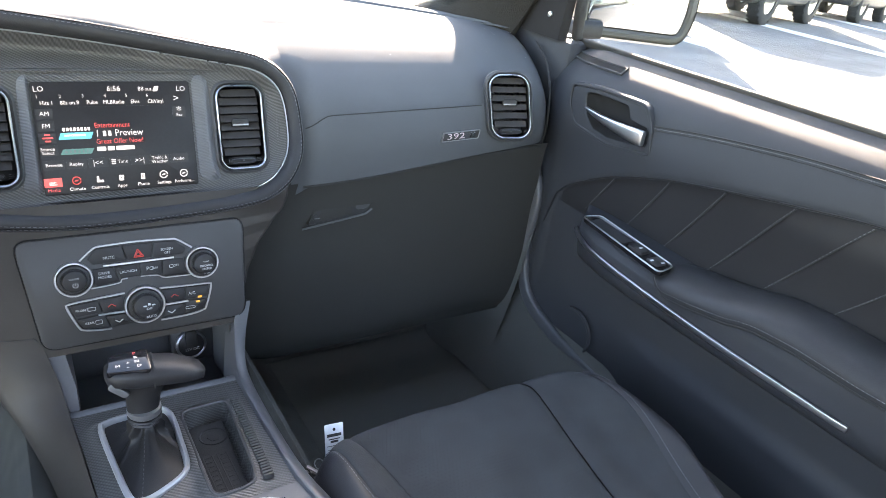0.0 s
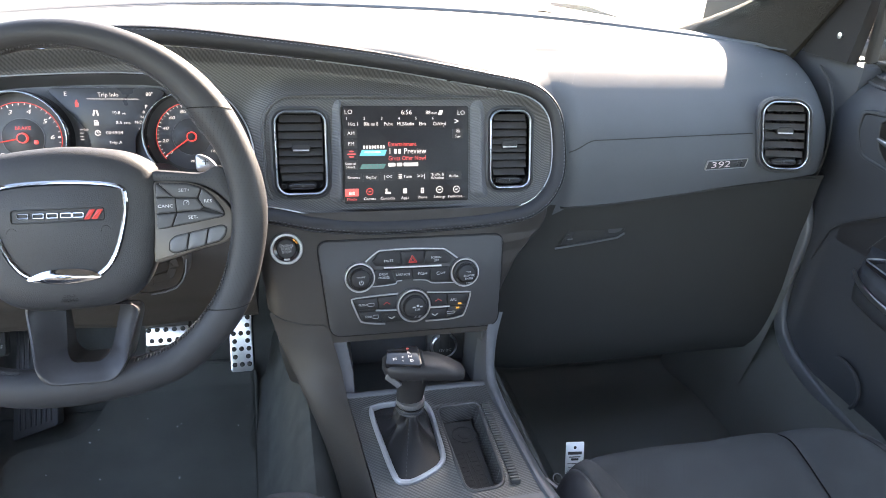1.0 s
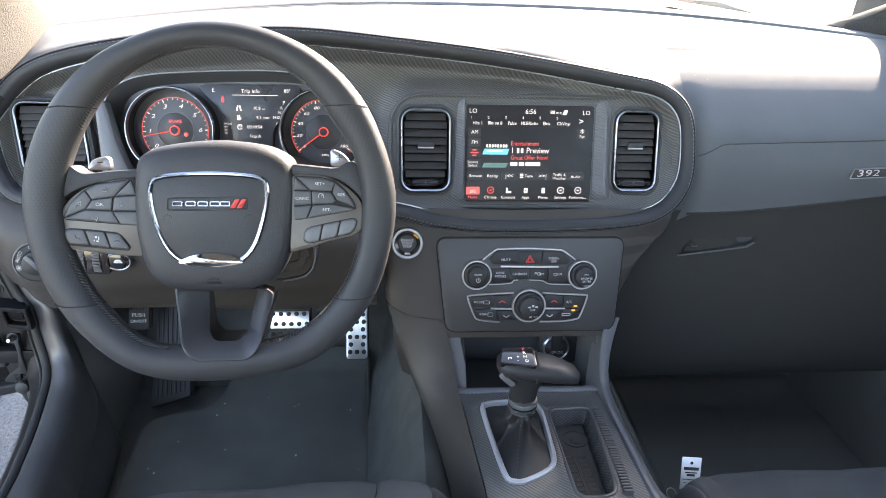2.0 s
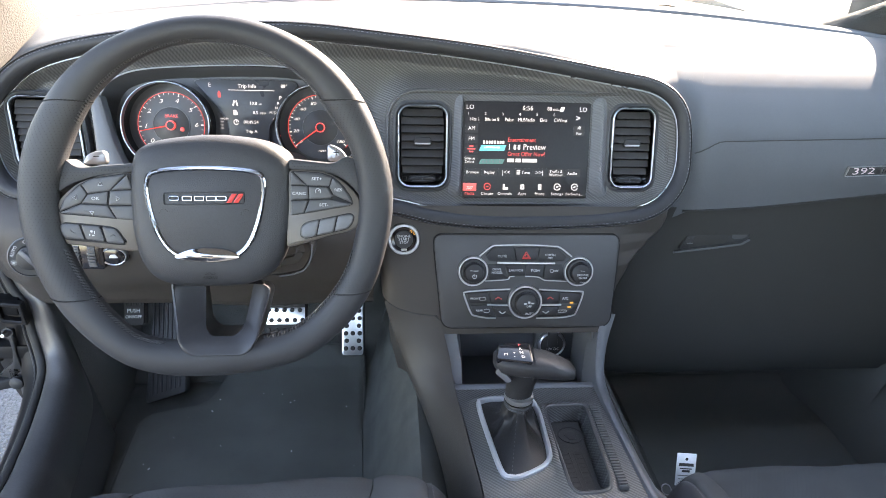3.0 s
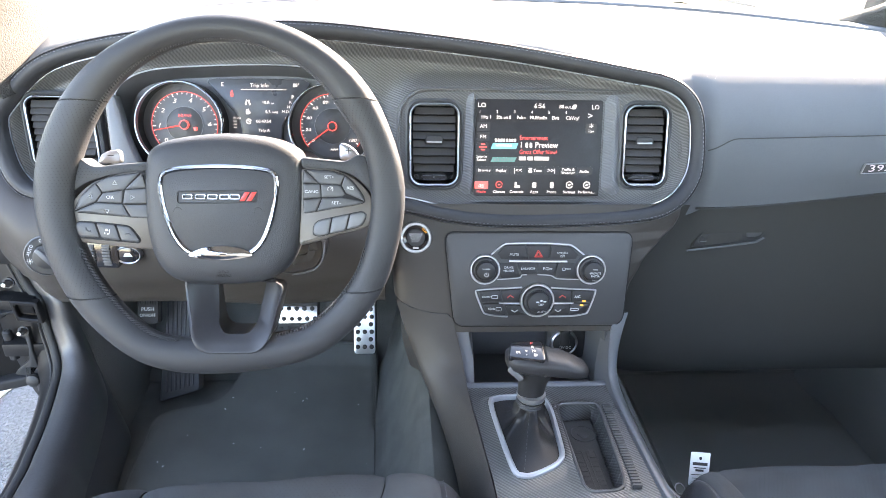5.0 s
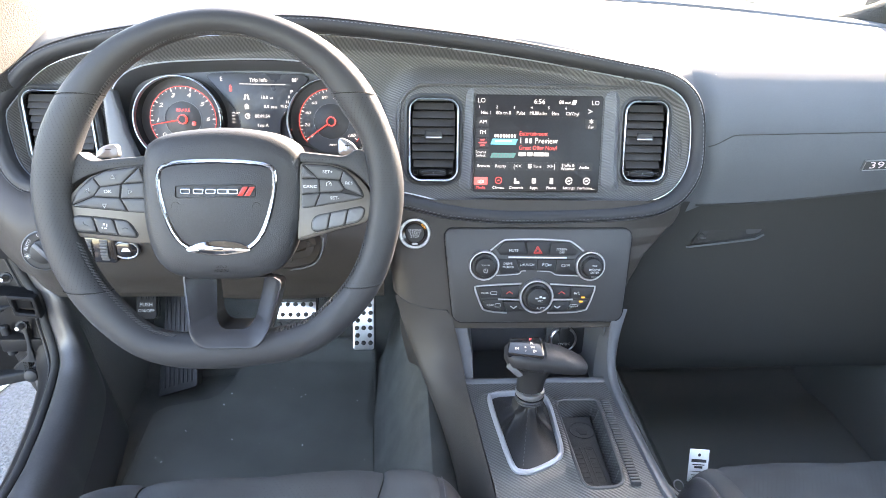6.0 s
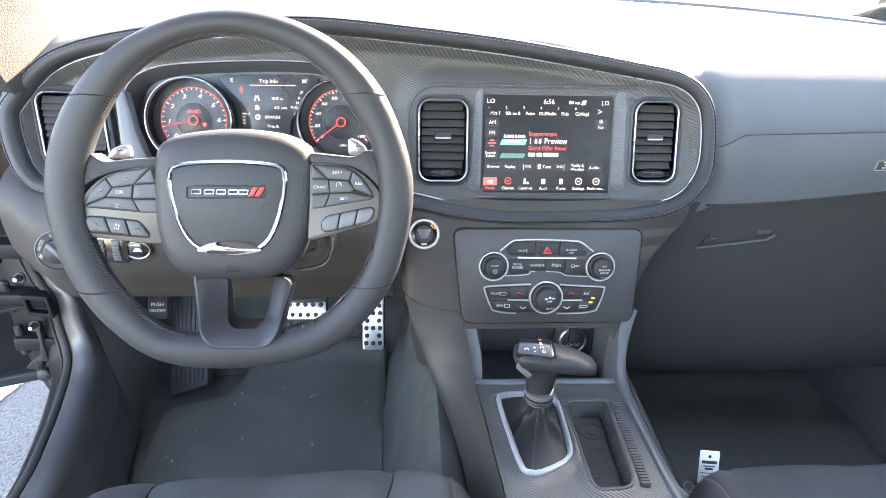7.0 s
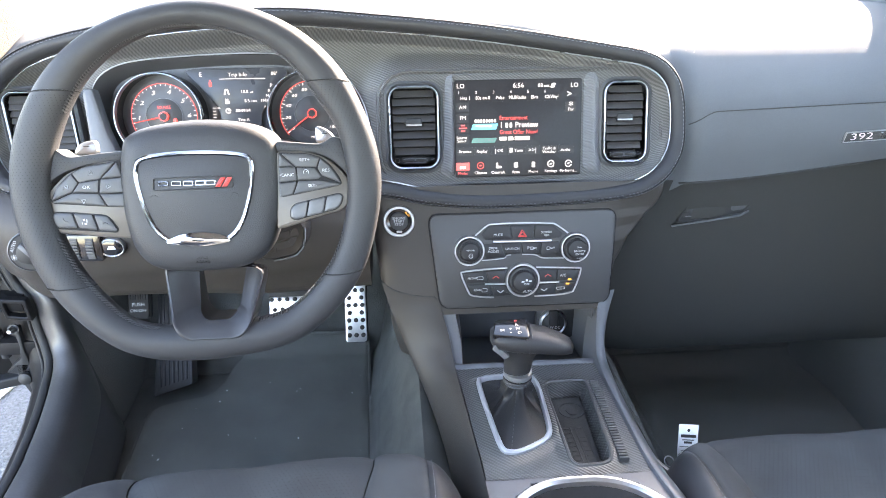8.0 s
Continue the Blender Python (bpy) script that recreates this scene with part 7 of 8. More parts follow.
wc = sum(hw, Vector((0, 0))) / len(hw)
part("handle_field", frame_ring(fan(offset(ho_, 0.005), wc), fan(hw, wc), -0.014, -0.0003, 0.0015), M_DOOR, handle, "", DH)
fw = fan(hw, wc)
# near-black colour puts the shade of the recess into the well
part("handle_well", loft([at_n(fw, -0.002), at_n([wc + (p - wc) * 0.96 for p in fw], -0.016), at_n([wc + (p - wc) * 0.86 for p in fw], -0.022)], caps=(False, True)), M_HOLE, handle, "finger well with its recess shade in the colour", DH, smooth=50)
pp = [Vector(p) for p in ((-0.041, 0.0030, 0.001), (-0.029, 0.0022, 0.005), (-0.017, 0.0015, 0.008), (-0.003, 0.0002, 0.0105), (0.012, -0.001, 0.0125), (0.028, -0.002, 0.0138), (0.044, -0.003, 0.0142), (0.060, -0.004, 0.0138), (0.075, -0.0048, 0.0125), (0.086, -0.0052, 0.0105), (0.0925, -0.0055, 0.008))]
rings = []
for p, h in zip(pp, (0.0020, 0.0030, 0.0042, 0.0052, 0.0063, 0.0075, 0.0087, 0.0100, 0.0112, 0.0120, 0.0114)):
    rings.append([DH @ (p + Vector((0, h * math.copysign(abs(math.sin(a)) ** 0.6, math.sin(a)), 0.0042 * math.copysign(abs(math.cos(a)) ** 0.6, math.cos(a))))) for a in [2 * math.pi * (k + 0.5) / 20 for k in range(20)]])
part("pull", loft(rings), M_SILVER, handle, "satin silver door pull", smooth=50)
# armrest with switch plate, pad and bright strip
rows = []
ay = [(-0.150, 0.0), (-0.165, 0.35), (-0.19, 0.62), (-0.23, 0.85), (-0.28, 0.97), (-0.34, 1.0)] + [(y, 1.0) for y in np.linspace(-0.4, -1.0, 14)]
for y, g in ay:
    tz = lerp_table([(-1.0, 0.735), (-0.66, 0.712), (-0.55, 0.700), (-0.40, 0.688), (-0.2, 0.692), (-0.15, 0.69)], y)
    pts = [(0.715, tz + 0.004), (0.700 - 0.02 * g, tz + 0.002), (0.70 - 0.055 * g, tz - 0.003), (0.70 - 0.070 * g, tz - 0.016), (0.70 - 0.073 * g, 0.668), (0.70 - 0.070 * g, 0.640), (0.70 - 0.055 * g, 0.618), (0.70 - 0.02 * g, 0.600), (0.715, 0.588)]
    rows.append([Vector((p.x, y, p.y)) for p in catmull(pts, 3)])
arm = part("armrest", quad_strip(rows), M_DOOR, pd, "black armrest moulding", smooth=60)
strip = [Vector((0.70 - 0.075 * g, y, 0.659 - 0.012 * smooth01(-y, 0.18, 0.50))) for y, g in ((-0.163, 0.42), (-0.19, 0.66), (-0.23, 0.88), (-0.28, 0.985), (-0.34, 1.01), (-0.42, 1.01), (-0.50, 1.01), (-0.58, 1.01), (-0.64, 1.01), (-0.662, 0.99))]
part("bright_strip", sweep(resample(catmull(strip, 5), 40), rrect(0, 0, 0.0085, 0.004, 0.0015, 3), (-1, 0, 0)), M_SILVER, arm, "satin chrome strip")
rows = []
for i, y in enumerate(np.linspace(-0.350, -1.0, 34)):
    e = smooth01(-y, 0.345, 0.385)
    w = 0.036 * e + 0.004
    tz = lerp_table([(-1.0, 0.745), (-0.66, 0.724), (-0.578, 0.726), (-0.523, 0.722), (-0.477, 0.708), (-0.426, 0.699), (-0.35, 0.688)], y)
    pts = [(0.712, tz - 0.004), (0.695, tz + 0.003 * e), (0.672 - 0.01 * e, tz + 0.004 * e), (0.650 - 0.018 * e, tz - 0.004), (0.642 - 0.022 * e, tz - 0.016 * e - 0.002), (0.643 - 0.022 * e, tz - 0.028 * e - 0.004)]
    rows.append([Vector((p.x, y, p.y)) for p in catmull(pts, 4)])
padm = part("armrest_pad", quad_strip(rows), M_LEATHER, arm, "soft leather armrest pad", smooth=70)
for off, col in ((17, M_THREAD), (19, M_DEEP)):
    ln = [r[off] + Vector((-0.0008, 0, 0.0004)) for r in rows]
    part("stitching" if off == 17 else "seam", stitches(resample(ln, 60), (-0.8, 0, 0.6)) if off == 17 else tube(resample(ln, 40), 0.0010, (-1, 0, 0), k=5), col, padm)
SWM = pose(0.646, -0.287, 0.6945, 0, -6, 0) @ pose(0, 0, 0, 0, 0, -6)
so_ = roundpoly([(-0.016, -0.090), (0.016, -0.085), (0.018, 0.085), (-0.012, 0.094)], 0.010, 5)
swp = part("switch_plate", plate(so_, -0.004, 0.0035, 0.0015), M_GLOSS, arm, "glossy black window switch plate", SWM)
part("switch_surround", tube([SWM @ Vector((p.x, p.y, 0.0035)) for p in so_], 0.0012, (0, 0, 1), True, 6), M_SILVER, swp, "bright edge")
part("switch", plate(rrect(0.0, -0.028, 0.020, 0.030, 0.004), 0.002, 0.0075, 0.002), M_BLACK, swp, "", SWM), part("switch", plate(rrect(0.0, -0.066, 0.020, 0.024, 0.004), 0.002, 0.0055, 0.0015), M_BLACK, swp, "", SWM)
for y in (-0.030, -0.062, -0.074):
    part("symbol", plate(rrect(0.002 if y == -0.03 else (-0.005 if y == -0.062 else 0.005), y, 0.006, 0.004, 0.001), 0.005, 0.0078 if y == -0.03 else 0.0058, 0.0002), M_MARK, swp, "", SWM)
part("switch_recess", plate(rrect(0.0, 0.036, 0.022, 0.080, 0.005), 0.002, 0.0040, 0.0005), M_DEEP, swp, "", SWM)
# lower pocket edge and speaker rim
part("speaker_ring", tube([(0.694, -0.185 - 0.045 * math.cos(a), 0.462 + 0.042 * math.sin(a)) for a in np.linspace(-0.5, 1.9, 18)], 0.003, (-1, 0, 0), k=8), M_DOOR, pd, "edge of the speaker cup")
# sail panel, window frame and glass
part("sail_panel", loft([[Vector((x, y, z)) for y, z in ((0.125, 0.93), (0.095, 1.0), (0.03, 1.075), (0.012, 1.06), (0.022, 0.93))] for x in (0.712, 0.732)]), M_HOLE, pd, "dark corner panel before the window")
part("tweeter_screw", lathe([(0.005, 0), (0.005, 0.003), (0.001, 0.004)], 14), M_SILVER, pd, "", pose(0.712, 0.052, 0.968, 0, -90, 0))
slot = [[Vector((door_x(y, z) - 0.0012, y, z + 0.0012)) for z in (0.9075, 0.912, 0.9165)] for y in np.linspace(0.0, -0.13, 9)]
part("demister_slot", quad_strip(slot), M_HOLE, pd, "dark demister slot")
part("demister_frame", tube([r[0] for r in slot] + [r[-1] for r in slot[::-1]], 0.0022, (-0.5, 0, 0.86), True, 6), M_DOOR, pd, "")
part("front_corner", box(0.722, 0.768, -0.004, 0.16, 0.78, 0.932, 0.012), M_DOOR, pd, "")
part("window_channel", sweep([(0.752, 0.018, 0.935), (0.735, 0.006, 1.0), (0.70, -0.02, 1.1)], rrect(0, 0, 0.014, 0.018, 0.004, 3), (-1, 0, 0)), M_RUBBER, pd, "")
w2 = tagged(part("window_2", quad_strip([[Vector((0.756 - 0.13 * s + d, y - 0.10 * s * (1 if y > -0.3 else 0), 0.93 + 0.39 * s)) for s in (0, 0.3, 0.6, 1)] for d in (0.0, 0.004) for y in (0.03, -1.02)]), M_GLASS), "clear passenger side window glass", "window", kind="structure")
w2.visible_shadow = False

# outside mirror
om = thing("door_mirror", (0.95, 0.08, 0.93), "black door mirror full of bright reflections", "door mirror")
MM = pose(0.937, 0.059, 0.990, 90, 0, -25.5)
mo_ = roundpoly([(-0.115, -0.062), (0.105, -0.062), (0.118, 0.0), (0.108, 0.070), (-0.10, 0.070), (-0.118, 0.01)], 0.035, 7)
part("shell", loft([at_n(mo_, 0.004), at_n(offset(mo_, -0.006), -0.01), at_n(offset(mo_, -0.002), -0.05), at_n(offset(mo_, 0.03), -0.085), at_n(offset(mo_, 0.055), -0.095)], caps=(False, True)), M_PAINT, om, "black painted shell", MM)
part("glass", plate(offset(mo_, 0.019), -0.006, 0.0, 0.001), M_MIRROR, om, "mirror glass", MM)
part("rim", frame_ring(mo_, offset(mo_, 0.017), -0.012, 0.006, 0.005), M_DUSTRIM, om, "dusty grey mirror frame", MM)
part("foot", sweep([(0.76, 0.13, 0.945), (0.82, 0.125, 0.935), (0.88, 0.11, 0.940)], rrect(0, 0, 0.07, 0.035, 0.012, 4), (0, 0, 1)), M_BLACK, om, "")

# kick panel, dash end and sill on the passenger's side
rows = []
for y in np.linspace(0.40, -0.03, 14):
    pts = [(0.735, 0.72), (0.705, 0.60), (0.690, 0.50), (0.675, 0.42), (0.655, 0.34), (0.63, 0.264)]
    rows.append([Vector((p.x - 0.02 * math.exp(-((y - 0.12) / 0.05) ** 2), y, p.y)) for p in catmull(pts, 3)])
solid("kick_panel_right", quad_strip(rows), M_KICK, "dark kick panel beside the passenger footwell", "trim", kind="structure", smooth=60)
solid("dash_end_right", tube(catmull([(0.712, 0.075, 0.915), (0.704, 0.035, 0.895), (0.7015, 0.012, 0.865), (0.7010, 0.000, 0.83), (0.7005, -0.006, 0.78), (0.702, 0.002, 0.72), (0.706, 0.012, 0.60), (0.706, 0.012, 0.52)], 5), 0.0022, (-1, 0, 0), k=8), M_DEEP, "dark gap between dashboard and door", "trim", kind="structure")
solid("cowl_side_right", box(0.74, 0.775, 0.03, 0.42, 0.90, 0.935), M_BLACK, "plain dark body side beside the dashboard", "wall", kind="structure")
# added block, hidden by the pillar, that keeps stray sun out
solid("pillar_foot_right", box(0.705, 0.775, 0.17, 0.42, 0.936, 1.01), M_BLACK, "unseen dark block added behind the pillar to stop sun leaking in", "pillar", kind="structure")
solid("side_wall_right", box(0.74, 0.775, -0.9, 0.40, 0.26, 0.90), M_BLACK, "plain dark body side behind the door trim", "wall", kind="structure")
solid("side_wall_rear_right", box(0.74, 0.775, -1.80, -1.03, 0.2, 0.93), M_SOFT, "plain dark rear door", "wall", kind="structure")
solid("side_wall_rear_left", box(-0.775, -0.74, -1.80, -1.03, 0.2, 0.93), M_SOFT, "plain dark rear door", "wall", kind="structure")
solid("sill_right", quad_strip([[Vector((p.x, y, p.y)) for p in catmull([(0.72, 0.46), (0.704, 0.43), (0.688, 0.395), (0.655, 0.34), (0.63, 0.264)], 4)] for y in np.linspace(0.0, -1.0, 8)]), M_KICK, "black door sill", "sill", kind="structure")
solid("side_wall_left", box(-0.765, -0.738, 0.065, 0.44, 0.2, 0.88), M_JAMB, "plain dark body side beside the driver footwell", "wall", kind="structure")
solid("front_bulkhead", box(-0.78, 0.78, 0.44, 0.47, 0.2, 0.82), M_BLACK, "plain dark bulkhead ahead of the dashboard", "wall", kind="structure")

# ---- driver's door opening ----
top = catmull([(-0.775, 0.055, 0.64), (-0.742, 0.030, 0.566), (-0.725, 0.020, 0.540), (-0.721, 0.012, 0.501), (-0.713, 0.0, 0.466), (-0.704, -0.020, 0.449), (-0.699, -0.05, 0.435), (-0.691, -0.11, 0.422), (-0.683, -0.17, 0.418), (-0.674, -0.25, 0.420), (-0.672, -0.55, 0.415), (-0.672, -1.0, 0.415)], 6)
rows, inner_rows = [], []
for a in top:
    up = smooth01(a.z, 0.44, 0.52)
    prof = [(-0.004, 0.0, -0.008), (0.0, 0.0, 0.0), (0.006, -0.004, 0.006), (0.022, -0.008, 0.007), (0.036, -0.007, 0.001), (0.043, -0.002, -0.012), (0.047, 0.006, -0.035), (0.050, 0.012, -0.075)]
    ring_ = catmull([a + Vector((dx * (1 - 0.25 * up), dy, dz * (1 - 0.7 * up))) for dx, dy, dz in prof], 3)
    b = Vector((a.x + 0.060, a.y + 0.03, min(0.268, a.z - 0.12)))
    rows.append(ring_)
    inner_rows.append([ring_[-1], ring_[-1].lerp(b, 0.5), b])
solid("kick_trim_left", quad_strip(inner_rows), M_SOFT, "dark trim falling from the sill to the floor", "trim", kind="structure", smooth=70)
solid("sill_trim_left", quad_strip(rows), M_BAND, "satin grey sill and kick trim at the open door", "trim", kind="structure", smooth=70)
solid("door_seal", tube([p + Vector((-0.007, 0, -0.002)) for p in top], 0.0065, (0, 0, 1), k=10), M_RUBBER, "black rubber door seal round the opening", "seal", kind="structure")
solid("sill_lip", tube([p + Vector((-0.018, 0, -0.012)) for p in top], 0.0022, (0, 0, 1), k=8), M_BRACKET, "dull metal lip beside the seal", "trim", kind="structure")
rows = []
for p in top:
    rows.append([p + Vector(q) for q in ((-0.010, 0, -0.010), (-0.026, 0, -0.014), (-0.040, 0, -0.034), (-0.050, 0, -0.09), (-0.048, 0, -0.20))])
solid("body_sill_left", quad_strip(rows), M_JAMB, "glossy black painted body sill and door jamb", "sill", kind="structure", smooth=70)
solid("hinge_pillar_left", quad_strip([[Vector((x, y, z)) for z in (0.25, 0.45, 0.60, 0.75, 0.93)] for x, y in ((-0.715, 0.04), (-0.74, 0.05), (-0.77, 0.09), (-0.80, 0.16), (-0.84, 0.30))]), M_JAMB, "black painted hinge pillar", "pillar", kind="structure", smooth=70)
solid("wing_left", quad_strip([[Vector((-0.86 - 0.04 * math.sin(math.pi * (z - 0.3) / 0.65), y, z)) for z in np.linspace(0.30, 0.84, 8)] for y in (0.24, 0.8, 1.7)]), M_PAINT, "black front wing", "wing", kind="structure", smooth=70)
solid("wing_right", quad_strip([[Vector((0.86 + 0.04 * math.sin(math.pi * (z - 0.3) / 0.65), y, z)) for z in np.linspace(0.30, 0.84, 8)] for y in (0.24, 0.8, 1.7)]), M_PAINT, "black front wing", "wing", kind="structure", smooth=70)
solid("nose", quad_strip([[Vector((x, 1.86 - 0.12 * abs(x / 0.9) ** 2.5 + dy, z)) for x in np.linspace(-0.9, 0.9, 13)] for dy, z in ((-0.10, 0.30), (0.0, 0.45), (0.01, 0.60), (-0.04, 0.74), (-0.12, 0.78))]), M_PAINT, "black car nose below the bonnet", "nose", kind="structure", smooth=70)
solid("kick_panel_left", quad_strip([[Vector((x, y, z)) for x, z in ((-0.735, 0.80), (-0.70, 0.60), (-0.675, 0.45), (-0.66, 0.26))] for y in (0.40, 0.25, 0.05, 0.02)]), M_KICK, "dark kick panel in the driver footwell", "trim", kind="structure")

dd = thing("driver_door", (-0.82, 0.14, 0.33), "open driver's door, black painted edge and bolted hinges", "car door")
DM = pose(-0.815, 0.130, 0.0, 0, 0, 20)       # x: out from the hinge, -y: the trim side
rings = []
for x in np.linspace(0, -1.05, 16):
    lo, hi = 0.318 + 0.03 * smooth01(-x, 0.6, 1.05), 0.90
    rings.append([Vector((x, y, z)) for y, z in ((0.06, lo), (0.075, 0.6), (0.06, hi), (0.0, hi + 0.01), (-0.025, hi - 0.02), (-0.03, 0.75), (-0.035, 0.55), (-0.025, lo + 0.02), (0.0, lo - 0.005))])
part("shell", loft(rings), M_JAMB, dd, "black painted door shell", DM)
part("lower_rail", sweep([(0.0, -0.030, 0.340), (-0.5, -0.033, 0.340), (-1.0, -0.03, 0.362)], rrect(0, 0, 0.020, 0.030, 0.005, 4), (0, -1, 0)), M_BRACKET, dd, "dull grey lower rail", DM)
part("trim", quad_strip([[Vector((x, -0.045 - 0.03 * math.exp(-((z - 0.66) / 0.05) ** 2) * smooth01(-x, 0.1, 0.3), z)) for z in np.linspace(0.42, 0.90, 16)] for x in np.linspace(-0.08, -1.0, 12)]), M_SOFT, dd, "black door trim", DM)
for z in (0.50, 0.585):
    part("bolt", lathe([(0.0055, 0), (0.0055, 0.006), (0.004, 0.008), (0.0035, 0.016), (0.003, 0.017), (0.0005, 0.017)], 6), M_ZINC, dd, "zinc bolt head", pose(-0.757, 0.020 - 0.02, z, 70, 20, 0))
    part("bolt_washer", lathe([(0.008, -0.002), (0.008, 0.001), (0.0005, 0.001)], 20), M_BRACKET, dd, "", pose(-0.757, 0.020 - 0.02, z, 70, 20, 0))
for z in (0.46, 0.54, 0.625):
    part("hinge", box(-0.80, -0.735, 0.004, 0.034, z - 0.012, z + 0.012, 0.003), M_JAMB, dd, "black hinge leaf")
    part("hinge_pin", lathe([(0.007, -0.025), (0.007, 0.025), (0.004, 0.028)], 14), M_BRACKET, dd, "", Matrix.Translation((-0.795, 0.02, z)))
part("check_strap", sweep([(-0.735, 0.03, 0.532), (-0.80, -0.005, 0.532), (-0.88, -0.03, 0.532)], rrect(0, 0, 0.018, 0.005, 0.001, 2), (0, 0, 1)), M_BRACKET, dd, "steel check strap")
part("cable_gaiter", tube(catmull([(-0.735, 0.03, 0.70), (-0.765, 0.0, 0.705), (-0.80, -0.01, 0.70), (-0.84, 0.0, 0.69)], 6), 0.017, (0, 0, 1), k=12), M_RUBBER, dd, "ribbed rubber cable gaiter")
for k in range(9):
    t_ = k / 8
    part("gaiter_rib", lathe([(0.017, -0.002), (0.0205, 0), (0.017, 0.002)], 16), M_RUBBER, dd, "", pose(-0.738 - 0.10 * t_, 0.028 - 0.035 * math.sin(math.pi * min(1, t_ * 1.1)), 0.701, 0, 90, 0))
part("striker_plate", box(-0.775, -0.745, 0.0, 0.012, 0.395, 0.435, 0.003), M_PAINT, dd, ""), part("stud", lathe([(0.010, -0.003), (0.010, 0.003), (0.005, 0.006), (0.0005, 0.006)], 16), M_BRACKET, dd, "", pose(-0.762, -0.006, 0.41, 80, 0, 0))

arm_o = roundpoly([(-0.759, 0.501), (-0.750, 0.503), (-0.753, 0.460), (-0.752, 0.430), (-0.764, 0.413), (-0.792, 0.417), (-0.780, 0.430), (-0.763, 0.444), (-0.758, 0.468)], 0.004, 4)
part("hinge_arm", plate(arm_o, -0.006, 0.004, 0.002), M_BRACKET, dd, "dark grey cranked hinge arm", pose(0, 0.004, 0, 90, 0, 0))
part("check_box", frame_ring(roundpoly([(-0.760, 0.520), (-0.722, 0.515), (-0.724, 0.552), (-0.764, 0.556)], 0.003), roundpoly([(-0.755, 0.526), (-0.729, 0.522), (-0.730, 0.546), (-0.757, 0.549)], 0.003), -0.006, 0.006, 0.0015), M_JAMB, dd, "rectangular check housing", pose(0, 0.002, 0, 90, 0, 0))

# ---- light switch and dash buttons ----
ls = thing("light_switch", (-0.645, -0.09, 0.685), "round black headlamp switch with white symbols", "switch")
LM = pose(-0.636, -0.098, 0.684, 80, 0, 12) @ Matrix.Scale(0.82, 4)
part("base", lathe([(0.031, -0.012), (0.031, 0.001), (0.029, 0.003), (0.020, 0.003), (0.0195, 0.0)], 44), M_BLACK, ls, "", LM), part("rim", lathe([(0.0325, -0.012), (0.0325, 0.002), (0.031, 0.003), (0.031, -0.01)], 44), M_SATIN, ls, "", LM)
part("knob", lathe([(0.0195, 0.0), (0.0185, 0.010), (0.016, 0.012), (0.001, 0.012)], 36), M_BLACK, ls, "", LM), part("grip", box(-0.004, 0.004, -0.018, 0.018, 0.010, 0.016, 0.002), M_SATIN, ls, "grey grip bar", LM @ pose(0, 0, 0, 0, 0, 35))
lettering("AUTO", 0.0068, M_MARK, ls, LM @ pose(-0.0245 * math.cos(0.5), 0.0245 * math.sin(0.5), 0.0032, 0, 0, 62)), lettering("O", 0.0075, M_MARK, ls, LM @ pose(-0.004, 0.0252, 0.0032))
for a in range(0, 360, 45):
    part("symbol", box(0.0028, 0.0046, -0.0004, 0.0004, 0.003, 0.0034), M_MARK, ls, "", LM @ pose(-0.0245, -0.006, 0, 0, 0, a), smooth=0)
part("symbol", lathe([(0.0018, 0.003), (0.0018, 0.0034), (0.0003, 0.0034)], 12), M_MARK, ls, "", LM @ Matrix.Translation((-0.0245, -0.006, 0)))
dm = thing("dimmer_switch", (-0.567, -0.09, 0.688), "ribbed grey thumb wheels in a small black panel", "switch")
DMX = pose(-0.567, -0.102, 0.688, 84, 0, -4)
part("plate", plate(rrect(0, 0, 0.044, 0.036, 0.004), -0.01, 0.002, 0.001), M_GLOSS, dm, "", DMX)
for x in (-0.012, 0.008):
    tw = part("thumb_wheel", box(x - 0.0048, x + 0.0048, -0.0135, 0.0135, 0, 0.0032, 0.001), M_PANEL, dm, "ribbed wheel", DMX)
    for k in range(7):
        part("rib", box(x - 0.005, x + 0.005, -0.013 + 0.0042 * k - 0.0014, -0.013 + 0.0042 * k + 0.0014, 0, 0.0055 - 0.00025 * (k - 3) ** 2, 0.0004), M_SOFT, tw, "", DMX)
for k in range(3):
    part("symbol", plate(rrect(-0.0195, 0.009 - 0.008 * k, 0.003, 0.003, 0.0008), 0.001, 0.0024, 0.0002), M_MARK, dm, "", DMX)
tb = thing("boot_release", (-0.534, -0.09, 0.687), "oval black boot release button with a pale rim", "button")
TB = pose(-0.534, -0.101, 0.687, 84, 0, 0)
to_ = [Vector(p) for p in circle(0.0165, 30, 0.0125)]
part("rim", frame_ring(to_, offset(to_, 0.0022), -0.006, 0.004, 0.001), M_SILVER, tb, "pale rim", TB), part("cap", plate(offset(to_, 0.002), -0.004, 0.003, 0.001), M_GLOSS, tb, "", TB), part("symbol", plate(roundpoly([(-0.006, -0.002), (0.006, -0.002), (0.003, 0.003), (-0.003, 0.003)], 0.001, 2), 0.002, 0.0034, 0.0002), M_MARK, tb, "", TB)


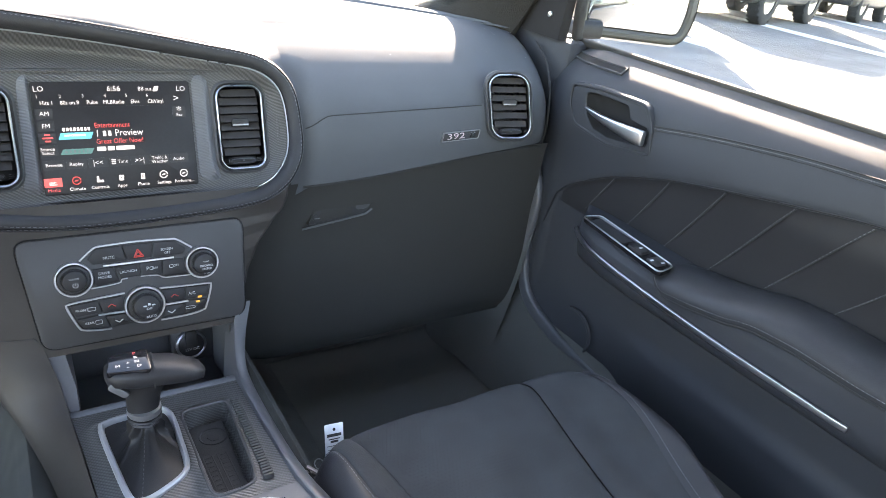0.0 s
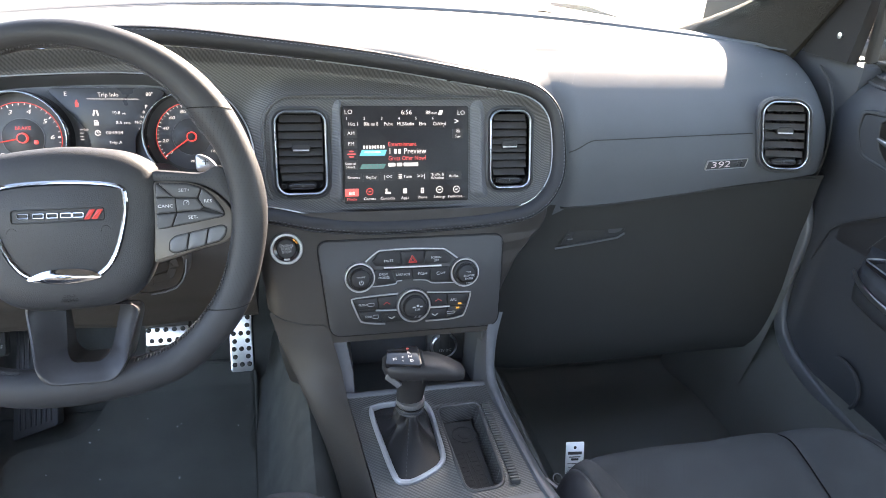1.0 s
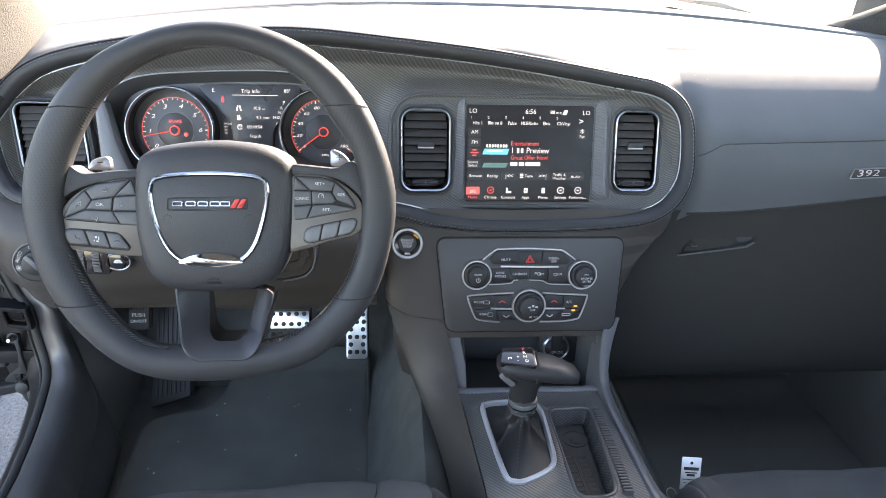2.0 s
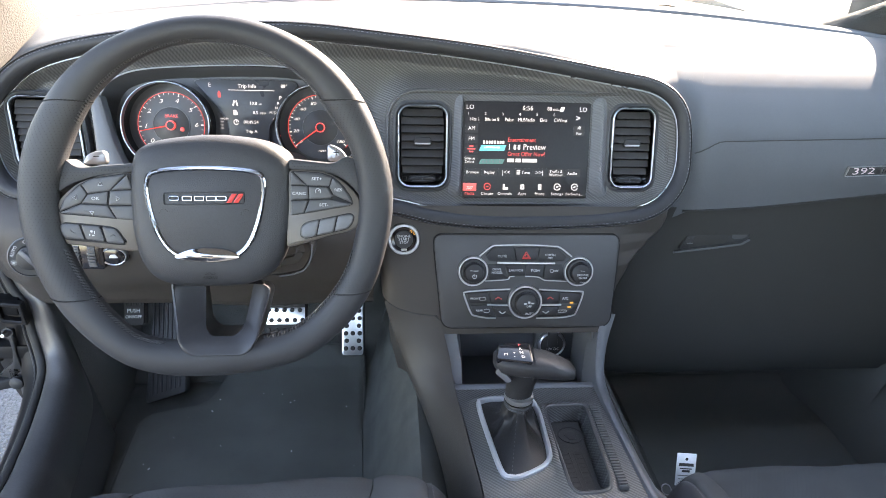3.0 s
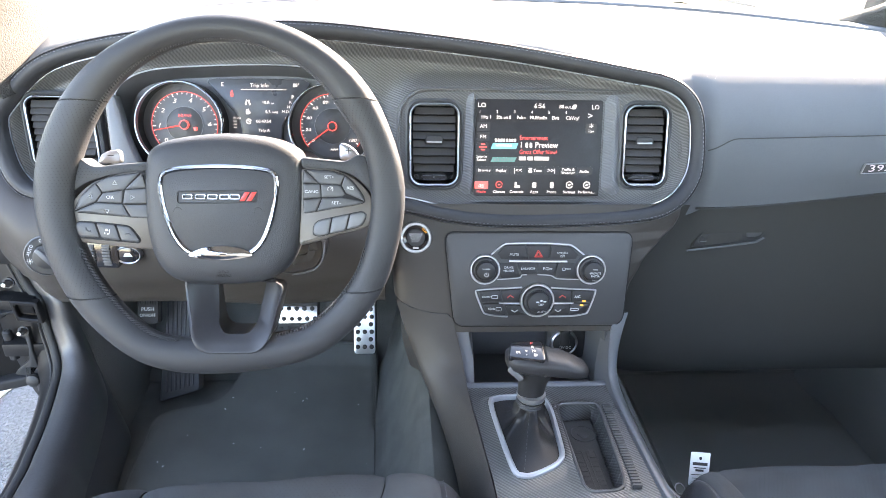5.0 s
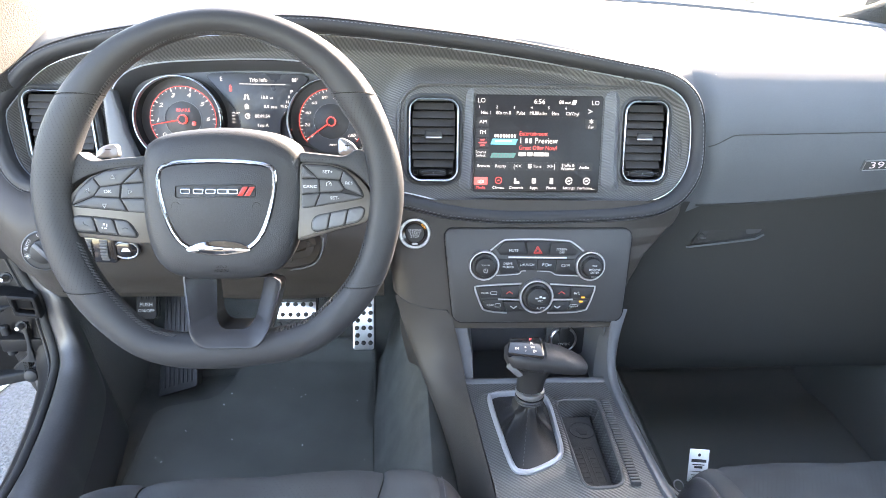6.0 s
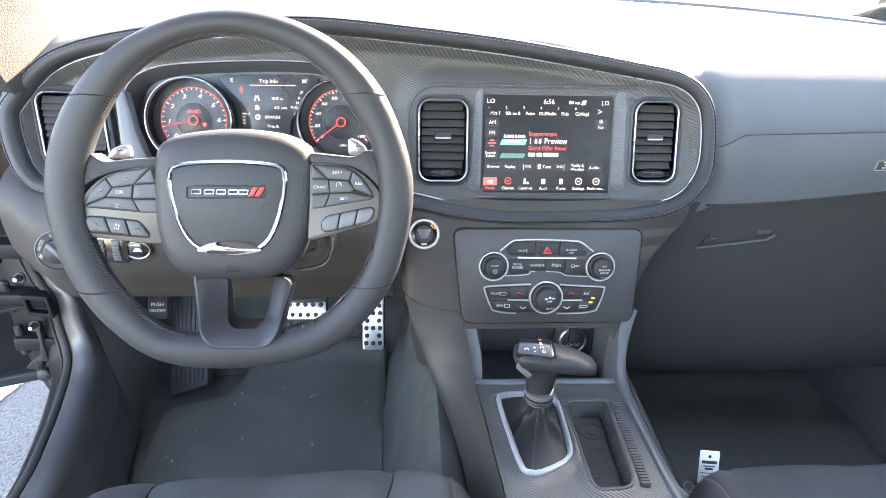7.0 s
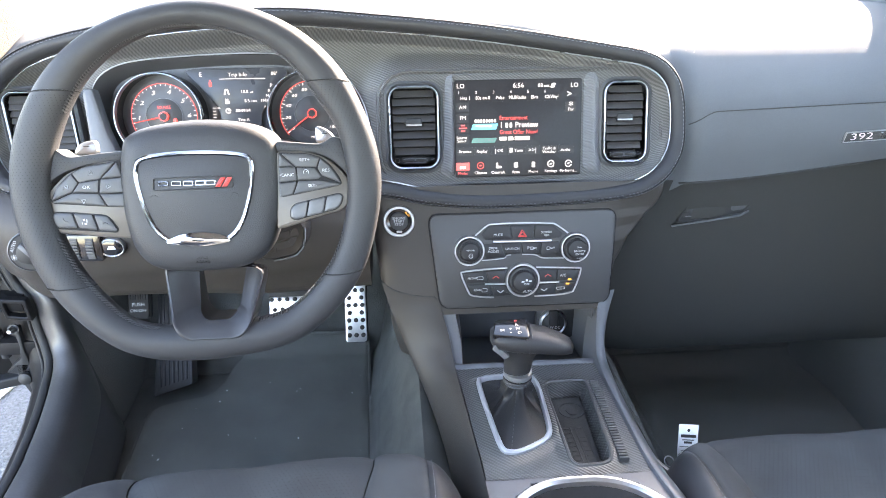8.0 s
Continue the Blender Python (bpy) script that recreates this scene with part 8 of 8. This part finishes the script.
# ---- parked vehicles ----
def tyre_wheel(th, x, y, r, w):
    m = pose(x, y, r, 90, 0, 0)
    wl = part("wheel", lathe([(r * 0.62, -w / 2), (r * 0.9, -w / 2), (r, -w * 0.35), (r, w * 0.35), (r * 0.9, w / 2), (r * 0.62, w / 2), (r * 0.6, w * 0.3), (r * 0.6, -w * 0.3)], 40), M_RUBBER, th, "dark knobbly tyre", m)
    part("rim", lathe([(r * 0.62, -w * 0.4), (r * 0.58, w * 0.42), (r * 0.3, w * 0.30), (r * 0.1, w * 0.34), (0.01, w * 0.34)], 30), M_STEEL, wl, "grey rim", m)
    for k in range(24):
        part("tread_block", box(-0.03, 0.03, r - 0.01, r + 0.005, -w * 0.48, w * 0.48, 0.006), M_RUBBER, wl, "", m @ pose(0, 0, 0, 0, 0, 15 * k))


def vehicle(x, y, turn, paint, label, high=0.0, length=4.4, r=0.39, tall=0.0):
    th = thing("parked_vehicle", (x, y, 0), label, "vehicle", "parked vehicles")
    o = Matrix.Translation((x, y, 0)) @ pose(0, 0, 0, 0, 0, turn) @ Matrix.Translation((-x, -y, 0))
    w = 0.92
    secs = []
    for s, z0, z1, k in ((-0.5, 0.62, 0.95, 0.90), (-0.48, 0.45, 1.05, 0.97), (-0.2, 0.42, 1.10, 1.0), (0.2, 0.42, 1.10, 1.0), (0.46, 0.45, 1.05, 0.97), (0.5, 0.60, 0.95, 0.88)):
        secs.append([Vector((x + length * s, y + p.x, p.y)) for p in rrect(0, (z0 + z1) / 2 + high, 2 * w * k, z1 - z0, 0.14, 4)])
    part("body", loft(secs), paint, th, "", o)
    cab = []
    for s, z1, k in ((-0.42, 1.1, 0.88), (-0.36, 1.72 + tall, 0.80), (0.08 + 0.2 * tall, 1.78 + tall, 0.80), (0.22 + 0.2 * tall, 1.12, 0.88)):
        cab.append([Vector((x + length * s, y + p.x, p.y)) for p in rrect(0, (1.0 + z1) / 2 + high, 2 * w * k, z1 - 1.0, 0.06, 3)])
    part("cabin", loft(cab), M_GLOSS, th, "dark glazed cabin", o)
    part("bumper", box(x + length * 0.49, x + length * 0.53, y - 0.8, y + 0.8, 0.48 + high, 0.70 + high, 0.03), M_BLACK, th, "", o), part("bumper", box(x - length * 0.53, x - length * 0.49, y - 0.8, y + 0.8, 0.48 + high, 0.70 + high, 0.03), M_BLACK, th, "", o)
    for sx in (-0.31, 0.31):
        for sy in (-0.78, 0.78):
            tyre_wheel(th, x + length * sx, y + sy, r, 0.27)
        part("axle", tube([(x + length * sx, y - 0.7, r), (x + length * sx, y + 0.7, r)], 0.05, (0, 0, 1)), M_BLACK, th, "", o)
    for ob in list(th.children):
        if ob.name.startswith("wheel"):
            for q in (ob, *ob.children):
                q.data.transform(o)
    return th


M_TAN = material("dusty dark paint", (0.10, 0.085, 0.07), 0.35, coat=0.3, vary=0.15)
M_PALE = material("pale blue-grey paint", (0.35, 0.40, 0.46), 0.3, coat=0.5, vary=0.08)
# tall raises the unseen cabins so that their shadows reach further
vehicle(13.9, 8.6, 14, M_TAN, "dusty dark off-road vehicle on knobbly tyres in the car park", -0.05, r=0.5, tall=1.3)
vehicle(20.6, 10.2, 14, M_TAN, "second dusty off-road vehicle parked beside the first", -0.05, r=0.5, tall=1.3)
# placed and heightened out of view to cast the shadow beside the car
vehicle(8.75, 7.85, 60, M_PALE, "pale blue-grey vehicle with unseen height added to shade the asphalt", 0.1, tall=0.8)
